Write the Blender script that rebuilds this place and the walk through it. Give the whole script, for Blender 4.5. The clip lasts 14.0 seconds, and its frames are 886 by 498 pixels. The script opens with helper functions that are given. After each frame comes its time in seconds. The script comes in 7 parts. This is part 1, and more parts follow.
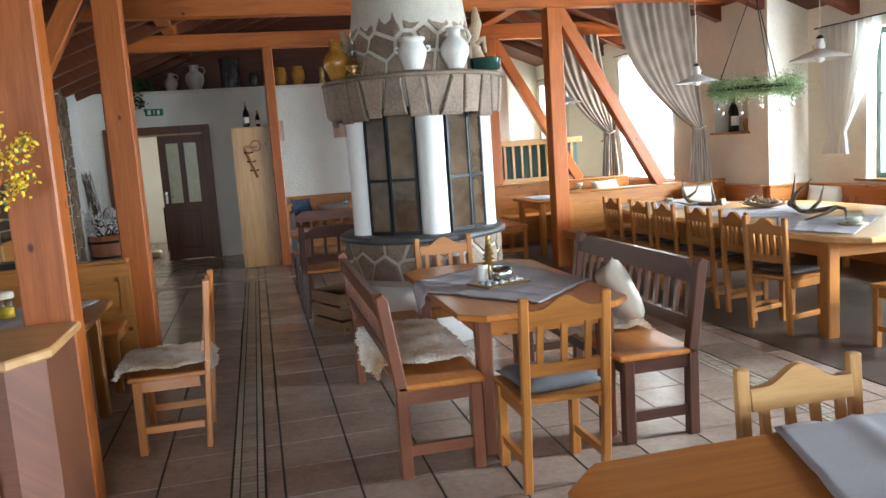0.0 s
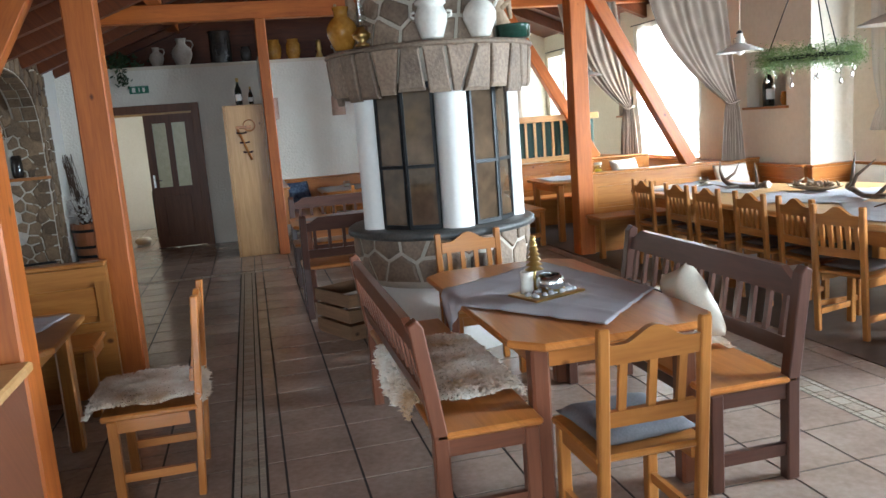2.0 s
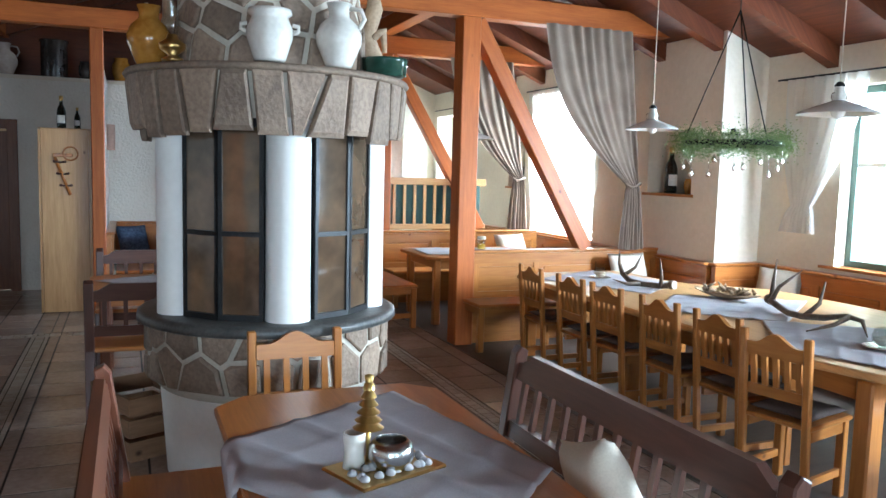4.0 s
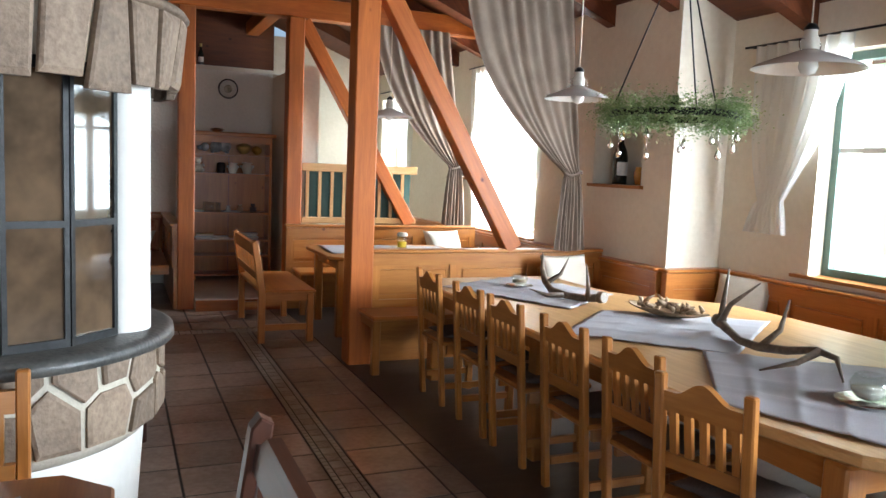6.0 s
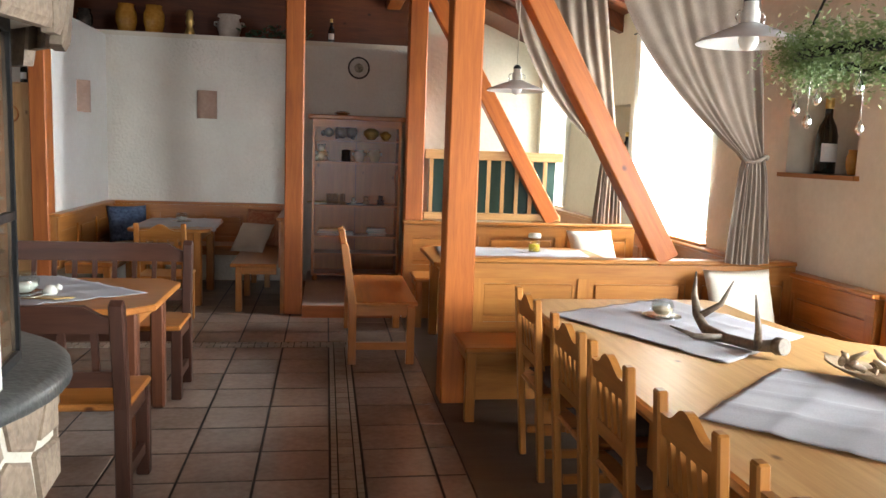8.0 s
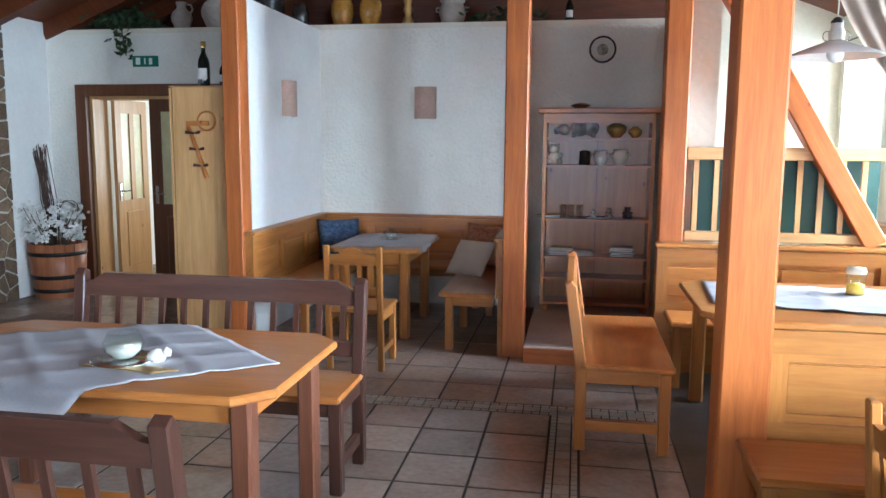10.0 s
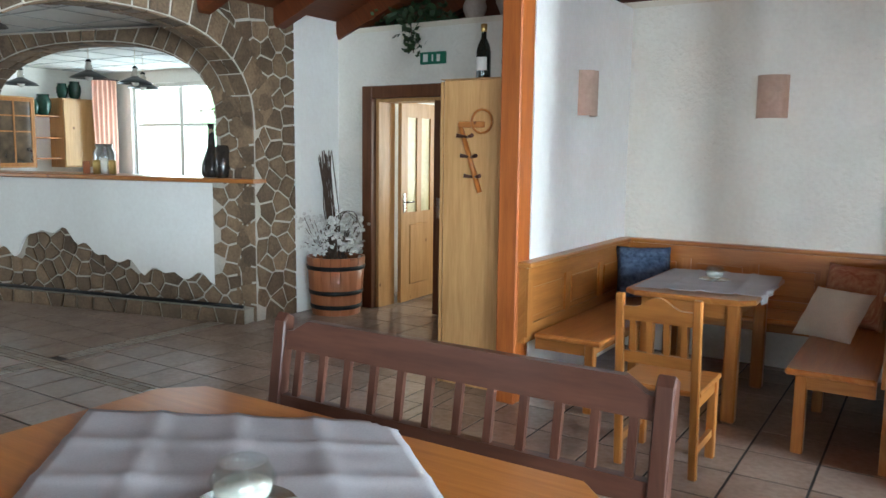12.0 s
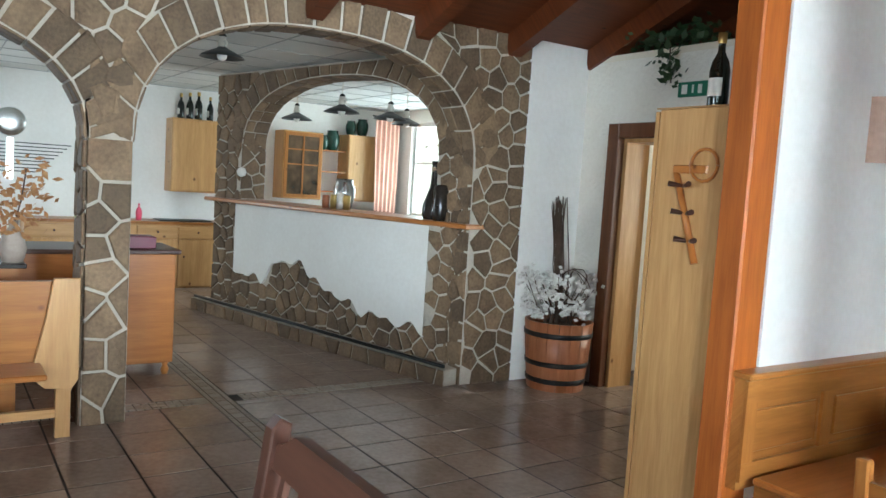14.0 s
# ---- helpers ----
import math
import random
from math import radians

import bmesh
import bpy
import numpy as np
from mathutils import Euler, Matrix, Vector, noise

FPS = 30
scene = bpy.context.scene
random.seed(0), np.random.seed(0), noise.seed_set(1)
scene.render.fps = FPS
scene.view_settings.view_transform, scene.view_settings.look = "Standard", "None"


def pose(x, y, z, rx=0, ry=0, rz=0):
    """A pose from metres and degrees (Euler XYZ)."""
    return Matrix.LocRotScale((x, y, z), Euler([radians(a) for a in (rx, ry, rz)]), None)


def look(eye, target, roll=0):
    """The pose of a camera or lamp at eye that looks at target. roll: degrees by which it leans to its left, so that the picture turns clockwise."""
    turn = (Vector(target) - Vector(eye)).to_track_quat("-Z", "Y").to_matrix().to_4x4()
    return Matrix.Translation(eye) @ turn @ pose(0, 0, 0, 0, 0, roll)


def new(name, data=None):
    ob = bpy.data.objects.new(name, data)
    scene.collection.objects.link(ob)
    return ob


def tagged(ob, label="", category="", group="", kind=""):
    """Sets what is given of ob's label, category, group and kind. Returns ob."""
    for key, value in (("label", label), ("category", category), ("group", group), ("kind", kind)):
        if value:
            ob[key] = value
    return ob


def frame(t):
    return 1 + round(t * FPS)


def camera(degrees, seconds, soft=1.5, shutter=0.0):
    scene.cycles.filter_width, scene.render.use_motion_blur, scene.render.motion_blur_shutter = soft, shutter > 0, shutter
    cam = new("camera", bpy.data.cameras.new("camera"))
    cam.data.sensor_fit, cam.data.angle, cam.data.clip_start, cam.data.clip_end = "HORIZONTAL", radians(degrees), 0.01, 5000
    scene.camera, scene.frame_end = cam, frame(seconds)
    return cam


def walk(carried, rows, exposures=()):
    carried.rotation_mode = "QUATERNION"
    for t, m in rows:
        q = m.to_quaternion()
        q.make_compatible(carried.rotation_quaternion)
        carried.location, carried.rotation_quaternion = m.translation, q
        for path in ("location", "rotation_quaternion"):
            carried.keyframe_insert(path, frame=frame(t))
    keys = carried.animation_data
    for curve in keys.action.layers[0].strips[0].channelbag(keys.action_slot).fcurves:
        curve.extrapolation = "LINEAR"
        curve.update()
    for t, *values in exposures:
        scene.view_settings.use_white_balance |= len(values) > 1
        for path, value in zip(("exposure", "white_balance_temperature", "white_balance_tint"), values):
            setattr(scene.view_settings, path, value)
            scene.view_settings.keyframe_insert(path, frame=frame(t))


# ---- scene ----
cam = camera(59.5, 14.0)
METRES, EYE, TILT, LEAN, TURN = 10.0, 1.606, 0.0, 0.0, -13.1
ROWS = [
    (0.0, 0.0, 0.0, 0.0, -0.52, -7.64, 3.88),
    (0.5, -0.006, 0.0079, 0.0002, 1.88, -8.38, 4.11),
    (1.0, -0.0153, 0.0233, 0.0019, 2.61, -8.99, 4.38),
    (1.5, -0.0193, 0.047, 0.0023, 1.42, -9.32, 4.63),
    (2.0, -0.0195, 0.0788, 0.0052, -1.01, -9.48, 4.35),
    (2.5, -0.0206, 0.1121, 0.0092, -3.4, -9.27, 2.89),
    (3.0, -0.0157, 0.1492, 0.0098, -5.88, -8.21, 0.11),
    (3.5, -0.0043, 0.1869, 0.0095, -7.67, -6.74, -1.37),
    (4.0, 0.011, 0.2216, 0.008, -9.0, -5.68, -1.5),
    (6.5, 0.1343, 0.373, -0.0015, -9.59, -6.06, -2.4),
    (7.0, 0.155, 0.4052, -0.0017, -6.68, -6.43, -2.44),
    (7.5, 0.17, 0.4423, -0.0023, -0.79, -6.87, -2.3),
    (10.0, 0.1566, 0.6383, -0.0003, 22.93, -7.66, -0.39),
    (10.5, 0.1373, 0.6749, -0.0011, 28.49, -7.58, -0.16),
    (11.0, 0.1189, 0.7082, -0.001, 33.78, -7.48, 0.02),
    (11.5, 0.0991, 0.7408, -0.0022, 40.38, -7.29, -0.26),
    (12.0, 0.0819, 0.7722, -0.0022, 45.69, -7.17, -0.71),
    (12.5, 0.0673, 0.8054, -0.0021, 51.64, -6.95, -0.83),
    (13.0, 0.0556, 0.8376, -0.0006, 57.95, -6.54, -0.96),
    (13.5, 0.0463, 0.8718, 0.0015, 63.25, -5.78, -2.0),
    (14.0, 0.0342, 0.9057, 0.0004, 69.76, -4.67, -3.62),
]
walk(cam, [(t, pose(0, 0, EYE, TILT, LEAN, TURN) @ pose(METRES * x, METRES * y, METRES * z, 90 + pitch, roll, yaw)) for t, x, y, z, yaw, pitch, roll in ROWS], exposures=[(0.0, -0.45, 5850, 6), (2.5, -0.42, 5600, 4), (4.0, -0.45, 5300, 3), (6.5, -0.85, 6250, 9), (7.5, -0.68, 6600, 9), (10.0, 0.1, 5150, 3), (11.5, 0.1, 5600, 2), (14.0, 0.08, 5800, 2)])

# ---- world and large lights ----
world = bpy.data.worlds.new("world")
scene.world = world
world.use_nodes = True
wn = world.node_tree.nodes
sky = wn.new("ShaderNodeTexSky")
sky.sky_type, sky.sun_disc = "NISHITA", False
sky.sun_elevation, sky.sun_rotation = radians(48), radians(60)
world.node_tree.links.new(sky.outputs[0], wn["Background"].inputs[0])
wn["Background"].inputs[1].default_value = 0.15
sun = new("sun", bpy.data.lights.new("sun", "SUN"))
sun.data.energy, sun.data.angle, sun.data.color = 2.5, radians(0.5), (1, 0.95, 0.86)
sun.matrix_world = look((30, 10, 40), (0, 4, 0))


def area_light(name, at, to, w, h, power, color=(0.86, 0.94, 1.0), spread=180):
    ob = new(name, bpy.data.lights.new(name, "AREA"))
    ob.data.shape, ob.data.size, ob.data.size_y = "RECTANGLE", w, h
    ob.data.energy, ob.data.color, ob.data.spread = power, color, radians(spread)
    ob.matrix_world = look(at, to)
    return ob


DAY = 1.0
# sky light entering at the window openings
area_light("illumination", (7.0, 6.47, 1.75), (1.6, 11.6, 0.9), 1.5, 1.4, 400 * DAY, spread=120)
area_light("illumination", (6.75, 11.2, 1.8), (0, 11.4, 0.6), 1.4, 1.7, 1350 * DAY, spread=130)
area_light("illumination", (6.75, 15.1, 1.8), (0, 14.6, 1.2), 1.1, 1.7, 170 * DAY)
area_light("illumination", (7.0, 2.6, 1.75), (1.0, 4.5, 0.0), 1.5, 1.4, 760 * DAY, spread=120)
area_light("illumination", (7.0, -1.0, 1.75), (0.8, 12.0, 1.5), 1.5, 1.4, 160 * DAY)
area_light("illumination", (-7.0, 15.4, 1.8), (-5.8, 8, 1.0), 2.0, 1.4, 115 * DAY)
# added fill lamp: the kitchen wall behind it has no window
area_light("illumination", (-8.7, 7.6, 1.7), (0, 7.6, 1.0), 2.0, 1.5, 65 * DAY)
area_light("illumination", (-0.9, -3.35, 1.35), (0.8, 2.6, 0.0), 2.2, 1.7, 130 * DAY, spread=90)
# added fill for the shelf alcove, through an invented window out of view
area_light("illumination", (2.7, -3.35, 1.5), (3.0, 12.5, 1.0), 1.6, 1.4, 30 * DAY, spread=60)
# added warm fill inside the corridor, which has no window or fixture
area_light("illumination", (-0.5, 16.4, 1.6), (-1.6, 14.0, 1.0), 1.0, 1.4, 55 * DAY, (1.0, 0.95, 0.82))

# ---- materials ----
MATS = {}


def node_mat(name, rough=0.6, metal=0.0):
    m = bpy.data.materials.new(name)
    m.use_nodes = True
    nt = m.node_tree
    b = nt.nodes["Principled BSDF"]
    b.inputs["Roughness"].default_value, b.inputs["Metallic"].default_value = rough, metal
    MATS[name] = m
    return m, nt, b


def mottled(name, c1, c2, scale=3.0, fine=40.0, rough=0.6, bump=0.1, metal=0.0, coord="Object", stretch=(1, 1, 1), vary=0.0, bumpdist=0.01, spec=0.5):
    """Two colours mixed by noise at two scales, with fine relief and a chance tone for each object."""
    m, nt, b = node_mat(name, rough, metal)
    n, L = nt.nodes, nt.links
    tc, mp = n.new("ShaderNodeTexCoord"), n.new("ShaderNodeMapping")
    mp.inputs["Scale"].default_value = stretch
    L.new(tc.outputs[coord], mp.inputs[0])
    info = n.new("ShaderNodeObjectInfo")
    mul = n.new("ShaderNodeVectorMath")
    mul.operation = "MULTIPLY_ADD"
    mul.inputs[1].default_value = (1, 1, 1)
    cmb = n.new("ShaderNodeMath")
    cmb.operation = "MULTIPLY"
    cmb.inputs[1].default_value = 37.0
    L.new(info.outputs["Random"], cmb.inputs[0])
    L.new(mp.outputs[0], mul.inputs[0])
    L.new(cmb.outputs[0], mul.inputs[2])
    a, f = n.new("ShaderNodeTexNoise"), n.new("ShaderNodeTexNoise")
    a.inputs["Scale"].default_value, a.inputs["Detail"].default_value = scale, 4
    f.inputs["Scale"].default_value, f.inputs["Detail"].default_value = fine, 3
    for t in (a, f):
        L.new(mul.outputs[0], t.inputs["Vector"])
    mix = n.new("ShaderNodeMath")
    mix.operation = "MULTIPLY_ADD"
    mix.inputs[1].default_value = 0.45
    L.new(f.outputs[0], mix.inputs[0])
    half = n.new("ShaderNodeMath")
    half.operation = "MULTIPLY"
    half.inputs[1].default_value = 0.55
    L.new(a.outputs[0], half.inputs[0])
    L.new(half.outputs[0], mix.inputs[2])
    ramp = n.new("ShaderNodeValToRGB")
    ramp.color_ramp.elements[0].position, ramp.color_ramp.elements[1].position = 0.33, 0.67
    ramp.color_ramp.elements[0].color, ramp.color_ramp.elements[1].color = (*c1, 1), (*c2, 1)
    L.new(mix.outputs[0], ramp.inputs[0])
    out = ramp.outputs[0]
    if vary:
        hsv = n.new("ShaderNodeHueSaturation")
        rng = n.new("ShaderNodeMapRange")
        rng.inputs[3].default_value, rng.inputs[4].default_value = 1 - vary, 1 + vary
        L.new(info.outputs["Random"], rng.inputs[0])
        L.new(rng.outputs[0], hsv.inputs["Value"])
        L.new(out, hsv.inputs["Color"])
        out = hsv.outputs[0]
    L.new(out, b.inputs["Base Color"])
    b.inputs["Specular IOR Level"].default_value = spec
    if bump:
        bp = n.new("ShaderNodeBump")
        bp.inputs["Strength"].default_value, bp.inputs["Distance"].default_value = bump, bumpdist
        L.new(mix.outputs[0], bp.inputs["Height"])
        L.new(bp.outputs[0], b.inputs["Normal"])
    return m


def wood(name, c1, c2, rough=0.35, knots=True, vary=0.1, coat=0.0):
    """Grain runs along U of the mesh's map: fine fibres, broad growth bands and small dark knots."""
    m, nt, b = node_mat(name, rough)
    n, L = nt.nodes, nt.links
    tc, mp, info = n.new("ShaderNodeTexCoord"), n.new("ShaderNodeMapping"), n.new("ShaderNodeObjectInfo")
    mp.inputs["Scale"].default_value = (1.0, 14, 14)
    add = n.new("ShaderNodeVectorMath")
    add.operation = "ADD"
    sc = n.new("ShaderNodeMath")
    sc.operation = "MULTIPLY"
    sc.inputs[1].default_value = 53.0
    L.new(info.outputs["Random"], sc.inputs[0])
    L.new(tc.outputs["UV"], add.inputs[0])
    L.new(sc.outputs[0], add.inputs[1])
    L.new(add.outputs[0], mp.inputs[0])
    a, f = n.new("ShaderNodeTexNoise"), n.new("ShaderNodeTexNoise")
    a.inputs["Scale"].default_value, a.inputs["Detail"].default_value, a.inputs["Distortion"].default_value = 1.6, 3, 0.8
    f.inputs["Scale"].default_value, f.inputs["Detail"].default_value = 9, 4
    L.new(mp.outputs[0], a.inputs["Vector"])
    L.new(mp.outputs[0], f.inputs["Vector"])
    mx = n.new("ShaderNodeMath")
    mx.operation = "MULTIPLY_ADD"
    mx.inputs[1].default_value = 0.35
    hf = n.new("ShaderNodeMath")
    hf.operation = "MULTIPLY"
    hf.inputs[1].default_value = 0.65
    L.new(a.outputs[0], hf.inputs[0])
    L.new(f.outputs[0], mx.inputs[0])
    L.new(hf.outputs[0], mx.inputs[2])
    ramp = n.new("ShaderNodeValToRGB")
    ramp.color_ramp.elements[0].position, ramp.color_ramp.elements[1].position = 0.3, 0.68
    ramp.color_ramp.elements[0].color, ramp.color_ramp.elements[1].color = (*c1, 1), (*c2, 1)
    L.new(mx.outputs[0], ramp.inputs[0])
    out = ramp.outputs[0]
    if knots:
        v = n.new("ShaderNodeTexVoronoi")
        v.inputs["Scale"].default_value = 2.6
        mk = n.new("ShaderNodeMapping")
        mk.inputs["Scale"].default_value = (1, 1.6, 1)
        L.new(add.outputs[0], mk.inputs[0])
        L.new(mk.outputs[0], v.inputs["Vector"])
        kr = n.new("ShaderNodeValToRGB")
        kr.color_ramp.elements[0].position, kr.color_ramp.elements[1].position = 0.03, 0.075
        kr.color_ramp.elements[0].color, kr.color_ramp.elements[1].color = (1, 1, 1, 1), (0, 0, 0, 1)
        L.new(v.outputs["Distance"], kr.inputs[0])
        km = n.new("ShaderNodeMix")
        km.data_type = "RGBA"
        km.inputs["B"].default_value = (c1[0] * 0.3, c1[1] * 0.22, c1[2] * 0.2, 1)
        L.new(kr.outputs[0], km.inputs["Factor"])
        L.new(out, km.inputs["A"])
        out = km.outputs["Result"]
    hsv = n.new("ShaderNodeHueSaturation")
    rng = n.new("ShaderNodeMapRange")
    rng.inputs[3].default_value, rng.inputs[4].default_value = 1 - vary, 1 + vary
    L.new(info.outputs["Random"], rng.inputs[0])
    L.new(rng.outputs[0], hsv.inputs["Value"])
    L.new(out, hsv.inputs["Color"])
    L.new(hsv.outputs[0], b.inputs["Base Color"])
    b.inputs["Coat Weight"].default_value = coat * 0.5
    b.inputs["Specular IOR Level"].default_value = 0.35
    b.inputs["Coat Roughness"].default_value = 0.25
    bp = n.new("ShaderNodeBump")
    bp.inputs["Strength"].default_value, bp.inputs["Distance"].default_value = 0.12, 0.004
    L.new(mx.outputs[0], bp.inputs["Height"])
    L.new(bp.outputs[0], b.inputs["Normal"])
    return m


def plain(name, c, rough=0.5, metal=0.0, **kw):
    return mottled(name, tuple(v * 0.88 for v in c), tuple(min(1, v * 1.08) for v in c), 6, 60, rough, 0.05, metal, **kw)


def glass(name, tint=(1, 1, 1), rough=0.0):
    m, nt, b = node_mat(name, rough)
    b.inputs["Base Color"].default_value = (*tint, 1)
    b.inputs["Transmission Weight"].default_value = 1.0
    b.inputs["IOR"].default_value = 1.45
    return m


beam_wood = wood("beam_wood", (0.28, 0.066, 0.009), (0.45, 0.125, 0.02), 0.45)
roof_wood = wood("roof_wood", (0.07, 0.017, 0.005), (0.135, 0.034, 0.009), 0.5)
honey = wood("honey_wood", (0.28, 0.10, 0.02), (0.43, 0.175, 0.04), 0.32, vary=0.08, coat=0.15)
pine = wood("pine_wood", (0.44, 0.23, 0.08), (0.60, 0.35, 0.145), 0.35, vary=0.06, coat=0.1)
amber = wood("amber_wood", (0.35, 0.118, 0.024), (0.50, 0.19, 0.045), 0.28, vary=0.08, coat=0.25)
brown = wood("brown_wood", (0.05, 0.02, 0.013), (0.088, 0.036, 0.023), 0.33, knots=False, coat=0.15)
redbrown = wood("redbrown_wood", (0.12, 0.042, 0.022), (0.19, 0.068, 0.034), 0.33, knots=False, coat=0.15)
door_wood = wood("door_wood", (0.11, 0.04, 0.018), (0.18, 0.07, 0.03), 0.4, knots=False)
crate_wood = wood("crate_wood", (0.13, 0.07, 0.035), (0.24, 0.13, 0.065), 0.7)
plaster = mottled("plaster", (0.70, 0.62, 0.49), (0.79, 0.71, 0.58), 1.6, 22, 0.85, 0.35, coord="Object", bumpdist=0.02, spec=0.2)
rough_plaster = mottled("rough_plaster", (0.76, 0.70, 0.61), (0.84, 0.79, 0.70), 3, 30, 0.9, 0.9, bumpdist=0.03, spec=0.2)
white_plaster = mottled("white_plaster", (0.79, 0.755, 0.70), (0.86, 0.835, 0.785), 2.0, 26, 0.8, 0.3, bumpdist=0.015, spec=0.2)
stove_white = mottled("stove_white", (0.76, 0.73, 0.67), (0.83, 0.80, 0.74), 3.0, 30, 0.6, 0.15)
stone = mottled("field_stone", (0.095, 0.058, 0.031), (0.225, 0.145, 0.08), 5, 45, 0.75, 0.8, vary=0.35, bumpdist=0.015)
warm_stone = mottled("warm_stone", (0.145, 0.10, 0.07), (0.31, 0.225, 0.155), 5, 45, 0.7, 0.8, vary=0.3, bumpdist=0.015)
mortar = mottled("mortar", (0.48, 0.43, 0.34), (0.62, 0.56, 0.46), 8, 70, 0.95, 0.6)
dark_mortar = mottled("dark_mortar", (0.44, 0.39, 0.32), (0.58, 0.52, 0.44), 8, 70, 0.95, 0.6)
slate = mottled("slate", (0.035, 0.035, 0.034), (0.10, 0.095, 0.085), 7, 60, 0.4, 0.6)
tile_mat = mottled("floor_tile", (0.27, 0.19, 0.143), (0.39, 0.295, 0.235), 3.5, 30, 0.2, 0.12, vary=0.12)
mosaic_a = mottled("mosaic_light", (0.30, 0.24, 0.18), (0.44, 0.37, 0.29), 8, 60, 0.35, 0.2, vary=0.2)
mosaic_b = mottled("mosaic_dark", (0.14, 0.10, 0.07), (0.36, 0.28, 0.2), 45, 120, 0.35, 0.3, vary=0.2)
grout = mottled("grout", (0.016, 0.012, 0.009), (0.034, 0.026, 0.02), 8, 60, 0.9, 0.2)
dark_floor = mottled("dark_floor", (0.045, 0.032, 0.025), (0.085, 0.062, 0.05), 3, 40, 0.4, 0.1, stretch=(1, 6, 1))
pinkish = mottled("platform_tile", (0.50, 0.40, 0.35), (0.62, 0.52, 0.46), 4, 30, 0.5, 0.1)
black_iron = mottled("black_iron", (0.012, 0.012, 0.012), (0.03, 0.03, 0.03), 9, 60, 0.45, 0.2, metal=0.6)
steel = plain("steel", (0.6, 0.6, 0.58), 0.25, 1.0)
brass = plain("brass", (0.6, 0.4, 0.14), 0.3, 1.0)
grey_cloth = mottled("grey_cloth", (0.39, 0.365, 0.372), (0.49, 0.462, 0.47), 4, 180, 0.9, 0.15, bumpdist=0.003, spec=0.1)
curtain_cloth = mottled("curtain_cloth", (0.175, 0.13, 0.10), (0.26, 0.20, 0.155), 5, 150, 0.95, 0.2, bumpdist=0.004, spec=0.1)
linen = mottled("linen", (0.55, 0.48, 0.38), (0.68, 0.61, 0.50), 5, 150, 0.9, 0.25, bumpdist=0.004, spec=0.1)
dark_cushion = mottled("dark_cushion", (0.06, 0.045, 0.04), (0.11, 0.085, 0.075), 5, 120, 0.9, 0.2, spec=0.1)
grey_cushion = mottled("grey_cushion", (0.12, 0.115, 0.12), (0.18, 0.175, 0.18), 5, 120, 0.9, 0.2, spec=0.1)
blue_cloth = mottled("blue_pattern_cloth", (0.02, 0.03, 0.06), (0.12, 0.16, 0.24), 18, 40, 0.9, 0.2, spec=0.1)
red_cloth = mottled("striped_cloth", (0.24, 0.05, 0.025), (0.5, 0.26, 0.14), 3, 20, 0.9, 0.2, stretch=(1, 1, 12), spec=0.1)
enamel = mottled("white_enamel", (0.78, 0.76, 0.70), (0.85, 0.83, 0.78), 6, 40, 0.18, 0.03)
ceiling_white = mottled("ceiling_panel", (0.70, 0.70, 0.66), (0.78, 0.78, 0.74), 4, 80, 0.9, 0.2)
clear_glass, nt_, b_ = node_mat("clear_glass", 0.03)
tp_, gs_, mx_ = nt_.nodes.new("ShaderNodeBsdfTransparent"), nt_.nodes.new("ShaderNodeBsdfGlossy"), nt_.nodes.new("ShaderNodeMixShader")
gs_.inputs["Roughness"].default_value = 0.03
mx_.inputs[0].default_value = 0.09
tp_.inputs[0].default_value = (0.93, 0.95, 0.94, 1)
nt_.links.new(tp_.outputs[0], mx_.inputs[1]); nt_.links.new(gs_.outputs[0], mx_.inputs[2])
nt_.links.new(mx_.outputs[0], nt_.nodes["Material Output"].inputs[0])
dark_glass = mottled("sooty_glass", (0.02, 0.015, 0.011), (0.17, 0.11, 0.065), 1.8, 7, 0.04, 0.0, spec=1.0)
yellow_glass = mottled("yellow_glass", (0.62, 0.56, 0.30), (0.75, 0.68, 0.40), 14, 60, 0.25, 0.3)
green_board = plain("green_board", (0.008, 0.045, 0.03), 0.5)
exit_green = plain("sign_green", (0.02, 0.16, 0.09), 0.4)

m, nt, b = node_mat("sheer_curtain", 0.9)
tr = nt.nodes.new("ShaderNodeBsdfTranslucent")
tp = nt.nodes.new("ShaderNodeBsdfTransparent")
ma, mb = nt.nodes.new("ShaderNodeMixShader"), nt.nodes.new("ShaderNodeMixShader")
b.inputs["Base Color"].default_value = (0.85, 0.84, 0.80, 1)
tr.inputs[0].default_value = (0.9, 0.88, 0.83, 1)
ma.inputs[0].default_value, mb.inputs[0].default_value = 0.6, 0.22
nt.links.new(b.outputs[0], ma.inputs[1]); nt.links.new(tr.outputs[0], ma.inputs[2])
nt.links.new(ma.outputs[0], mb.inputs[1]); nt.links.new(tp.outputs[0], mb.inputs[2])
nt.links.new(mb.outputs[0], nt.nodes["Material Output"].inputs[0])
sheer = m

m, nt, b = node_mat("bright_outside", 1.0)
tc = nt.nodes.new("ShaderNodeTexCoord")
ns = nt.nodes.new("ShaderNodeTexNoise")
ns.inputs["Scale"].default_value, ns.inputs["Detail"].default_value = 1.3, 6
rp = nt.nodes.new("ShaderNodeValToRGB")
rp.color_ramp.elements[0].position, rp.color_ramp.elements[1].position = 0.42, 0.58
rp.color_ramp.elements[0].color, rp.color_ramp.elements[1].color = (0.55, 0.78, 0.42, 1), (1, 1, 1, 1)
nt.links.new(tc.outputs["Object"], ns.inputs["Vector"]); nt.links.new(ns.outputs[0], rp.inputs[0])
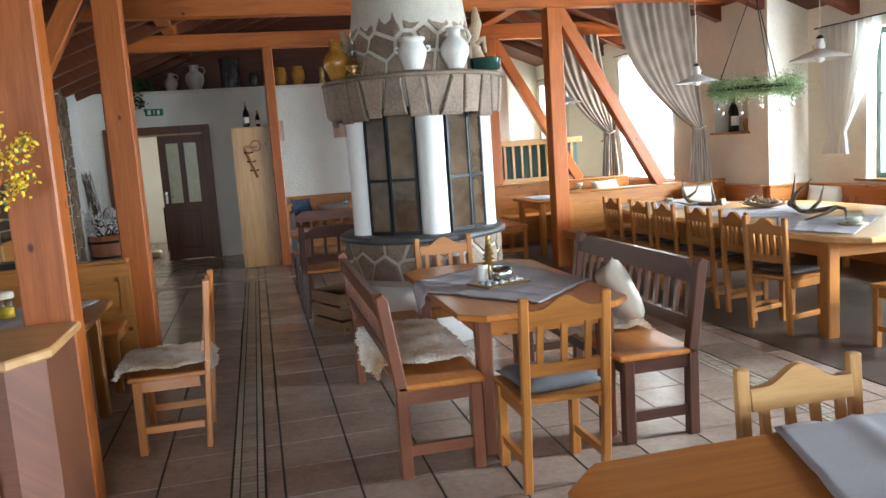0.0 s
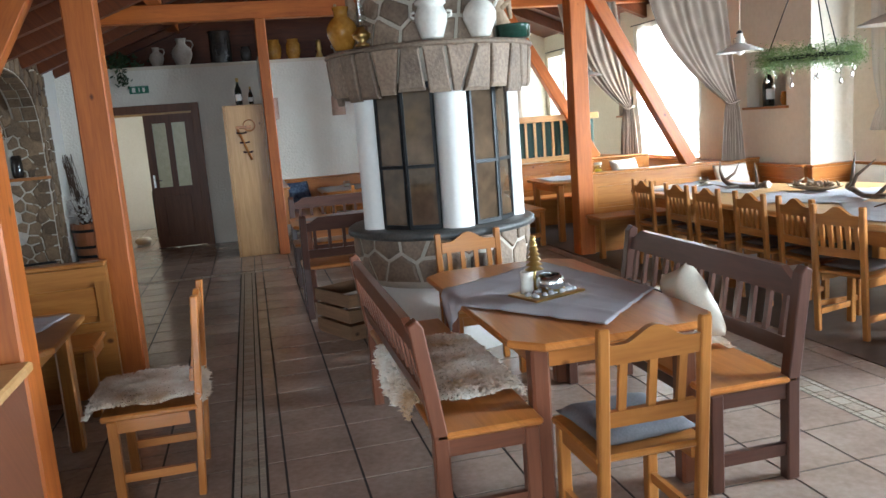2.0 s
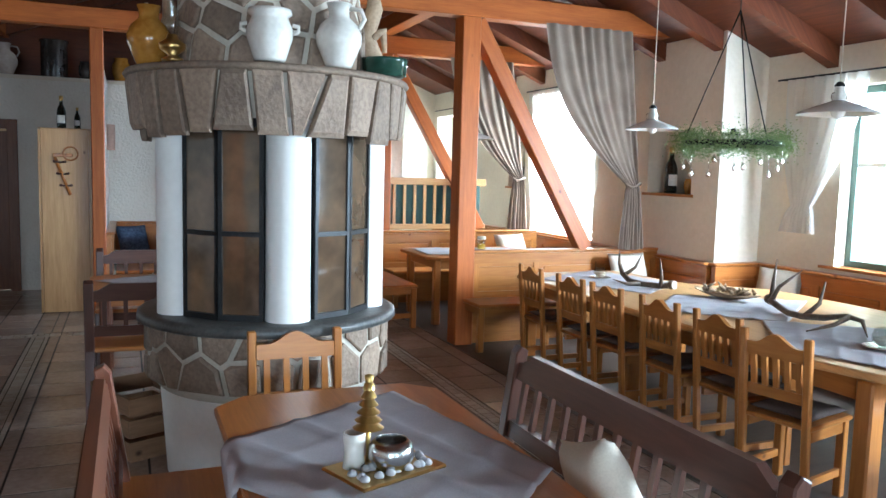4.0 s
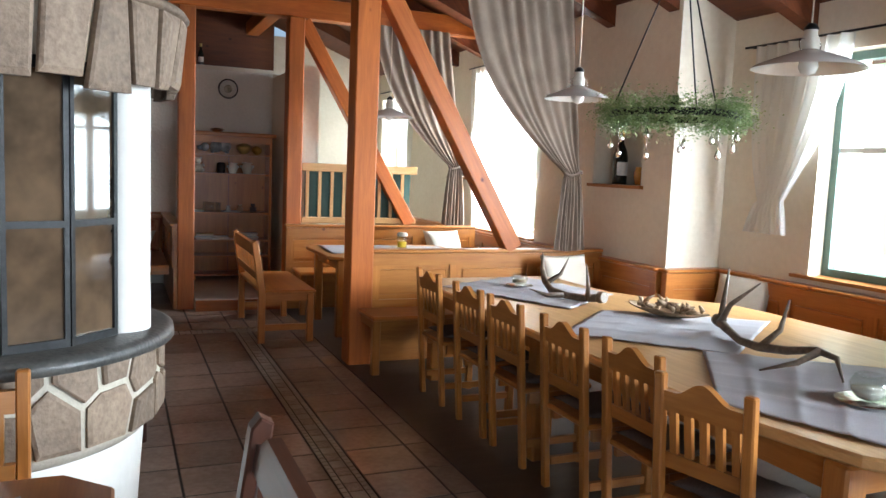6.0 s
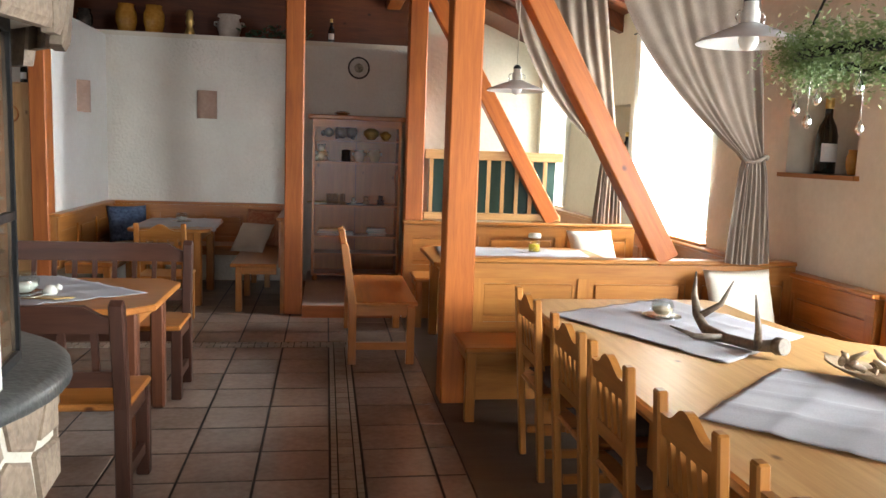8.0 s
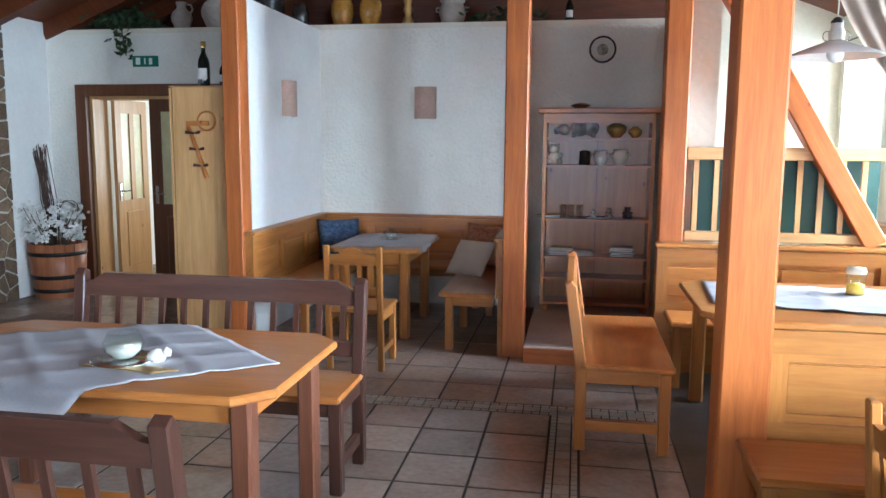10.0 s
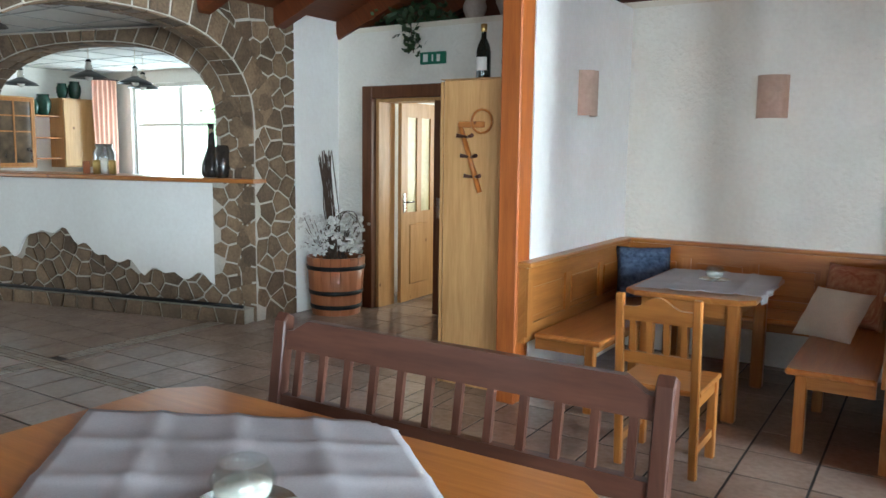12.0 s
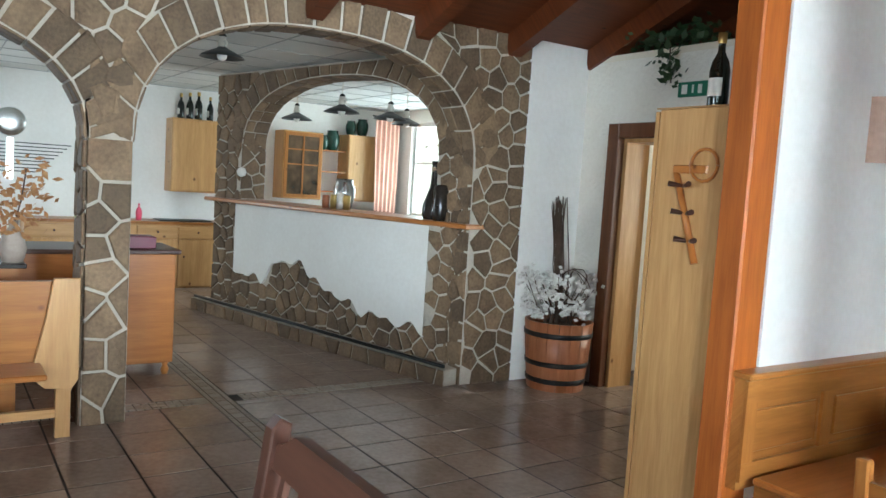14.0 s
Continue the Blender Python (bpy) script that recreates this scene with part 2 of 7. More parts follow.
nt.links.new(rp.outputs[0], b.inputs["Emission Color"]); b.inputs["Emission Strength"].default_value = 2.2
outside = m

# ---- mesh helpers ----


def box(bm, x0, y0, z0, x1, y1, z1, m=None, bev=0.0):
    """A box between two corners, edges eased by bev, moved by m."""
    vs = [bm.verts.new((x, y, z)) for z in (z0, z1) for x, y in ((x0, y0), (x1, y0), (x1, y1), (x0, y1))]
    fs = [bm.faces.new([vs[i] for i in q]) for q in ((3, 2, 1, 0), (4, 5, 6, 7), (0, 1, 5, 4), (1, 2, 6, 5), (2, 3, 7, 6), (3, 0, 4, 7))]
    if bev:
        out = bmesh.ops.bevel(bm, geom=list({e for f in fs for e in f.edges}), offset=bev, segments=1, affect="EDGES")
        vs = list({v for f in out["faces"] for v in f.verts} | {v for v in vs if v.is_valid})
    if m is not None:
        bmesh.ops.transform(bm, matrix=m, verts=vs)
    return bm


def B(*a, **k):
    return box(bmesh.new(), *a, **k)


def prism(bm, pts, lo, hi, axis="z", m=None, bev=0.0):
    """A flat outline drawn out from lo to hi along an axis; the outline's two numbers are the other two axes in order."""
    def at(p, h):
        return {"z": (p[0], p[1], h), "y": (p[0], h, p[1]), "x": (h, p[0], p[1])}[axis]
    a, c = [bm.verts.new(at(p, lo)) for p in pts], [bm.verts.new(at(p, hi)) for p in pts]
    k = len(pts)
    fs = [bm.faces.new(a[::-1]), bm.faces.new(c)] + [bm.faces.new((a[i], a[(i + 1) % k], c[(i + 1) % k], c[i])) for i in range(k)]
    bmesh.ops.recalc_face_normals(bm, faces=fs)
    vs = a + c
    if bev:
        out = bmesh.ops.bevel(bm, geom=list({e for f in fs[:2] for e in f.edges}), offset=bev, segments=1, affect="EDGES")
        vs = list({v for f in out["faces"] for v in f.verts} | {v for v in vs if v.is_valid})
    if m is not None:
        bmesh.ops.transform(bm, matrix=m, verts=vs)
    return bm


def lathe(bm, profile, seg=24, m=None, a0=0.0, a1=math.tau):
    """A turned shape from (radius, height) pairs."""
    full = abs(a1 - a0 - math.tau) < 1e-6
    rings = []
    for i in range(seg if full else seg + 1):
        a = a0 + (a1 - a0) * i / seg
        rings.append([bm.verts.new((max(r, 1e-4) * math.cos(a), max(r, 1e-4) * math.sin(a), z)) for r, z in profile])
    fs = []
    for i in range(seg):
        p, q = rings[i], rings[(i + 1) % len(rings)]
        for j in range(len(profile) - 1):
            f = bm.faces.new((p[j], q[j], q[j + 1], p[j + 1]))
            f.smooth = True
            fs.append(f)
    if m is not None:
        bmesh.ops.transform(bm, matrix=m, verts=[v for r in rings for v in r])
    return bm


def tube(bm, pts, r, seg=8):
    """A round bar through points; r is one radius or one for each point."""
    rr = r if isinstance(r, (list, tuple)) else [r] * len(pts)
    pts = [Vector(p) for p in pts]
    rings = []
    for i, p in enumerate(pts):
        d = (pts[min(i + 1, len(pts) - 1)] - pts[max(i - 1, 0)]).normalized()
        u = d.orthogonal().normalized() if i == 0 else (u - d * u.dot(d)).normalized()
        w = d.cross(u)
        rings.append([bm.verts.new(p + rr[i] * (math.cos(k * math.tau / seg) * u + math.sin(k * math.tau / seg) * w)) for k in range(seg)])
    for a, c in zip(rings, rings[1:]):
        for k in range(seg):
            f = bm.faces.new((a[k], a[(k + 1) % seg], c[(k + 1) % seg], c[k]))
            f.smooth = True
    bm.faces.new(rings[0][::-1]); bm.faces.new(rings[-1])
    return bm


def map_grain(bm):
    """U runs along the longest side of the mesh."""
    if not bm.verts:
        return
    co = np.array([v.co[:] for v in bm.verts])
    ext = co.max(0) - co.min(0)
    ax = int(ext.argmax())
    o1, o2 = [i for i in range(3) if i != ax]
    uv = bm.loops.layers.uv.verify()
    for f in bm.faces:
        for l in f.loops:
            c = l.vert.co
            l[uv].uv = (c[ax], c[o1] + 0.8 * c[o2])


def mesh_of(name, bm, material):
    map_grain(bm)
    me = bpy.data.meshes.new(name)
    bm.to_mesh(me)
    bm.free()
    me.materials.append(material)
    return me


def part(name, bm, material, parent=None, label=""):
    ob = new(name, mesh_of(name, bm, material))
    ob.parent = parent
    return tagged(ob, label)


def thing(name, label, category, at=(0, 0, 0), turn=0, group=""):
    ob = new(name)
    ob.matrix_basis = pose(*at, 0, 0, turn)
    return tagged(ob, label, category, group)


def solid(name, bm, material, label, category, at=(0, 0, 0), turn=0, group=""):
    ob = part(name, bm, material)
    ob.matrix_basis = pose(*at, 0, 0, turn)
    return tagged(ob, label, category, group)


def structure(name, bm, material, label="", category=""):
    return tagged(part(name, bm, material), label or name.replace("_", " "), category or name.split("_")[0], "", "structure")


def cells(points, x0, x1, y0, y1, gap, reach=0.6):
    """Irregular polygons round the points, each shrunk by gap/2: the outlines of laid stones."""
    out = []
    P = np.array(points)
    for i, p in enumerate(P):
        poly = [np.array(q) for q in ((x0, y0), (x1, y0), (x1, y1), (x0, y1))]
        near = [j for j in np.argsort(((P - p) ** 2).sum(1)) if j != i and ((P[j] - p) ** 2).sum() < reach ** 2][:14]
        for j in near:
            d = P[j] - p
            ln = math.hypot(*d)
            d = d / ln
            lim = d @ p + ln / 2 - gap / 2
            nxt = []
            for a, c in zip(poly, poly[1:] + poly[:1]):
                da, dc = d @ a - lim, d @ c - lim
                if da <= 0:
                    nxt.append(a)
                if da * dc < 0:
                    nxt.append(a + (c - a) * da / (da - dc))
            poly = nxt
            if len(poly) < 3:
                break
        if len(poly) >= 3:
            keep = [poly[0]]
            for q in poly[1:]:
                if math.hypot(*(q - keep[-1])) > 0.012:
                    keep.append(q)
            if len(keep) >= 3:
                out.append(keep)
    return out


def jitter_grid(x0, x1, y0, y1, sx, sy, j=0.36, seed=1):
    rnd = random.Random(seed)
    pts, row = [], 0
    y = y0 + sy / 2
    while y < y1:
        x = x0 + sx * (0.5 if row % 2 else 0.15)
        while x < x1:
            pts.append((x + rnd.uniform(-j, j) * sx, y + rnd.uniform(-j, j) * sy))
            x += sx
        y += sy
        row += 1
    return pts


def stone_piece(poly, place, deep, material, parent, rnd, name="stone"):
    """One laid stone: its outline mapped by place(u, v, depth), a little domed, set into the mortar."""
    bm = bmesh.new()
    c = sum(poly) / len(poly)
    k = len(poly)
    d = deep * rnd.uniform(0.7, 1.15)
    back = [bm.verts.new(place(*q, -0.01)) for q in poly]
    rim = [bm.verts.new(place(*q, d * 0.72)) for q in poly]
    top = [bm.verts.new(place(*(c + (q - c) * 0.84), d * rnd.uniform(0.9, 1.1))) for q in poly]
    bm.faces.new(top)
    for i in range(k):
        j = (i + 1) % k
        bm.faces.new((back[i], back[j], rim[j], rim[i]))
        bm.faces.new((rim[i], rim[j], top[j], top[i]))
    bmesh.ops.recalc_face_normals(bm, faces=bm.faces[:])
    return part(name, bm, material, parent)


# ---- the building ----
H = 2.73
XS, XE = -2.68, 6.0
# floor bed
structure("floor", B(-9.2, -3.6, -0.1, 7.2, 17.0, -0.004), grout, "tiled restaurant floor bed of dark grout", "floor")
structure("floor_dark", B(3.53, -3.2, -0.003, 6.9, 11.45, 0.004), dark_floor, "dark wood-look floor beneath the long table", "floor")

# back wall with the doorway, and walls of the corner seat
bw = bmesh.new()
box(bw, -2.68, 13.5, 0, -2.22, 13.75, H)
box(bw, -0.72, 13.5, 0, 3.74, 13.75, H)
box(bw, -2.22, 13.5, 2.12, -0.72, 13.75, H)
structure("wall_back", bw, rough_plaster, "rough cream plaster wall with a doorway", "wall")
structure("wall_nook", B(0.26, 11.76, 0, 0.39, 13.5, H), white_plaster, "white plaster wall beside the corner bench", "wall")
structure("wall_alcove", B(3.74, 11.78, 0, 3.95, 15.9, H - 0.05), plaster, "plaster wall beside the shelf alcove", "wall")
structure("ledge_top", B(-2.68, 13.5, H, 3.95, 14.6, H + 0.05), plaster, "wide plaster ledge on top of the back wall", "ledge")
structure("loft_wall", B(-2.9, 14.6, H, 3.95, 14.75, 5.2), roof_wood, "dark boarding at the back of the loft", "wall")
structure("alcove_step", B(2.61, 11.5, 0, 3.74, 13.5, 0.12, bev=0.006), pinkish, "raised pale tiled step", "step")
structure("alcove_step_edge", B(2.61, 11.47, 0, 3.53, 11.5, 0.112), beam_wood, "wooden edge of the raised step", "trim")

# window wall: stands forward as a thick pier between the windows
ww = bmesh.new()


def wall_x(bm, xa, xb, y0, y1, z1, holes):
    """A wall along y from y0 to y1, with openings (ya, yb, za, zb) through it."""
    y = y0
    for ya, yb, za, zb in sorted(holes):
        box(bm, xa, y, 0, xb, ya, z1)
        box(bm, xa, ya, 0, xb, yb, za)
        box(bm, xa, ya, zb, xb, yb, z1)
        y = yb
    box(bm, xa, y, 0, xb, y1, z1)


wall_x(ww, 6.0, 6.6, 8.2, 15.9, 3.3, [(8.6, 9.33, 1.52, 2.2), (10.4, 12.0, 0.88, 2.75), (12.25, 12.75, 1.5, 2.15), (14.45, 15.75, 0.88, 2.7)])
for ya, yb, za, zb in ((8.6, 9.33, 1.52, 2.2), (12.25, 12.75, 1.5, 2.15)):
    box(ww, 6.26, ya, za, 6.6, yb, zb)
structure("wall_right", ww, plaster, "thick cream plaster wall with deep window openings", "wall")
wq = bmesh.new()
wall_x(wq, 6.55, 7.0, -3.2, 8.2, 3.3, [(-1.7, -0.3, 1.0, 2.42), (1.9, 3.3, 1.0, 2.42), (5.67, 7.27, 0.92, 2.54)])
structure("wall_right_far", wq, plaster, "cream plaster window wall set back behind the bench", "wall")
structure("wall_end", B(3.95, 15.9, 0, 6.6, 16.1, 3.6), plaster, "white plaster end wall behind the screen", "wall")
wf = bmesh.new()
# opening at x 1.8 to 3.6 is added to let the alcove fill in
for xa, xb, za, zb in ((-9.0, -2.1, 0, 4.9), (0.3, 1.8, 0, 4.9), (3.6, 7.0, 0, 4.9), (1.8, 3.6, 0, 0.8), (1.8, 3.6, 2.3, 4.9), (-2.1, 0.3, 0, 0.4), (-2.1, 0.3, 2.3, 4.9)):
    box(wf, xa, -3.5, za, xb, -3.2, zb)
structure("wall_front", wf, plaster, "plain plaster wall closing the room", "wall")
structure("wall_left_far", B(-9.1, -3.2, 0, -8.8, 17, 3.0), white_plaster, "white kitchen wall", "wall")

# roof: two slopes of boards with rafters
RX, RZ, SL = 2.0, 4.72, 0.4
rf = bmesh.new()
prism(rf, [(7.4, RZ - SL * 5.4), (RX, RZ), (-3.1, RZ - SL * 5.1), (-3.1, RZ - SL * 5.1 + 0.06), (RX, RZ + 0.07), (7.4, RZ - SL * 5.4 + 0.07)], -3.5, 16.3, "y")
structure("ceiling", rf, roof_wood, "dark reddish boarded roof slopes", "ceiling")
rt = bmesh.new()
for k in range(21):
    y = -3.0 + 0.87 * k
    for sx, ex in ((RX, 7.0), (RX, -2.7)):
        L = abs(ex - sx)
        a = math.atan(SL) * (1 if ex > sx else -1)
        box(rt, 0, -0.06, -0.17, L / math.cos(a), 0.06, -0.003, pose(sx, y, RZ) @ (Matrix.Rotation(a, 4, "Y") if ex > sx else Matrix.Rotation(math.pi + a, 4, "Y") @ Matrix.Diagonal((1, 1, -1, 1))))
bmesh.ops.recalc_face_normals(rt, faces=rt.faces[:])
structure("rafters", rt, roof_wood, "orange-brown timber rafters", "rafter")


def beam(name, x0, y0, z0, x1, y1, z1, label="orange-brown varnished timber beam"):
    return tagged(part(name, B(x0, y0, z0, x1, y1, z1, bev=0.008), beam_wood), label, "beam", "roof timbers", "structure")


for y in (-1.35, 1.25, 3.85, 6.45, 9.05, 11.68):
    if y in (6.45,):
        continue
    beam("tie_beam", -2.7, y - 0.09, 3.15, 6.5, y + 0.09, 3.37)
for x in (-0.97, 3.64):
    beam("purlin", x - 0.09, -3.2, 3.37, x + 0.09, 14.6, 3.55)
beam("tie_beam", -2.7, 6.36, 3.15, 0.4, 6.54, 3.37)
beam("tie_beam", 2.4, 6.36, 3.45, 6.5, 6.54, 3.62)


def post(x, y, w=0.2, top=3.15, d=0.2):
    ob = part("post", B(-w / 2, -d / 2, 0, w / 2, d / 2, top, bev=0.01), beam_wood)
    ob.matrix_basis = pose(x, y, 0)
    return tagged(ob, "square orange-brown timber post with dark knots", "post", "timber posts", "structure")


post(-0.97, 3.85, 0.21)
post(-0.97, 6.45, 0.2)
post(3.64, 9.05, 0.19)
post(3.64, 11.66, 0.17)
post(2.52, 11.7, 0.17)
post(0.32, 11.66, 0.14, d=0.18)


def brace(x0, z0, x1, z1, y, w=0.15):
    a = math.atan2(z1 - z0, x1 - x0)
    bm = B(0, -0.07, -w / 2, math.hypot(x1 - x0, z1 - z0), 0.07, w / 2, bev=0.008)
    ob = part("brace", bm, beam_wood)
    ob.matrix_basis = Matrix.Translation((x0, y, z0)) @ Matrix.Rotation(-a, 4, "Y")
    return tagged(ob, "slanting orange-brown timber brace", "brace", "timber braces", "structure")


brace(3.72, 3.12, 5.02, 0.93, 9.05)
brace(3.72, 3.12, 5.02, 0.93, 11.66)
brace(-1.05, 3.12, -2.3, 0.95, 6.45)
brace(-1.05, 3.12, -2.2, 1.2, 3.85)

# ---- stone arches on the kitchen side ----
def arch_z(y, a, b, spring, crown, e=2.4):
    """Height of the arch's underside at y between its feet a and b."""
    s = abs((y - (a + b) / 2) / ((b - a) / 2))
    return spring + (crown - spring) * (max(0.0, 1 - s ** e)) ** (1 / e)


def arch_wall(bm, place, u0, u1, top, spans, thick):
    """A wall in the plane of place(u, z, depth) with arched openings (a, b, sill, spring, crown)."""
    edges = []
    for a, b_, sill, spring, crown in spans:
        edges += [a + (b_ - a) * 0.5 * (1 - math.cos(math.pi * i / 28)) for i in range(29)]
    cols = sorted(set([u0, u1] + edges))
    for p, q in zip(cols, cols[1:]):
        mid = (p + q) / 2
        span = next((s for s in spans if s[0] < mid < s[1]), None)
        bits = [((p, 0), (q, 0), (q, top), (p, top))]
        if span:
            a, b_, sill, spring, crown = span
            zp, zq = arch_z(p, a, b_, spring, crown), arch_z(q, a, b_, spring, crown)
            bits = [((p, zp), (q, zq), (q, top), (p, top))]
            if sill:
                bits.append(((p, 0), (q, 0), (q, sill), (p, sill)))
        for bit in bits:
            f = [bm.verts.new(place(*c, 0)) for c in bit]
            g = [bm.verts.new(place(*c, -thick)) for c in bit]
            bm.faces.new(f)
            bm.faces.new(g[::-1])
            for i in range(4):
                bm.faces.new((f[i], f[(i + 1) % 4], g[(i + 1) % 4], g[i]))
    bmesh.ops.remove_doubles(bm, verts=bm.verts, dist=0.0005)
    bmesh.ops.recalc_face_normals(bm, faces=bm.faces[:])


def clad(parent, place, u0, u1, v0, v1, spans, material, sx, sy, seed, deep=0.022, gap=0.021, inside=None, thick=0.3):
    """Stones on the wall: an arch ring over each opening and irregular ones elsewhere."""
    rnd = random.Random(seed)
    ring = 0.3
    for poly in cells(jitter_grid(u0, u1, v0, v1, sx, sy, seed=seed), u0, u1, v0, v1, gap):
        c = sum(poly) / len(poly)
        if inside and not inside(*c):
            continue
        drop = False
        fixed = []
        for q in poly:
            q = q.copy()
            for a, b_, sill, spring, crown in spans:
                if a - 0.02 < q[0] < b_ + 0.02 and q[1] > sill:
                    lim = arch_z(q[0], a, b_, spring, crown) + ring
                    if q[1] < lim:
                        if c[1] > spring and a < c[0] < b_ and c[1] < arch_z(c[0], a, b_, spring, crown) + ring * 0.6:
                            drop = True
                        if c[1] >= lim - 0.25 and a + 0.1 < c[0] < b_ - 0.1:
                            q[1] = lim
                        else:
                            q[0] = a - 0.006 if abs(q[0] - a) < abs(q[0] - b_) else b_ + 0.006
            fixed.append(q)
        for a, b_, sill, spring, crown in spans:
            if a < c[0] < b_ and sill < c[1] < arch_z(c[0], a, b_, spring, crown) + ring * 0.75:
                drop = True
        if not drop:
            stone_piece(fixed, place, deep, material, parent, rnd)
    for a, b_, sill, spring, crown in spans:
        pts = [(a + (b_ - a) * 0.5 * (1 - math.cos(math.pi * i / 60)), 0) for i in range(61)]
        pts = [(u, arch_z(u, a, b_, spring, crown)) for u, _ in pts]
        mid = ((a + b_) / 2, spring - 0.25)
        run, start = 0.0, 0
        want = rnd.uniform(0.10, 0.17)
        for i in range(1, 61):
            run += math.hypot(pts[i][0] - pts[i - 1][0], pts[i][1] - pts[i - 1][1])
            if run > want or i == 60:
                poly = []
                h = ring * rnd.uniform(0.8, 0.98)
                lo = [np.array(p) for p in (pts[start], pts[i])]
                for p in lo:
                    poly.append(p)
                for p in lo[::-1]:
                    d = p - np.array(mid)
                    d[0] *= 0.5
                    d /= np.linalg.norm(d)
                    poly.append(p + d * h)
                cc = sum(poly) / 4
                poly = [cc + (p - cc) * np.array((0.86, 0.93)) for p in poly]
                poly = [np.array((p[0], min(p[1], v1))) for p in poly]
                if u0 < cc[0] < u1:
                    stone_piece(poly, place, deep, material, parent, rnd)
                # stones of the arch's underside
                e0, e1 = np.array(pts[start]), np.array(pts[i])
                t_ = (e1 - e0) / max(1e-6, np.linalg.norm(e1 - e0))
                nrm = np.array((t_[1], -t_[0]))
                ln = np.linalg.norm(e1 - e0)
                cut = thick * rnd.uniform(0.35, 0.65)
                for w0, w1 in ((0.0, cut), (cut, thick)):
                    def under(s, w, d, e0=e0, t_=t_, nrm=nrm):
                        q = e0 + t_ * s + nrm * d
                        return place(q[0], q[1], -w)
                    quad = [np.array(p) for p in ((0.008, w0 + 0.008), (ln - 0.008, w0 + 0.008), (ln - 0.008, w1 - 0.008), (0.008, w1 - 0.008))]
                    if ln > 0.05 and u0 < e0[0] < u1:
                        stone_piece(quad, under, deep * 0.7, material, parent, rnd)
                run, start, want = 0.0, i, rnd.uniform(0.10, 0.17)


def on_left(u, v, d):
    return (XS + d, u, v)


ARCHES = [(9.78, 12.36, 0, 1.75, 2.64), (6.6, 9.52, 0, 1.75, 2.5), (3.4, 6.2, 0, 1.75, 2.5)]
aw = bmesh.new()
arch_wall(aw, on_left, -3.2, 12.86, 2.92, ARCHES, 0.32)
arcade = structure("wall_arcade", aw, dark_mortar, "field-stone wall of wide round arches", "wall")
clad(arcade, on_left, 7.6, 12.86, 0, 2.92, ARCHES[:2], stone, 0.19, 0.15, 4, inside=lambda u, v: not (9.42 < u < 9.88 and v < 1.78))
clad(arcade, on_left, 9.525, 9.775, 0, 1.76, [], stone, 0.2, 0.17, 14)
# reveal of the thin column, seen from the room
clad(arcade, lambda u, v, d: (u, 9.52 - d, v), -3.0, -2.68, 0, 2.1, [], stone, 0.17, 0.16, 9)
clad(arcade, lambda u, v, d: (u, 12.86 + d, v), -3.0, -2.68, 0, 2.92, [], stone, 0.17, 0.16, 10)
clad(arcade, lambda u, v, d: (u, 12.36 - d, v), -3.0, -2.69, 0.0, 2.1, [], stone, 0.17, 0.16, 12)
structure("wall_corner", B(-3.0, 12.86, 0, -2.66, 13.5, 2.92), white_plaster, "white plaster return wall beside the doorway", "wall")
beam("wall_plate", -2.98, -3.2, 2.93, -2.64, 14.6, 3.1, "orange-brown timber plate on the stone arcade")
structure("gable_left", B(-3.0, -3.2, 3.1, -2.9, 14.6, 3.3), roof_wood, "dark boarding under the eaves", "wall")

# bar: an angled stone wall with its own arch over the counter
BD = Vector((-4.0, -0.9, 0)).normalized()
BN = Vector((0.9, -4.0, 0)).normalized()
B0 = Vector((-2.7, 12.39, 0))


def on_bar(u, v, d):
    p = B0 + BD * u + BN * d
    return (p.x, p.y, v)


BAR = [(0.42, 3.48, 1.27, 1.85, 2.6)]
bb = bmesh.new()
arch_wall(bb, on_bar, 0.0, 4.0, 2.72, BAR, 0.3)
bar_wall = structure("wall_bar", bb, dark_mortar, "field-stone bar front with an arched opening above the counter", "wall")


def ragged(u):
    """Height at which the stones give way to white plaster."""
    return 0.33 + 0.05 * u + 0.27 * math.exp(-((u - 2.4) / 0.42) ** 4) + 0.09 * math.exp(-((u - 1.75) / 0.3) ** 2) + 0.07 * (abs(math.sin(u * 7.5)) - 0.5) + 0.03 * math.sin(u * 23)


clad(bar_wall, on_bar, 0.0, 4.0, 0.0, 2.7, BAR, stone, 0.18, 0.14, 21,
     inside=lambda u, v: v > 1.3 or u < 0.45 or u > 3.5 or v < ragged(u) + 0.02)
clad(bar_wall, lambda u, v, d: tuple(Vector(on_bar(3.48 - d, v, -0.3 + u))), 0.0, 0.3, 1.33, 2.25, [], stone, 0.15, 0.14, 23)
pb = bmesh.new()
us = [0.45 + 3.06 * i / 60 for i in range(61)]
for u, w in zip(us, us[1:]):
    quad = [(u, ragged(u)), (w, ragged(w)), (w, 1.265), (u, 1.265)]
    f, g = [pb.verts.new(on_bar(*c, 0.034)) for c in quad], [pb.verts.new(on_bar(*c, 0.002)) for c in quad]
    pb.faces.new(f)
    pb.faces.new((f[0], g[0], g[1], f[1]))
bmesh.ops.remove_doubles(pb, verts=pb.verts, dist=0.0005)
bmesh.ops.recalc_face_normals(pb, faces=pb.faces[:])
part("plaster_patch", pb, white_plaster, bar_wall, "white plaster with a ragged lower edge")
ct = bmesh.new()
prism(ct, [on_bar(-0.05, 0, 0.12)[:2], on_bar(4.05, 0, 0.12)[:2], on_bar(4.05, 0, -0.42)[:2], on_bar(-0.05, 0, -0.42)[:2]], 1.275, 1.315, bev=0.008)
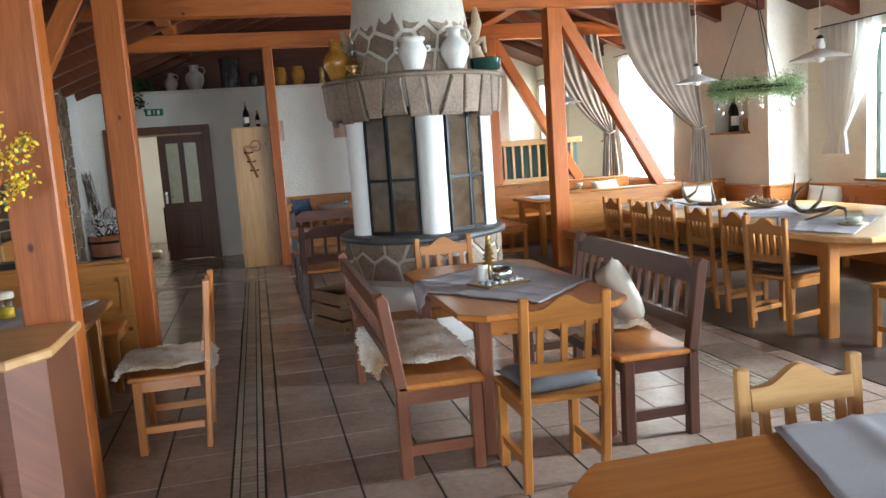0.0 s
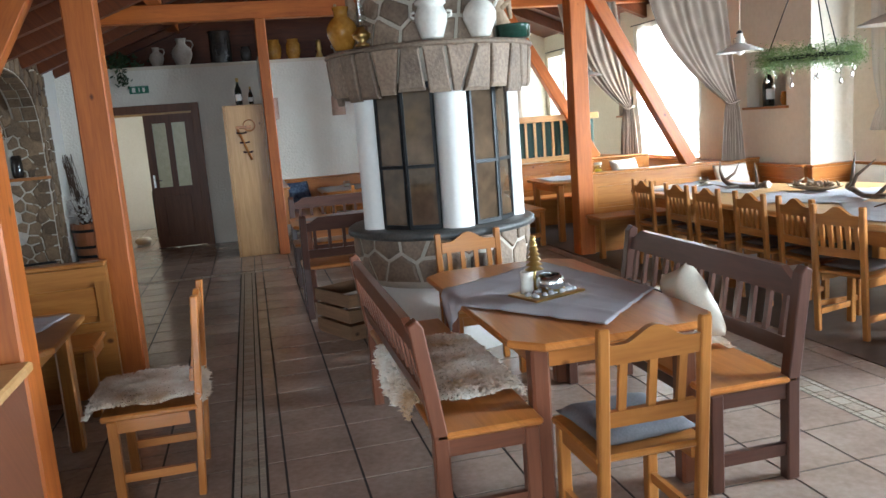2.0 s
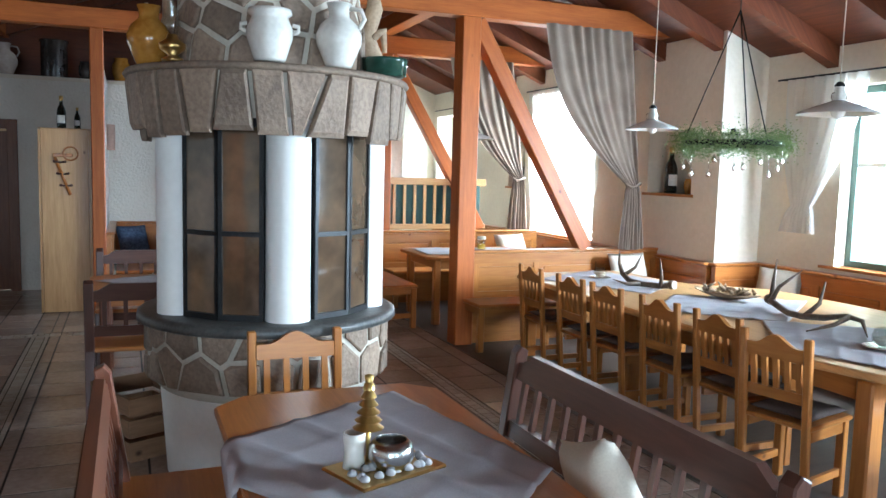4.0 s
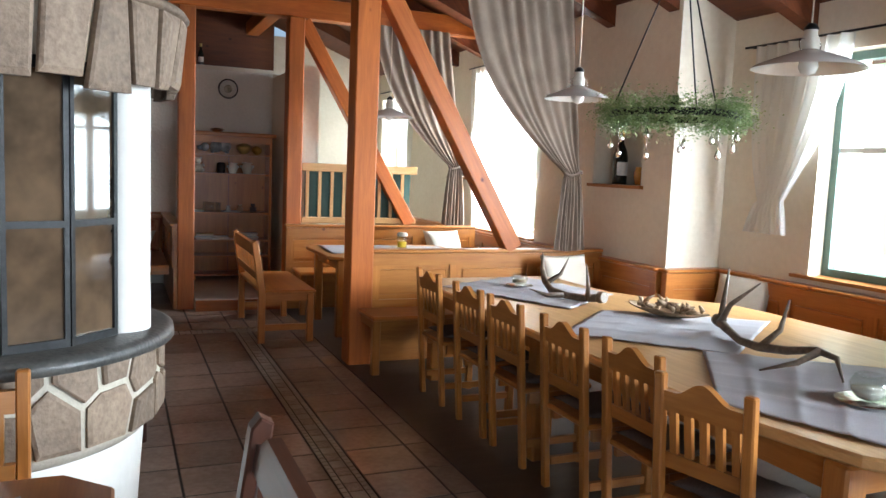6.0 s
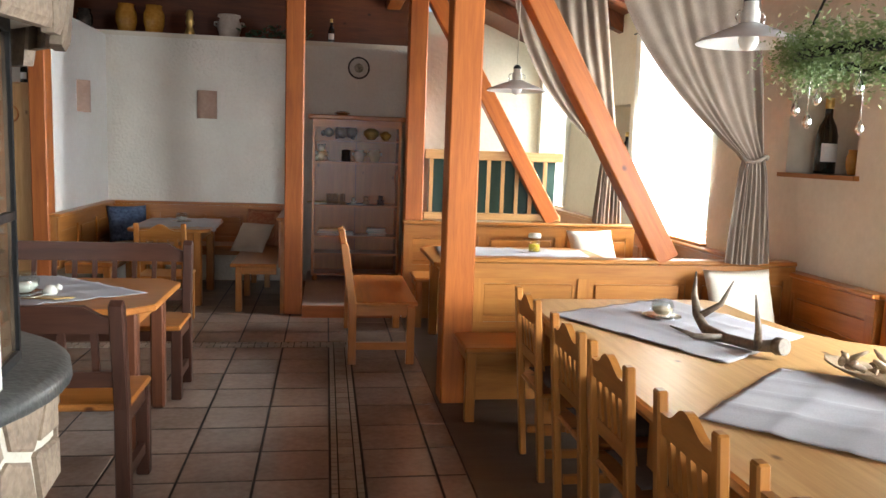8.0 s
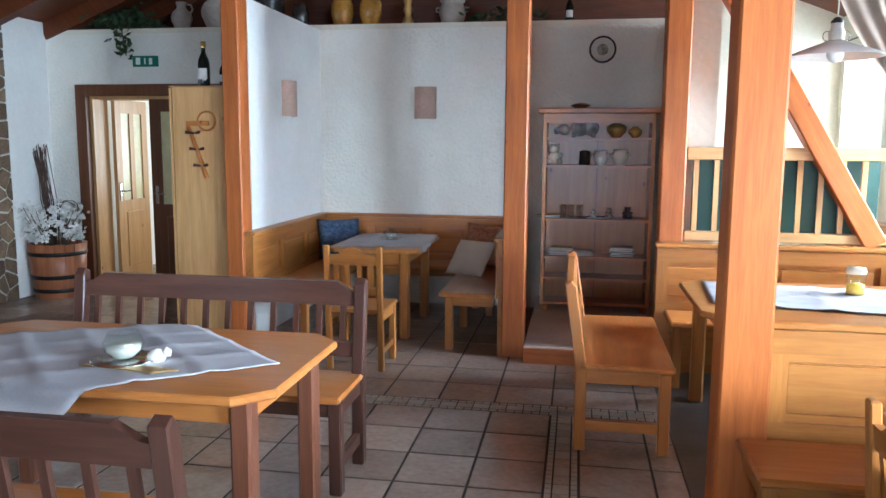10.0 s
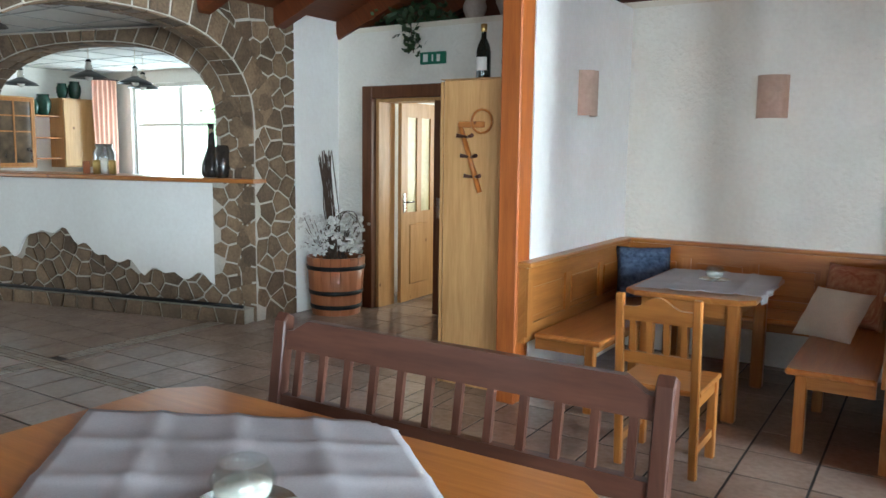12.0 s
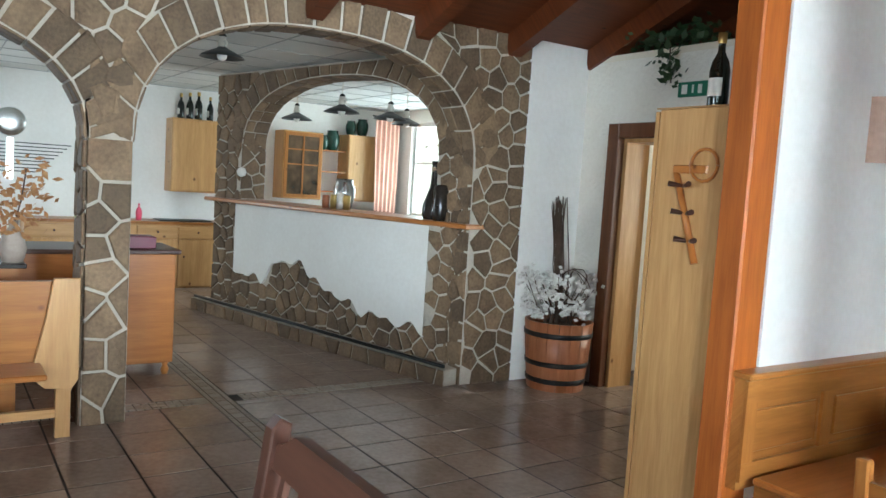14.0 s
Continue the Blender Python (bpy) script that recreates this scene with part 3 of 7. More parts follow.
tagged(part("bar_counter", ct, amber), "varnished wooden bar counter on the stone front", "counter")
fr = bmesh.new()
prism(fr, [on_bar(0.02, 0, 0.2)[:2], on_bar(4.1, 0, 0.2)[:2], on_bar(4.1, 0, 0.003)[:2], on_bar(0.02, 0, 0.003)[:2]], 0, 0.13)
foot = structure("bar_plinth", fr, dark_mortar, "low stone plinth along the bar", "plinth")
clad(foot, lambda u, v, d: on_bar(u, v, 0.2 + d), 0.02, 4.1, 0.0, 0.13, [], stone, 0.2, 0.13, 31)
rail = bmesh.new()
tube(rail, [on_bar(0.05, 0.155, 0.17), on_bar(4.08, 0.155, 0.17)], 0.016)
tagged(part("foot_rail", rail, black_iron), "dark iron foot rail along the bar", "rail")

# kitchen shell
structure("ceiling_kitchen", B(-8.8, -3.2, 2.74, -3.0, 15.3, 2.84), ceiling_white, "white panelled kitchen ceiling", "ceiling")
seams = bmesh.new()
for i in range(10):
    box(seams, -8.8 + 0.62 * i, -3.2, 2.733, -8.79 + 0.62 * i, 15.3, 2.739)
for i in range(16):
    box(seams, -8.8, 5 + 0.62 * i, 2.733, -3.0, 5.01 + 0.62 * i, 2.739)
structure("ceiling_seams", seams, plain("seam", (0.45, 0.45, 0.43), 0.8), "thin joints between ceiling panels", "ceiling")
kw = bmesh.new()
for a, c, z0, z1 in ((-9.0, -8.1, 0, 2.84), (-5.9, -2.95, 0, 2.84), (-8.1, -5.9, 0, 1.1), (-8.1, -5.9, 2.55, 2.84)):
    box(kw, a, 15.0, z0, c, 15.25, z1)
structure("wall_kitchen", kw, white_plaster, "white kitchen wall with a wide window", "wall")
structure("wall_bar_side", B(-2.95, 13.75, 0, -2.7, 15.0, 2.84), white_plaster, "white wall behind the bar", "wall")


def window(name, w, h, bars, at, turn, color, label, open_leaf=False):
    """A window in its own plane: frame, casements and panes; it spans x and z."""
    ob = tagged(new(name), label, "window", "", "structure")
    ob.matrix_basis = pose(*at, 0, 0, turn)
    fbm = bmesh.new()
    for x in (-w / 2, w / 2 - 0.06):
        box(fbm, x, -0.04, 0, x + 0.06, 0.04, h)
    for z in (0, h - 0.06):
        box(fbm, -w / 2, -0.038, z, w / 2, 0.038, z + 0.06)
    part("window_frame", fbm, color, ob)
    for i in range(1, bars + 1):
        part("mullion", B(-w / 2 + w * i / (bars + 1) - 0.035, -0.036, 0.06, -w / 2 + w * i / (bars + 1) + 0.035, 0.036, h - 0.06), enamel, ob)
    part("transom", B(-w / 2 + 0.06, -0.03, h * 0.56, w / 2 - 0.06, 0.03, h * 0.56 + 0.035), enamel, ob)
    p = part("pane", B(-w / 2 + 0.06, -0.004, 0.06, w / 2 - 0.06, 0.004, h - 0.06), clear_glass, ob)
    p.visible_shadow = False
    return ob


green_frame = plain("green_frame", (0.07, 0.12, 0.10), 0.5)
window("window_1", 1.6, 1.62, 1, (6.72, 6.47, 0.92), 90, green_frame, "white window with a dark green outer frame")
window("window_2", 1.6, 1.87, 1, (6.35, 11.2, 0.88), 90, enamel, "tall white window behind sheer curtains")
window("window_3", 1.3, 1.82, 1, (6.35, 15.1, 0.88), 90, enamel, "narrow white window")
window("window_4", 1.4, 1.42, 1, (6.78, 2.6, 1.0), 90, green_frame, "white window with a dark green outer frame")
window("window_5", 1.4, 1.42, 1, (6.78, -1.0, 1.0), 90, green_frame, "white window with a dark green outer frame")
window("window_6", 2.2, 1.45, 1, (-7.0, 15.1, 1.1), 0, enamel, "wide white kitchen window")
window("window_7", 2.4, 1.9, 1, (-0.9, -3.3, 0.4), 0, enamel, "wide white window added unseen in the closing wall")
# invented window, never in view, around the alcove's fill lamp
window("window_fill", 1.8, 1.5, 1, (2.7, -3.3, 0.8), 0, enamel, "white window added unseen in the closing wall")
for a in (B(9.0, -6, -2, 9.05, 18, 6), B(-12, 18.0, -2, 2, 18.05, 6)):
    ob = structure("backdrop", a, outside, "overbright daylight and foliage outside the windows", "backdrop")
    ob.visible_shadow = False
sills = bmesh.new()
box(sills, 5.94, 10.38, 0.86, 6.6, 12.02, 0.885)
box(sills, 6.5, 5.7, 0.9, 6.8, 7.4, 0.925)
box(sills, 5.96, 8.56, 1.49, 6.26, 9.37, 1.52)
box(sills, 5.96, 12.22, 1.47, 6.26, 12.78, 1.5)
structure("window_sill", sills, honey, "honey-coloured wooden window sills", "sill")

# corridor behind the doorway
cw = bmesh.new()
box(cw, -2.75, 13.75, 0, -2.55, 16.9, 2.6)
box(cw, 0.3, 13.75, 0, 0.5, 16.9, 2.6)
box(cw, -2.75, 16.7, 0, 0.5, 16.9, 2.6)
structure("wall_corridor", cw, white_plaster, "white corridor walls beyond the doorway", "wall")
structure("ceiling_corridor", B(-2.75, 13.75, 2.6, 0.5, 16.9, 2.7), ceiling_white, "white corridor ceiling", "ceiling")

# double door: brown frame, one leaf shut and one swung inwards
dr = tagged(new("door_1"), "brown double door frame with one glazed leaf shut", "door", "", "structure")
fb = bmesh.new()
box(fb, -2.32, 13.45, 0, -2.2, 13.53, 2.21, bev=0.006)
box(fb, -0.8, 13.45, 0, -0.68, 13.53, 2.21, bev=0.006)
box(fb, -2.2, 13.452, 2.09, -0.8, 13.528, 2.21, bev=0.006)
part("door_frame", fb, door_wood, dr)
fl = bmesh.new()
box(fl, -2.218, 13.532, 0, -2.17, 13.8, 2.1)
box(fl, -2.17, 13.534, 2.06, -0.8, 13.8, 2.1)
part("door_lining", fl, pine, dr, "light pine door lining")


def leaf(parent, wd, material, glass_mat, m):
    lf = bmesh.new()
    for x0, x1, z0, z1 in ((0, 0.12, 0.01, 2.08), (wd - 0.12, wd, 0.01, 2.08), (0.12, wd - 0.12, 0.01, 0.95), (0.12, wd - 0.12, 1.93, 2.08), (wd / 2 - 0.045, wd / 2 + 0.045, 0.95, 1.93)):
        box(lf, x0, -0.02, z0, x1, 0.02, z1)
    box(lf, 0.16, -0.03, 0.18, wd - 0.16, 0.03, 0.82, bev=0.01)
    bmesh.ops.transform(lf, matrix=m, verts=lf.verts)
    l = part("door_leaf", lf, material, parent, "glazed wooden door leaf")
    for x0, x1 in ((0.12, wd / 2 - 0.045), (wd / 2 + 0.045, wd - 0.12)):
        part("door_pane", B(x0, -0.006, 0.95, x1, 0.006, 1.93, m), glass_mat, l)
    hb = bmesh.new()
    box(hb, 0.035, -0.028, 0.95, 0.075, 0.028, 1.15, m, bev=0.004)
    tube(hb, [m @ Vector((0.055, -0.02, 1.06)), m @ Vector((0.055, -0.07, 1.06)), m @ Vector((0.17, -0.07, 1.06))], 0.01)
    part("door_handle", hb, steel, l, "steel lever handle")


leaf(dr, 0.72, door_wood, yellow_glass, pose(-1.52, 13.56, 0))
door2 = tagged(new("door_2"), "light pine glazed door standing open into the corridor", "door", "", "structure")
leaf(door2, 0.7, pine, yellow_glass, pose(-2.12, 13.82, 0, 0, 0, 93))

# exit sign
ex = thing("exit_sign", "green and white emergency exit sign on the wall", "sign", (-1.505, 13.5, 2.445))
part("sign_board", B(-0.14, -0.03, -0.055, 0.14, 0, 0.055, bev=0.004), exit_green, ex)
part("arrow", B(-0.005, -0.034, -0.03, 0.01, -0.03, 0.03), enamel, ex)
part("figure", B(0.05, -0.034, -0.035, 0.085, -0.03, 0.03), enamel, ex)
part("door_mark", B(-0.1, -0.034, -0.035, -0.05, -0.03, 0.035), enamel, ex)

# ---- round stove with stone mantle ----
SX, SY = 1.36, 6.56
stove = thing("tiled_stove", "round stove with stone mantle, white columns and sooty glass doors", "stove", (SX, SY, 0))
part("plinth", lathe(bmesh.new(), [(0, 0), (0.56, 0), (0.58, 0.3), (0.6, 0.56), (0, 0.56)], 40), stove_white, stove, "white rendered plinth")
band = part("stone_band", lathe(bmesh.new(), [(0, 0.5), (0.6, 0.5), (0.655, 0.56), (0.66, 0.86), (0, 0.86)], 48), mortar, stove, "field stones in pale mortar")
part("ledge", lathe(bmesh.new(), [(0, 0.85), (0.68, 0.85), (0.715, 0.862), (0.71, 0.9), (0.68, 0.915), (0, 0.915)], 48), slate, stove, "dark slate ledge")
part("core", lathe(bmesh.new(), [(0.36, 0.915), (0.36, 1.95)], 32), black_iron, stove)
part("mantle_core", lathe(bmesh.new(), [(0.3, 1.9), (0.66, 1.93), (0.722, 2.13), (0.3, 2.14)], 48), mortar, stove)
part("mantle_top", lathe(bmesh.new(), [(0, 2.13), (0.758, 2.137), (0.768, 2.15), (0.755, 2.17), (0, 2.19)], 48), warm_stone, stove, "flat stone mantle shelf")
chim = part("chimney", lathe(bmesh.new(), [(0.5, 2.18), (0.49, 2.6), (0.42, 3.1), (0.36, 3.6), (0.34, 5.0)], 32), mortar, stove, "stone chimney breast")


def on_drum(r):
    """Places (arc, height, depth) on a drum of radius r, or of a radius that follows the height."""
    def place(u, v, d):
        rad = r(v) if callable(r) else r
        a = u
        return ((rad + d) * math.cos(a), (rad + d) * math.sin(a), v)
    return place


def drum_clad(parent, r, rnom, z0, z1, sx, sy, seed, deep, gap, material, scallop=False, jit=0.3):
    rnd = random.Random(seed)
    W = math.tau * rnom
    base = jitter_grid(0, W, z0, z1, W / round(W / sx), sy, jit, seed)
    pts = [(u + k * W, v) for k in (-1, 0, 1) for u, v in base if -0.6 < u + k * W < W + 0.6]
    pl = on_drum(r)
    for poly in cells(pts, -0.6, W + 0.6, z0, z1, gap):
        c = sum(poly) / len(poly)
        if not 0 <= c[0] < W:
            continue
        if scallop:
            lo = rnd.uniform(-0.05, 0.02)
            poly = [q + np.array((0, lo if q[1] < z0 + 0.03 else 0)) for q in poly]
        stone_piece([np.array((q[0] / rnom, q[1])) for q in poly], pl, deep, material, parent, rnd)


drum_clad(band, 0.655, 0.655, 0.56, 0.86, 0.19, 0.16, 5, 0.022, 0.028, warm_stone)
drum_clad(stove, lambda v: 0.70 + (v - 1.87) * 0.1, 0.72, 1.86, 2.135, 0.16, 0.3, 6, 0.03, 0.022, warm_stone, True, 0.13)
drum_clad(chim, lambda v: 0.5 - max(0, v - 2.4) * 0.16, 0.48, 2.19, 4.1, 0.2, 0.16, 7, 0.02, 0.03, warm_stone)
for k in range(5):
    a = radians(-90 + 72 * k)
    part("column", lathe(bmesh.new(), [(0.115, 0.905), (0.113, 1.1), (0.113, 1.95)], 20, pose(0.525 * math.cos(a), 0.525 * math.sin(a), 0)), stove_white, stove)
    # bay between two columns: two bent glass faces in an iron frame
    pts = [(0.56 * math.cos(a + radians(d)), 0.56 * math.sin(a + radians(d))) for d in (13, 36, 59)]
    for p, q in zip(pts, pts[1:]):
        L = math.hypot(q[0] - p[0], q[1] - p[1])
        m = pose(p[0], p[1], 0, 0, 0, math.degrees(math.atan2(q[1] - p[1], q[0] - p[0])))
        fb = bmesh.new()
        for x0, x1, z0, z1 in ((0, 0.018, 0.915, 1.93), (L - 0.018, L, 0.915, 1.93), (0.018, L - 0.018, 0.915, 0.945), (0.018, L - 0.018, 1.34, 1.365), (0.018, L - 0.018, 1.88, 1.93)):
            box(fb, x0, -0.015, z0, x1, 0.015, z1, m)
        fr_ = part("stove_door", fb, black_iron, stove, "black iron door frame")
        part("door_glass", B(0.018, -0.004, 0.945, L - 0.018, 0.004, 1.88, m), dark_glass, fr_, "sooty glass pane")

# ---- seating ----


def chair_back(root, w, lean_m, z0, z1, mat, slats, post_w=0.042, depth=0.035, post_top=None):
    """Posts, waved top rail, lower rail and slats, drawn upright and leaned by lean_m."""
    pt = post_top or z1 + 0.005
    for s in (-1, 1):
        x = s * (w / 2 - post_w / 2)
        bm = B(x - post_w / 2, -depth / 2, 0.0, x + post_w / 2, depth / 2, pt, bev=0.006)
        for v in bm.verts:
            if v.co.z > z0 - 0.2:
                v.co.y -= max(0, v.co.z - 0.45) * 0.14
        part("leg", bm, mat, root)
    iw = w / 2 - post_w
    n = 24
    top = []
    for i in range(n + 1):
        x = -iw + 2 * iw * i / n
        s = abs(x) / iw
        bump = 0.028 * math.cos(min(1, s / 0.72) * math.pi) if s < 0.72 else -0.028
        top.append((x, z1 - 0.03 + bump))
    tr_ = prism(bmesh.new(), [(-iw, z1 - 0.13), (iw, z1 - 0.13)] + top[::-1], -depth * 0.4, depth * 0.4, "y")
    lo = B(-iw, -depth * 0.4, z0, iw, depth * 0.4, z0 + 0.06)
    shear = Matrix.Identity(4)
    shear[1][2] = -0.14
    off = Matrix.Translation((0, 0.45 * 0.14, 0))
    for nm, bm in (("top_rail", tr_), ("back_rail", lo)):
        bmesh.ops.transform(bm, matrix=off @ shear, verts=bm.verts)
        part(nm, bm, mat, root)
    for i in range(slats):
        x = -iw + 2 * iw * (i + 0.5) / slats
        sb = B(x - 0.015, -0.009, z0 + 0.055, x + 0.015, 0.009, z1 - 0.12)
        bmesh.ops.transform(sb, matrix=off @ shear, verts=sb.verts)
        part("slat", sb, mat, root)


def make_chair(label, mat, at, turn, w=0.42, slats=4, h=0.9, seat_h=0.45, group="", seat_mat=None):
    """A farmhouse chair: origin under its back, facing +y."""
    r = thing("chair", label, "chair", at, turn, group)
    chair_back(r, w, None, 0.55, h, mat, slats)
    part("seat", B(-w / 2 - 0.005, -0.03, seat_h - 0.028, w / 2 + 0.005, 0.40, seat_h, bev=0.008), seat_mat or mat, r)
    for s in (-1, 1):
        part("leg", B(s * (w / 2 - 0.025) - 0.023, 0.33, 0, s * (w / 2 - 0.025) + 0.023, 0.376, seat_h - 0.028, bev=0.005), mat, r)
        part("stretcher", B(s * (w / 2 - 0.025) - 0.011, 0.017, 0.12, s * (w / 2 - 0.025) + 0.011, 0.33, 0.16), mat, r)
        part("side_rail", B(s * (w / 2 - 0.025) - 0.012, 0.017, seat_h - 0.09, s * (w / 2 - 0.025) + 0.012, 0.33, seat_h - 0.028), mat, r)
    part("front_rail", B(-w / 2 + 0.05, 0.345, seat_h - 0.09, w / 2 - 0.05, 0.368, seat_h - 0.028), mat, r)
    return r


def make_bench(label, mat, at, turn, w=1.5, slats=13, h=0.92, seat_h=0.47, depth=0.42, seat_mat=None, group=""):
    """A slat-backed bench: origin under its back at mid length, facing +y."""
    r = thing("bench", label, "bench", at, turn, group)
    shear = Matrix.Identity(4)
    shear[1][2] = -0.16
    off = Matrix.Translation((0, 0.45 * 0.16, 0))
    for s in (-1, 1):
        x = s * (w / 2 - 0.03)
        bm = bmesh.new()
        prism(bm, [(-0.03, 0), (0.03, 0), (0.03, 0.45), (-0.035, h - 0.02), (-0.06, h + 0.01), (-0.095, h - 0.01), (-0.03, 0.45)], x - 0.03, x + 0.03, "x", bev=0.006)
        part("leg", bm, mat, r)
        part("leg", B(x - 0.03, depth - 0.08, 0, x + 0.03, depth - 0.02, seat_h - 0.03, bev=0.006), mat, r)
        part("stretcher", B(x - 0.014, 0.03, 0.11, x + 0.014, depth - 0.08, 0.165), mat, r)
        part("side_rail", B(x - 0.016, 0.03, seat_h - 0.1, x + 0.016, depth - 0.08, seat_h - 0.03), mat, r)
    iw = w / 2 - 0.06
    top = [(-iw, h - 0.085), (-iw, h - 0.06), (-iw + 0.03, h - 0.055), (-iw + 0.1, h - 0.012), (iw - 0.1, h - 0.012), (iw - 0.03, h - 0.055), (iw, h - 0.06), (iw, h - 0.085)]
    bms = [("top_rail", prism(bmesh.new(), top + [(iw, h - 0.13), (-iw, h - 0.13)], -0.018, 0.018, "y")),
           ("back_rail", B(-iw, -0.018, 0.55, iw, 0.018, 0.62))]
    for i in range(slats):
        x = -iw + 2 * iw * (i + 0.5) / slats
        bms.append(("slat", B(x - 0.014, -0.01, 0.615, x + 0.014, 0.01, h - 0.125)))
    for nm, bm in bms:
        bmesh.ops.recalc_face_normals(bm, faces=bm.faces[:])
        bmesh.ops.transform(bm, matrix=off @ shear, verts=bm.verts)
        part(nm, bm, mat, r)
    part("seat", B(-w / 2, -0.02, seat_h - 0.03, w / 2, depth, seat_h, bev=0.009), seat_mat or mat, r)
    part("front_rail", B(-w / 2 + 0.06, depth - 0.066, seat_h - 0.1, w / 2 - 0.06, depth - 0.034, seat_h - 0.03), mat, r)
    return r


def make_table(label, x0, y0, x1, y1, cut=0.12, mat=None, leg_mat=None, h=0.76, th=0.035, inset=0.09):
    r = thing("table", label, "table", ((x0 + x1) / 2, (y0 + y1) / 2, 0))
    a, c = (x1 - x0) / 2, (y1 - y0) / 2
    out = [(-a + cut, -c), (a - cut, -c), (a, -c + cut), (a, c - cut), (a - cut, c), (-a + cut, c), (-a, c - cut), (-a, -c + cut)]
    part("tabletop", prism(bmesh.new(), out, h - th, h, bev=0.008), mat or amber, r)
    i = inset
    for s in (-1, 1):
        part("apron", B(-a + i + 0.07, s * (c - i - 0.04) - 0.012, h - th - 0.1, a - i - 0.07, s * (c - i - 0.04) + 0.012, h - th), mat or amber, r)
        part("apron", B(s * (a - i - 0.04) - 0.012, -c + i + 0.07, h - th - 0.1, s * (a - i - 0.04) + 0.012, c - i - 0.07, h - th), mat or amber, r)
        for q in (-1, 1):
            part("leg", B(s * (a - i - 0.04) - 0.04, q * (c - i - 0.04) - 0.04, 0, s * (a - i - 0.04) + 0.04, q * (c - i - 0.04) + 0.04, h - th, bev=0.012), leg_mat or brown, r)
    return r


def cloth(label, corners, z, drape, seed, creases=True, name="tablecloth", mat=None):
    """A square of cloth over a table: its sheet lies at z and falls where it passes the table's edge (drape(x, y) metres)."""
    rnd = random.Random(seed)
    bm = bmesh.new()
    n = 36
    c = [Vector(p) for p in corners]
    grid = []
    for i in range(n + 1):
        row = []
        for j in range(n + 1):
            u, v = i / n, j / n
            p = c[0] * (1 - u) * (1 - v) + c[1] * u * (1 - v) + c[2] * u * v + c[3] * (1 - u) * v
            over, px, py = drape(p.x, p.y)
            h = 0.004 + 0.003 * noise.noise(Vector((p.x * 5, p.y * 5, seed)))
            if creases:
                for k in (0.25, 0.5, 0.75):
                    h += 0.008 * max(0, 1 - abs(u - k) * 24) + 0.006 * max(0, 1 - abs(v - k) * 24)
            if over > 0:
                p = Vector((px, py))
                h = -over + 0.0
                q = 0.012 * math.sin(over * 20 + (u + v) * 30)
                p = p + Vector((q, q))
            row.append(bm.verts.new((p.x, p.y, z + h)))
        grid.append(row)
    for i in range(n):
        for j in range(n):
            f = bm.faces.new((grid[i][j], grid[i + 1][j], grid[i + 1][j + 1], grid[i][j + 1]))
            f.smooth = True
    ob = part(name, bm, mat or grey_cloth)
    s = ob.modifiers.new("thick", "SOLIDIFY")
    s.thickness, s.offset = 0.002, 1
    return tagged(ob, label, "tablecloth", "tablecloths")


def edge_drape(x0, y0, x1, y1):
    def f(x, y):
        cx, cy = min(max(x, x0 - 0.012), x1 + 0.012), min(max(y, y0 - 0.012), y1 + 0.012)
        d = math.hypot(x - cx, y - cy)
        return d, cx, cy
    return f


def cushion(label, mat, at, size, rot=(0, 0, 0), name="cushion", puff=1.0):
    bm = bmesh.new()
    n = 14
    w, d, t = size
    tops, bots = [], []
    for i in range(n + 1):
        a, c = [], []
        for j in range(n + 1):
            u, v = 2 * i / n - 1, 2 * j / n - 1
            k = ((1 - u ** 4) * (1 - v ** 4)) ** 0.5
            pinch = 1 - 0.07 * (1 - abs(u)) ** 0.5 * 1.0
            x, y = u * w / 2 * (1 - 0.06 * (1 - v * v)) , v * d / 2 * (1 - 0.06 * (1 - u * u))
            wr = 0.006 * noise.noise(Vector((u * 4, v * 4, w * 50)))
            a.append(bm.verts.new((x, y, t / 2 * k * puff + wr)))
            c.append(bm.verts.new((x, y, -t / 2 * k * puff + wr - 0.001)))
        tops.append(a); bots.append(c)
    for g, flip in ((tops, False), (bots, True)):
        for i in range(n):
            for j in range(n):
                q = [g[i][j], g[i + 1][j], g[i + 1][j + 1], g[i][j + 1]]
                f = bm.faces.new(q[::-1] if flip else q)
                f.smooth = True
    bmesh.ops.remove_doubles(bm, verts=bm.verts, dist=0.0016)
    ob = part(name, bm, mat)
    ob.matrix_basis = pose(*at, *rot)
    return tagged(ob, label, "cushion")


fur_mat = mottled("sheep_fur", (0.58, 0.37, 0.20), (0.95, 0.91, 0.82), 3.2, 7, 0.95, 0.0, spec=0.1)


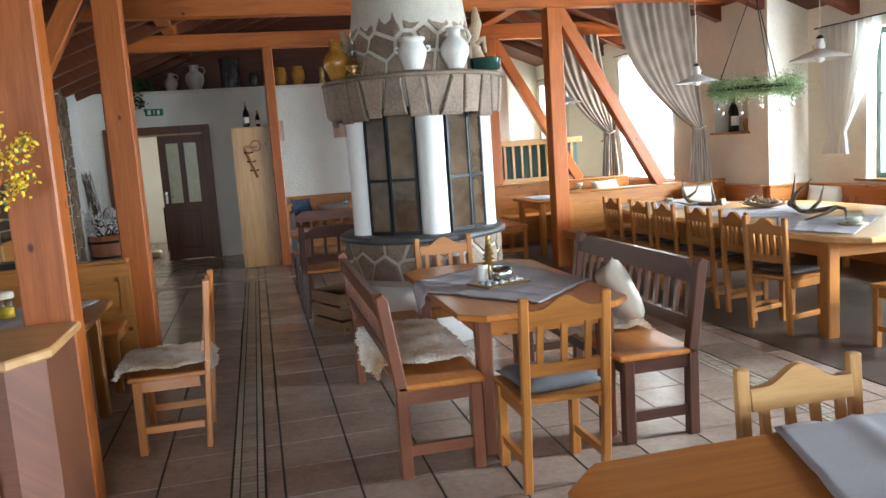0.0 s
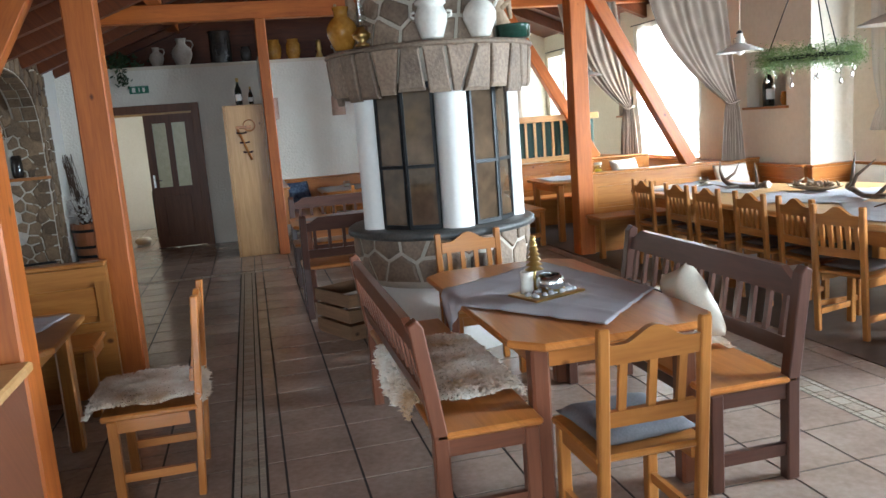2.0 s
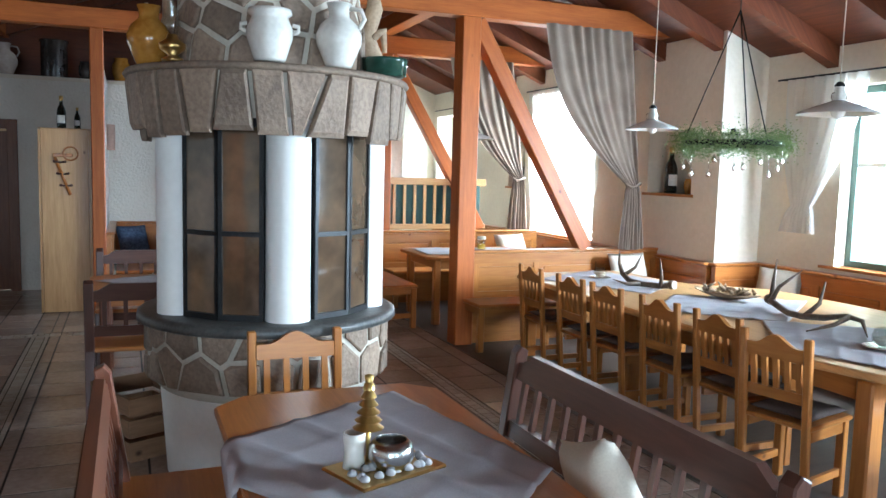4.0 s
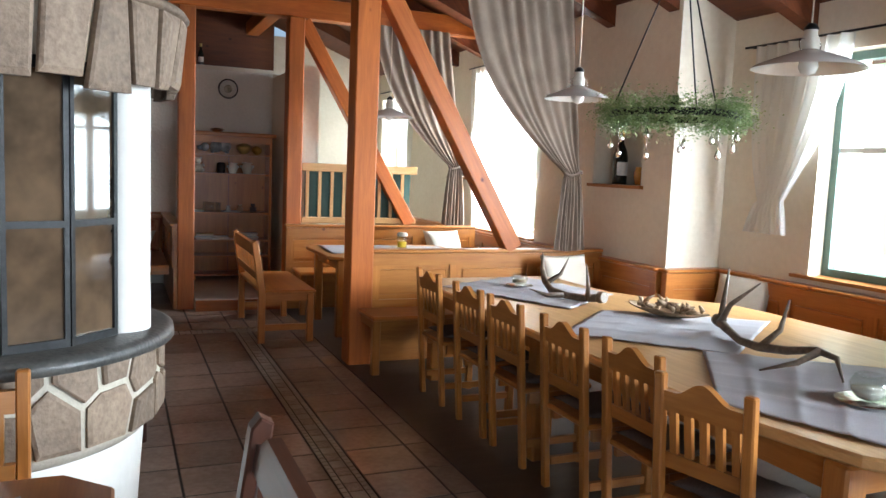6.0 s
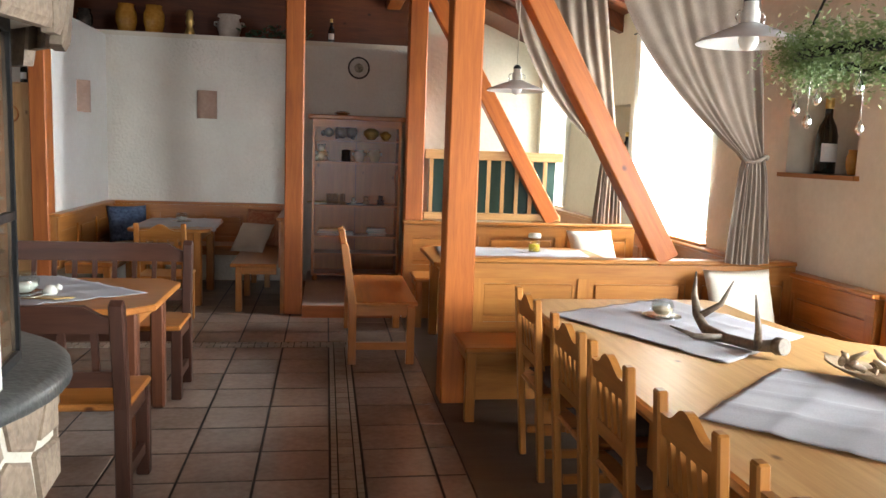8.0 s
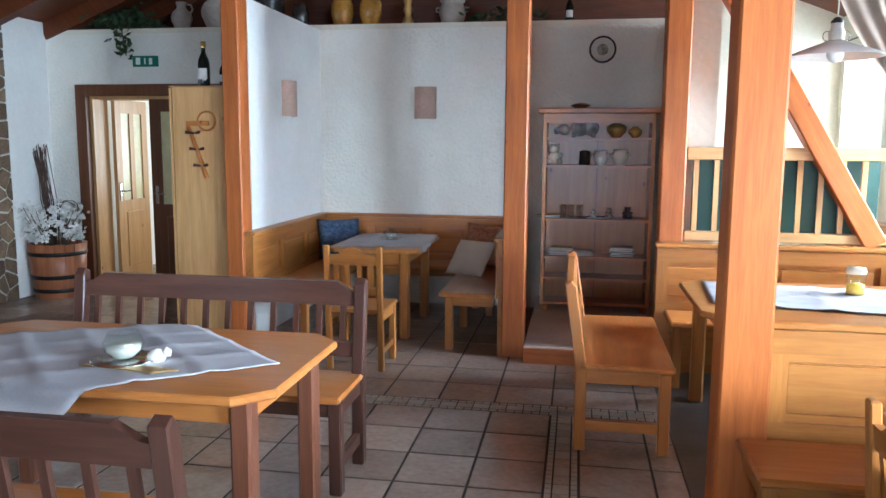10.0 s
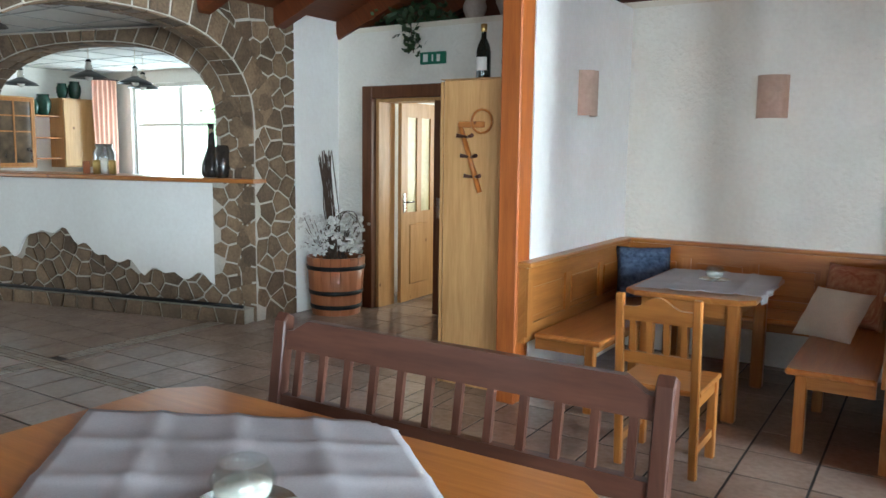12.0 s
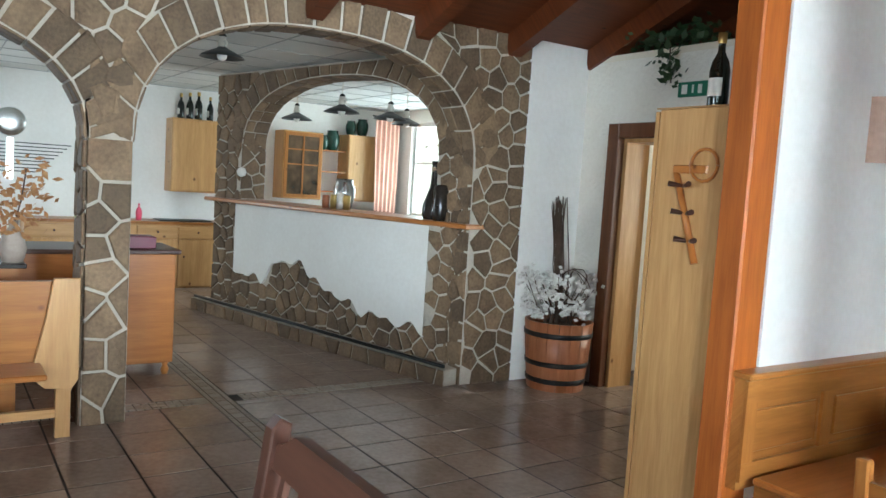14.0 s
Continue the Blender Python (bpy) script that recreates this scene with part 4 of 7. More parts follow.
def sheepskin(label, at, sx, sy, turn, seed, hang=0.12):
    """A fleece: a soft uneven sheet that hangs over the seat's edge, thick with curled locks."""
    rnd = random.Random(seed)
    bm = bmesh.new()

    def surf(u, v):
        r = 1 + 0.1 * noise.noise(Vector((u * 2, v * 2, seed)))
        x, y = u * sx * r, v * sy * r
        over = max(0, abs(v) - 0.72) * sy
        y = math.copysign(min(abs(y), sy * 0.72 + over * 0.35), v)
        return Vector((x, y, 0.03 - over * hang / (sy * 0.28) + 0.012 * noise.noise(Vector((u * 3, v * 3, seed + 5)))))
    n = 20
    g = {}
    for i in range(n + 1):
        for j in range(n + 1):
            u, v = 2 * i / n - 1, 2 * j / n - 1
            if u * u + v * v < 1.05 or max(abs(u), abs(v)) < 0.9:
                g[i, j] = bm.verts.new(surf(u, v))
    for i in range(n):
        for j in range(n):
            q = [(i, j), (i + 1, j), (i + 1, j + 1), (i, j + 1)]
            if all(k in g for k in q):
                bm.faces.new([g[k] for k in q])
    for _ in range(7500):
        u, v = rnd.uniform(-1, 1), rnd.uniform(-1, 1)
        if not (u * u + v * v < 1.05 or max(abs(u), abs(v)) < 0.9):
            continue
        p = surf(u, v)
        d = Vector((u * 0.5 + rnd.uniform(-0.7, 0.7), v * 0.7 + rnd.uniform(-0.7, 0.7), rnd.uniform(0.3, 0.9))).normalized()
        ln = rnd.uniform(0.018, 0.034)
        s = d.orthogonal().normalized() * 0.0055
        t = p + d * ln * 0.6
        e = t + (d + Vector((rnd.uniform(-0.8, 0.8), rnd.uniform(-0.8, 0.8), -0.6))) * ln * 0.4
        a = [bm.verts.new(p - s), bm.verts.new(p + s), bm.verts.new(t + s * 0.7), bm.verts.new(t - s * 0.7), bm.verts.new(e)]
        bm.faces.new(a[:4]); bm.faces.new((a[3], a[2], a[4]))
    ob = part("sheepskin", bm, fur_mat)
    ob.matrix_basis = pose(*at, 0, 0, turn)
    return tagged(ob, label, "sheepskin")


# middle table by the aisle
make_table("honey-brown wooden table with dark legs and cut corners", 0.91, 3.58, 1.84, 5.28, leg_mat=redbrown)
cloth("grey folded tablecloth laid cornerwise on the table", [(1.35, 3.7), (1.84, 4.18), (1.63, 5.14), (0.7, 4.62)], 0.763, edge_drape(0.91, 3.58, 1.84, 5.28), 2)
make_bench("reddish-brown wooden bench with slatted back and sheepskin", redbrown, (0.58, 4.43, 0), -90, 1.74, 15, 0.92, seat_mat=amber)
make_bench("dark brown wooden bench with slatted back", brown, (2.13, 4.33, 0), 90, 1.58, 13, 0.93, seat_mat=amber)
make_chair("light wooden farmhouse chair with a grey seat cushion", honey, (1.265, 3.21, 0), 0, 0.43, 3, 0.92)
make_chair("light wooden farmhouse chair behind the table", honey, (1.36, 5.78, 0), 180, 0.46, 4, 0.9)
cushion("flat grey seat cushion on the chair", grey_cushion, (1.265, 3.4, 0.485), (0.4, 0.38, 0.08), (0, 0, 3))
sheepskin("cream and brown sheepskin on the bench seat", (0.77, 4.3, 0.475), 0.5, 0.33, 90, 3)
sheepskin("white sheepskin on the dark bench", (1.92, 4.25, 0.475), 0.28, 0.26, 90, 4, 0.06)
cushion("crumpled cream cushion leaning on the bench back", linen, (2.0, 4.12, 0.68), (0.38, 0.38, 0.14), (70, 20, 80))

# near table on the camera's side
make_table("pine table with a grey cloth and moulded edge", 0.66, 0.35, 2.2, 1.8, leg_mat=redbrown)
cloth("grey tablecloth hanging over the near table", [(0.9, 0.6), (2.2, 0.5), (2.3, 1.85), (1.33, 1.81)], 0.763, edge_drape(0.66, 0.35, 2.2, 1.8), 5)
make_chair("light wooden farmhouse chair pushed to the near table", pine, (1.6, 2.0, 0), 180, 0.45, 4, 0.855)

# table behind the stove
make_table("honey-brown table with dark legs and cut corners behind the stove", 0.32, 8.2, 1.97, 9.12, leg_mat=redbrown)
cloth("grey tablecloth laid cornerwise with pressed folds", [(1.05, 7.95), (1.87, 8.6), (1.2, 9.17), (0.36, 8.72)], 0.763, edge_drape(0.32, 8.2, 1.97, 9.12), 7)
make_bench("dark brown slatted bench behind the table", brown, (1.15, 9.5, 0), 180, 1.6, 12, 0.93, seat_mat=amber)
make_bench("dark brown slatted bench facing the table behind the stove", brown, (1.17, 7.64, 0), 0, 1.66, 12, 0.92, seat_mat=amber)
make_bench("light brown settle with a slatted back", amber, (3.02, 10.48, 0), -90, 1.24, 9, 0.9, depth=0.48)

# long table with six chairs
lt = thing("long_table", "long pale wooden table with thick top and square legs", "table", (4.75, 6.75, 0))
TOP = [(-0.6, -2.2), (0.75, -2.2), (0.9, -2.05), (0.97, -1.5), (0.98, 0.1), (0.93, 0.4), (0.72, 0.62), (0.5, 0.8), (0.4, 1.0), (0.37, 1.3), (0.37, 1.7), (0.3, 1.8), (-0.72, 1.8), (-0.8, 1.72), (-0.86, 0.0), (-0.86, -1.6), (-0.76, -2.02)]
part("tabletop", prism(bmesh.new(), TOP, 0.715, 0.76, bev=0.01), pine, lt)
for sx, sy in ((-0.74, -1.95), (-0.74, 0.0), (-0.68, 1.66), (0.82, -1.95), (0.82, 0.0), (0.27, 1.66)):
    part("leg", B(sx - 0.05, sy - 0.05, 0, sx + 0.05, sy + 0.05, 0.715, bev=0.01), honey, lt)
for sx, sy0, sy1 in ((-0.74, -1.9, -0.05), (-0.71, 0.05, 1.6), (0.82, -1.9, -0.05), (0.27, 0.85, 1.6)):
    part("apron", B(sx - 0.015, sy0, 0.6, sx + 0.015, sy1, 0.715), honey, lt)
part("apron", B(-0.69, -1.965, 0.6, 0.77, -1.935, 0.715), honey, lt)
for x, y in ((3.87, 7.95), (3.87, 7.31), (3.87, 6.82), (3.87, 6.215), (3.87, 5.675), (3.76, 5.14)):
    make_chair("light wooden farmhouse chair with dark seat pad at the long table", honey, (x, y, 0), -90 if x > 3.8 else -76, 0.4, 5, 0.9, group="chairs at the long table")
    cushion("flat dark seat pad on a chair", dark_cushion, (x + 0.19, y if x > 3.8 else y + 0.04, 0.474), (0.36, 0.36, 0.05), (0, 0, 0 if x > 3.8 else 14), name="seat_pad")
RUN = ([(4.44, 7.14), (5.08, 7.6), (4.8, 8.53), (3.97, 8.1)], [(4.6, 5.9), (5.46, 6.54), (4.62, 7.07), (4.0, 6.52)], [(4.15, 4.72), (5.12, 5.5), (4.47, 6.0), (3.93, 5.3)])
for k in range(3):
    cloth("grey pressed table runner on the long table", RUN[k], 0.763, lambda x, y: (0, x, y), 11 + k, name="table_runner")
make_chair("light wooden chair at the head of the long table", honey, (4.3, 4.1, 0), 0, 0.44, 5, 0.9, group="chairs at the long table")

# ---- panelled partitions and built-in benches ----


def panelled(name, w, h, at, turn, panels, label, cap=True, mat=None, thick=0.05, z0=0.0):
    """A panelled wainscot or bench back: origin at its left foot, running along +x, face towards -y."""
    mt = mat or honey
    r = tagged(new(name), label, "panelling", "", "structure")
    r.matrix_basis = pose(*at, 0, 0, turn)
    part("backing", B(0, 0.0, z0, w, thick, h - 0.03), mt, r)
    part("rail", B(0, -0.018, h - 0.13, w, -0.001, h - 0.035), mt, r)
    part("rail", B(0, -0.018, 0.44, w, -0.001, 0.52), mt, r)
    pw = w / panels
    for i in range(panels + 1):
        x = min(max(i * pw, 0.04), w - 0.04)
        part("stile", B(x - 0.04, -0.017, 0.52, x + 0.04, -0.001, h - 0.13), mt, r)
    for i in range(panels):
        part("panel", B(i * pw + 0.075, -0.011, 0.555, (i + 1) * pw - 0.075, -0.001, h - 0.165, bev=0.009), mt, r)
    if cap:
        part("cap_rail", B(-0.015, -0.04, h - 0.03, w + 0.0, thick + 0.03, h, bev=0.008), mt, r)
    return r


def built_bench(w, at, turn, label, d=0.42, legs=True):
    r = thing("wall_bench", label, "bench", at, turn)
    part("seat", B(0, -d, 0.43, w, -0.02, 0.465, bev=0.01), amber, r)
    k = max(2, round(w / 0.9) + 1)
    for i in range(k):
        x = 0.05 + (w - 0.1) * i / (k - 1)
        part("leg", B(x - 0.03, -d + 0.05, 0, x + 0.03, -d + 0.11, 0.43, bev=0.006), honey, r)
        part("bearer", B(x - 0.025, -d + 0.11, 0.36, x + 0.025, -0.02, 0.43), honey, r)
    part("front_rail", B(0.08, -d + 0.07, 0.36, w - 0.08, -d + 0.09, 0.43), honey, r)
    return r


# between the posts by the window wall
panelled("partition_c", 2.2, 0.93, (3.73, 9.02, 0), 0, 3, "honey wood panelled partition topped by a rail")
built_bench(1.5, (3.62, 8.98, 0), 0, "built-in wooden bench against the partition")
built_bench(2.1, (5.85, 9.09, 0), 180, "built-in wooden bench behind the partition")
panelled("partition_d", 2.25, 0.93, (3.54, 11.45, 0), 0, 3, "honey wood panelled partition under the slatted screen")
built_bench(2.2, (3.6, 11.42, 0), 0, "built-in wooden bench under the slatted screen")
make_table("honey wood table between the panelled benches", 3.62, 9.85, 5.1, 10.95, mat=honey, leg_mat=honey)
cloth("grey pressed tablecloth between the benches", [(3.7, 10.15), (4.9, 9.98), (5.0, 10.7), (3.75, 10.85)], 0.763, lambda x, y: (0, x, y), 17)
scr = thing("slatted_screen", "wooden slatted screen with dark green board behind", "screen", (3.74, 11.66, 0.93))
part("board", B(0.05, 0.04, 0.06, 1.3, 0.06, 0.62), green_board, scr, "dark green board")
part("top_rail", B(0, -0.03, 0.58, 1.36, 0.035, 0.67, bev=0.006), pine, scr)
part("bottom_rail", B(0, -0.03, 0.0, 1.36, 0.035, 0.07, bev=0.006), pine, scr)
for i in range(9):
    part("slat", B(0.05 + 0.14 * i, -0.012, 0.07, 0.085 + 0.14 * i, 0.012, 0.58), pine, scr)
# wainscot along the window wall
panelled("wainscot_a", 7.5, 0.86, (5.93, 15.7, 0), -90, 9, "honey wood wainscot along the window wall", mat=amber)
panelled("wainscot_b", 0.6, 0.86, (5.95, 8.13, 0), 0, 1, "honey wood wainscot on the pier", mat=amber)
panelled("wainscot_c", 11.0, 0.86, (6.5, 8.13, 0), -90, 15, "honey wood wainscot below the windows", mat=amber)
built_bench(0.95, (5.9, 9.0, 0), -90, "built-in wooden bench at the pier", 0.4)
built_bench(8.0, (6.48, 8.0, 0), -90, "built-in wooden bench below the windows", 0.45)
# corner seat
panelled("wainscot_d", 1.86, 0.91, (0.44, 11.6, 0), 90, 3, "honey wood wainscot along the corner bench", z0=0.4)
panelled("wainscot_e", 2.0, 0.91, (0.42, 13.45, 0), 0, 4, "honey wood wainscot behind the corner bench", mat=amber, z0=0.4)
panelled("wainscot_f", 1.8, 0.91, (2.4, 13.45, 0), -90, 3, "honey wood bench back beside the post")
built_bench(1.7, (0.46, 11.65, 0), 90, "built-in corner bench of honey wood", 0.46)
built_bench(1.3, (0.93, 13.42, 0), 0, "built-in bench below the plaster wall", 0.45)
built_bench(1.7, (2.38, 13.4, 0), -90, "honey wood bench beside the post", 0.45)
make_table("small honey wood table in the corner seat", 0.95, 11.9, 1.72, 13.0, mat=honey, leg_mat=honey, cut=0.08)
cloth("light grey tablecloth on the corner table", [(1.0, 11.98), (1.78, 12.1), (1.7, 12.95), (0.98, 12.9)], 0.763, edge_drape(0.95, 11.9, 1.72, 13.0), 19)
make_chair("light wooden chair with slatted back at the corner table", honey, (1.45, 11.06, 0), 0, 0.42, 4, 0.9)
cushion("dark blue patterned cushion in the corner", blue_cloth, (0.68, 13.15, 0.68), (0.42, 0.42, 0.14), (65, 0, 25))
cushion("red striped cushion on the bench", red_cloth, (2.14, 12.98, 0.68), (0.42, 0.42, 0.13), (68, 0, -18))
cushion("crumpled beige cushion on the bench", linen, (2.05, 12.68, 0.6), (0.38, 0.38, 0.14), (48, 0, -25))

# left side by the posts
panelled("partition_a", 1.6, 0.92, (-2.6, 6.2, 0), 0, 2, "honey wood panelled partition beside the post")
built_bench(1.55, (-2.6, 6.17, 0), 0, "built-in wooden bench in the booth beside the posts")
make_table("honey wood table in the booth beside the posts", -2.5, 4.5, -0.98, 5.42, mat=honey, leg_mat=honey)
cloth("grey tablecloth in the booth beside the posts", [(-2.3, 4.6), (-1.2, 4.55), (-1.05, 5.3), (-2.2, 5.4)], 0.763, lambda x, y: (0, x, y), 23)
make_chair("light wooden chair draped with a sheepskin", amber, (-0.40, 4.66, 0), 90, 0.46, 4, 0.95)
sheepskin("cream and brown sheepskin on the chair", (-0.60, 4.66, 0.465), 0.26, 0.32, 90, 8, 0.07)
built_bench(1.3, (-2.4, 4.05, 0), 180, "low wooden bench beside the post")

# sideboard at the near post
sb = thing("sideboard", "pine sideboard with brown frame and cut corner", "sideboard", (-0.95, 3.1, 0))
out = [(-1.3, -0.12), (0.0, -0.06), (0.12, 0.1), (0.12, 0.62), (-1.3, 0.62)]
part("body", prism(bmesh.new(), [(-1.26, -0.08), (-0.02, -0.02), (0.09, 0.12), (0.09, 0.6), (-1.26, 0.6)], 0, 0.895), redbrown, sb)
part("top", prism(bmesh.new(), out, 0.895, 0.935, bev=0.008), pine, sb)
part("drawer", B(-0.62, -0.085, 0.66, -0.08, -0.05, 0.84, bev=0.006), redbrown, sb)
dd = part("door", B(-0.62, -0.085, 0.08, -0.08, -0.05, 0.62, bev=0.006), pine, sb)

# coat board against the post, and bookcase on its step
cb = thing("coat_board", "tall pine board with carved hook rack", "coat rack", (-0.025, 11.78, 0))
part("board", B(-0.24, -0.04, 0, 0.24, 0.0, 2.05, bev=0.006), pine, cb)
part("side", B(0.242, -0.04, 0, 0.265, 0.3, 2.04), pine, cb)
part("side", B(-0.265, -0.04, 0, -0.242, 0.3, 2.04), pine, cb)
rk = bmesh.new()
box(rk, -0.12, -0.06, 1.74, 0.08, -0.04, 1.78, bev=0.006)
tube(rk, [(-0.1, -0.05, 1.74), (0.05, -0.05, 1.32)], 0.018)
part("rack", rk, amber, cb, "carved wooden hook rack")
lp = bmesh.new()
tube(lp, [(0.06 + 0.075 * math.cos(t * math.tau / 16), -0.055, 1.78 + 0.075 * math.sin(t * math.tau / 16)) for t in range(17)], 0.009)
part("ring", lp, amber, cb)
for i in range(3):
    for s in (-1, 1):
        hk = bmesh.new()
        tube(hk, [(-0.05 + 0.03 * i, -0.05, 1.68 - 0.13 * i), (-0.05 + 0.03 * i + s * 0.06, -0.09, 1.69 - 0.13 * i)], [0.008, 0.014])
        part("hook", hk, brown, cb)

bk = thing("bookcase", "honey wood open shelf with crockery and books", "bookcase", (3.145, 12.82, 0.12))
for x in (-0.48, 0.45):
    part("side", B(x, 0, 0.06, x + 0.03, 0.33, 1.76), amber, bk)
part("back", B(-0.45, 0.31, 0.06, 0.45, 0.33, 1.76), amber, bk)
part("cornice", B(-0.53, -0.03, 1.76, 0.53, 0.35, 1.81, bev=0.012), amber, bk)
part("top_board", B(-0.45, 0.004, 1.68, 0.45, 0.022, 1.759), amber, bk)
part("back_joint", B(-0.004, 0.302, 0.08, 0.004, 0.3095, 1.68), redbrown, bk)
for z in (0.06, 0.285, 0.475, 0.815, 1.29, 1.532):
    part("shelf", B(-0.45, 0.005, z, 0.45, 0.31, z + 0.022), amber, bk)
for x in (-0.44, 0.44):
    for y in (0.04, 0.28):
        part("foot", lathe(bmesh.new(), [(0, 0), (0.025, 0), (0.035, 0.03), (0.02, 0.06), (0, 0.06)], 12, pose(x, y, 0)), amber, bk)

crate = thing("crate", "old wooden slatted crate on the floor", "crate", (0.68, 7.02, 0), 24)
for z in (0.02, 0.145, 0.27):
    part("slat", B(-0.2, -0.25, z, -0.185, 0.25, z + 0.1), crate_wood, crate)
    part("slat", B(0.185, -0.25, z, 0.2, 0.25, z + 0.1), crate_wood, crate)
    part("slat", B(-0.2, -0.265, z, 0.2, -0.25, z + 0.1), crate_wood, crate)
    part("slat", B(-0.2, 0.25, z, 0.2, 0.265, z + 0.1), crate_wood, crate)
part("bottom", B(-0.185, -0.25, 0.0, 0.185, 0.25, 0.018), crate_wood, crate)

# ---- pendants, wreath, curtains ----


white_porcelain = mottled("porcelain", (0.55, 0.50, 0.42), (0.68, 0.63, 0.55), 8, 40, 0.3, 0.05)


def pendant(x, y, z, r, top, label, name="pendant_lamp", mat=None):
    """A shallow enamel shade on a cord; z is its rim."""
    p = thing(name, label, "lamp", (x, y, z), 0, "pendant lamps")
    part("shade", lathe(bmesh.new(), [(r, 0), (r * 0.93, 0.015), (r * 0.55, 0.05), (r * 0.25, 0.075), (0.035, 0.085), (0.03, 0.078), (r * 0.25, 0.066), (r * 0.55, 0.042), (r * 0.9, 0.006), (r, 0)], 32), mat or enamel, p)
    part("collar", lathe(bmesh.new(), [(0.036, 0.08), (0.04, 0.12), (0.028, 0.15), (0.028, 0.17), (0.012, 0.19), (0, 0.19)], 16), white_porcelain, p, "cream porcelain collar")
    part("cap", lathe(bmesh.new(), [(0.03, 0.168), (0.031, 0.178), (0.014, 0.198), (0, 0.2)], 16), black_iron, p)
    for sd in (-1, 1):
        ring = bmesh.new()
        tube(ring, [(sd * (0.045 + 0.02 * math.cos(k * math.tau / 10)), 0, 0.105 + 0.025 * math.sin(k * math.tau / 10)) for k in range(11)], 0.0025, 5)
        part("wire_loop", ring, steel, p)
    part("bulb", lathe(bmesh.new(), [(0.018, 0.07), (0.036, 0.04), (0.042, 0.01), (0.03, -0.018), (0, -0.03)], 16), enamel, p)
    cd = bmesh.new()
    tube(cd, [(0, 0, 0.185), (0, 0, top - z)], 0.004, 6)
    part("cord", cd, linen, p)
    return p


pendant(4.52, 7.33, 2.065, 0.21, 3.7, "white enamel pendant lamp with brass collar")
pendant(4.66, 5.69, 2.1, 0.24, 3.65, "white enamel pendant lamp with brass collar")
pendant(4.25, 10.2, 2.06, 0.23, 3.82, "white enamel pendant lamp above the booth table")
pendant(-1.75, 4.9, 2.0, 0.22, 3.22, "white enamel pendant lamp above the booth by the posts")

leaf_mat = mottled("wreath_leaf", (0.11, 0.19, 0.05), (0.40, 0.50, 0.22), 30, 90, 0.6, 0.0, vary=0.0)
wr = thing("hanging_wreath", "hanging green leafy wreath with crystal drops", "wreath", (4.71, 6.63, 1.945))
tb = bmesh.new()
tube(tb, [(0.34 * math.cos(i * math.tau / 36), 0.34 * math.sin(i * math.tau / 36), 0) for i in range(37)], 0.02)
part("hoop", tb, black_iron, wr)
rnd = random.Random(77)
fb = bmesh.new()
for _ in range(13000):
    a = rnd.uniform(0, math.tau)
    rr, zz = rnd.gauss(0, 0.05), rnd.gauss(0.005, 0.05)
    c = Vector(((0.345 + rr) * math.cos(a), (0.345 + rr) * math.sin(a), zz))
    d = Vector((rnd.uniform(-1, 1), rnd.uniform(-1, 1), rnd.uniform(-1, 1))).normalized()
    s = d.orthogonal().normalized()
    l, w = rnd.uniform(0.006, 0.013), rnd.uniform(0.003, 0.0065)
    fb.faces.new([fb.verts.new(c - d * l), fb.verts.new(c + s * w), fb.verts.new(c + d * l), fb.verts.new(c - s * w)])
tagged(part("foliage", fb, leaf_mat, wr), "", "", "", "stuff")
crystal = glass("crystal", (0.95, 0.95, 1.0))
for i in range(11):
    a = i * math.tau / 11 + 0.2
    z = -0.12 - 0.05 * (i % 3)
    part("crystal", lathe(bmesh.new(), [(0, 0.035), (0.008, 0.02), (0.016, -0.005), (0.01, -0.02), (0, -0.028)], 6, pose(0.34 * math.cos(a), 0.34 * math.sin(a), z)), crystal, wr)
    t_ = bmesh.new()
    tube(t_, [(0.34 * math.cos(a), 0.34 * math.sin(a), z + 0.033), (0.34 * math.cos(a), 0.34 * math.sin(a), 0)], 0.0015, 4)
    part("thread", t_, steel, wr)
for i in range(3):
    a = i * math.tau / 3 + 0.5
    t_ = bmesh.new()
    tube(t_, [(0.34 * math.cos(a), 0.34 * math.sin(a), 0.02), (0, 0, 0.95)], 0.005, 6)
    part("chain", t_, black_iron, wr)
t_ = bmesh.new()
tube(t_, [(0, 0, 0.95), (0, 0, 1.69)], 0.005, 6)
part("cord", t_, black_iron, wr)
part("candle_dish", lathe(bmesh.new(), [(0, 0.06), (0.05, 0.06), (0.055, 0.07), (0.02, 0.075), (0.018, 0.11), (0, 0.11)], 16), black_iron, wr)


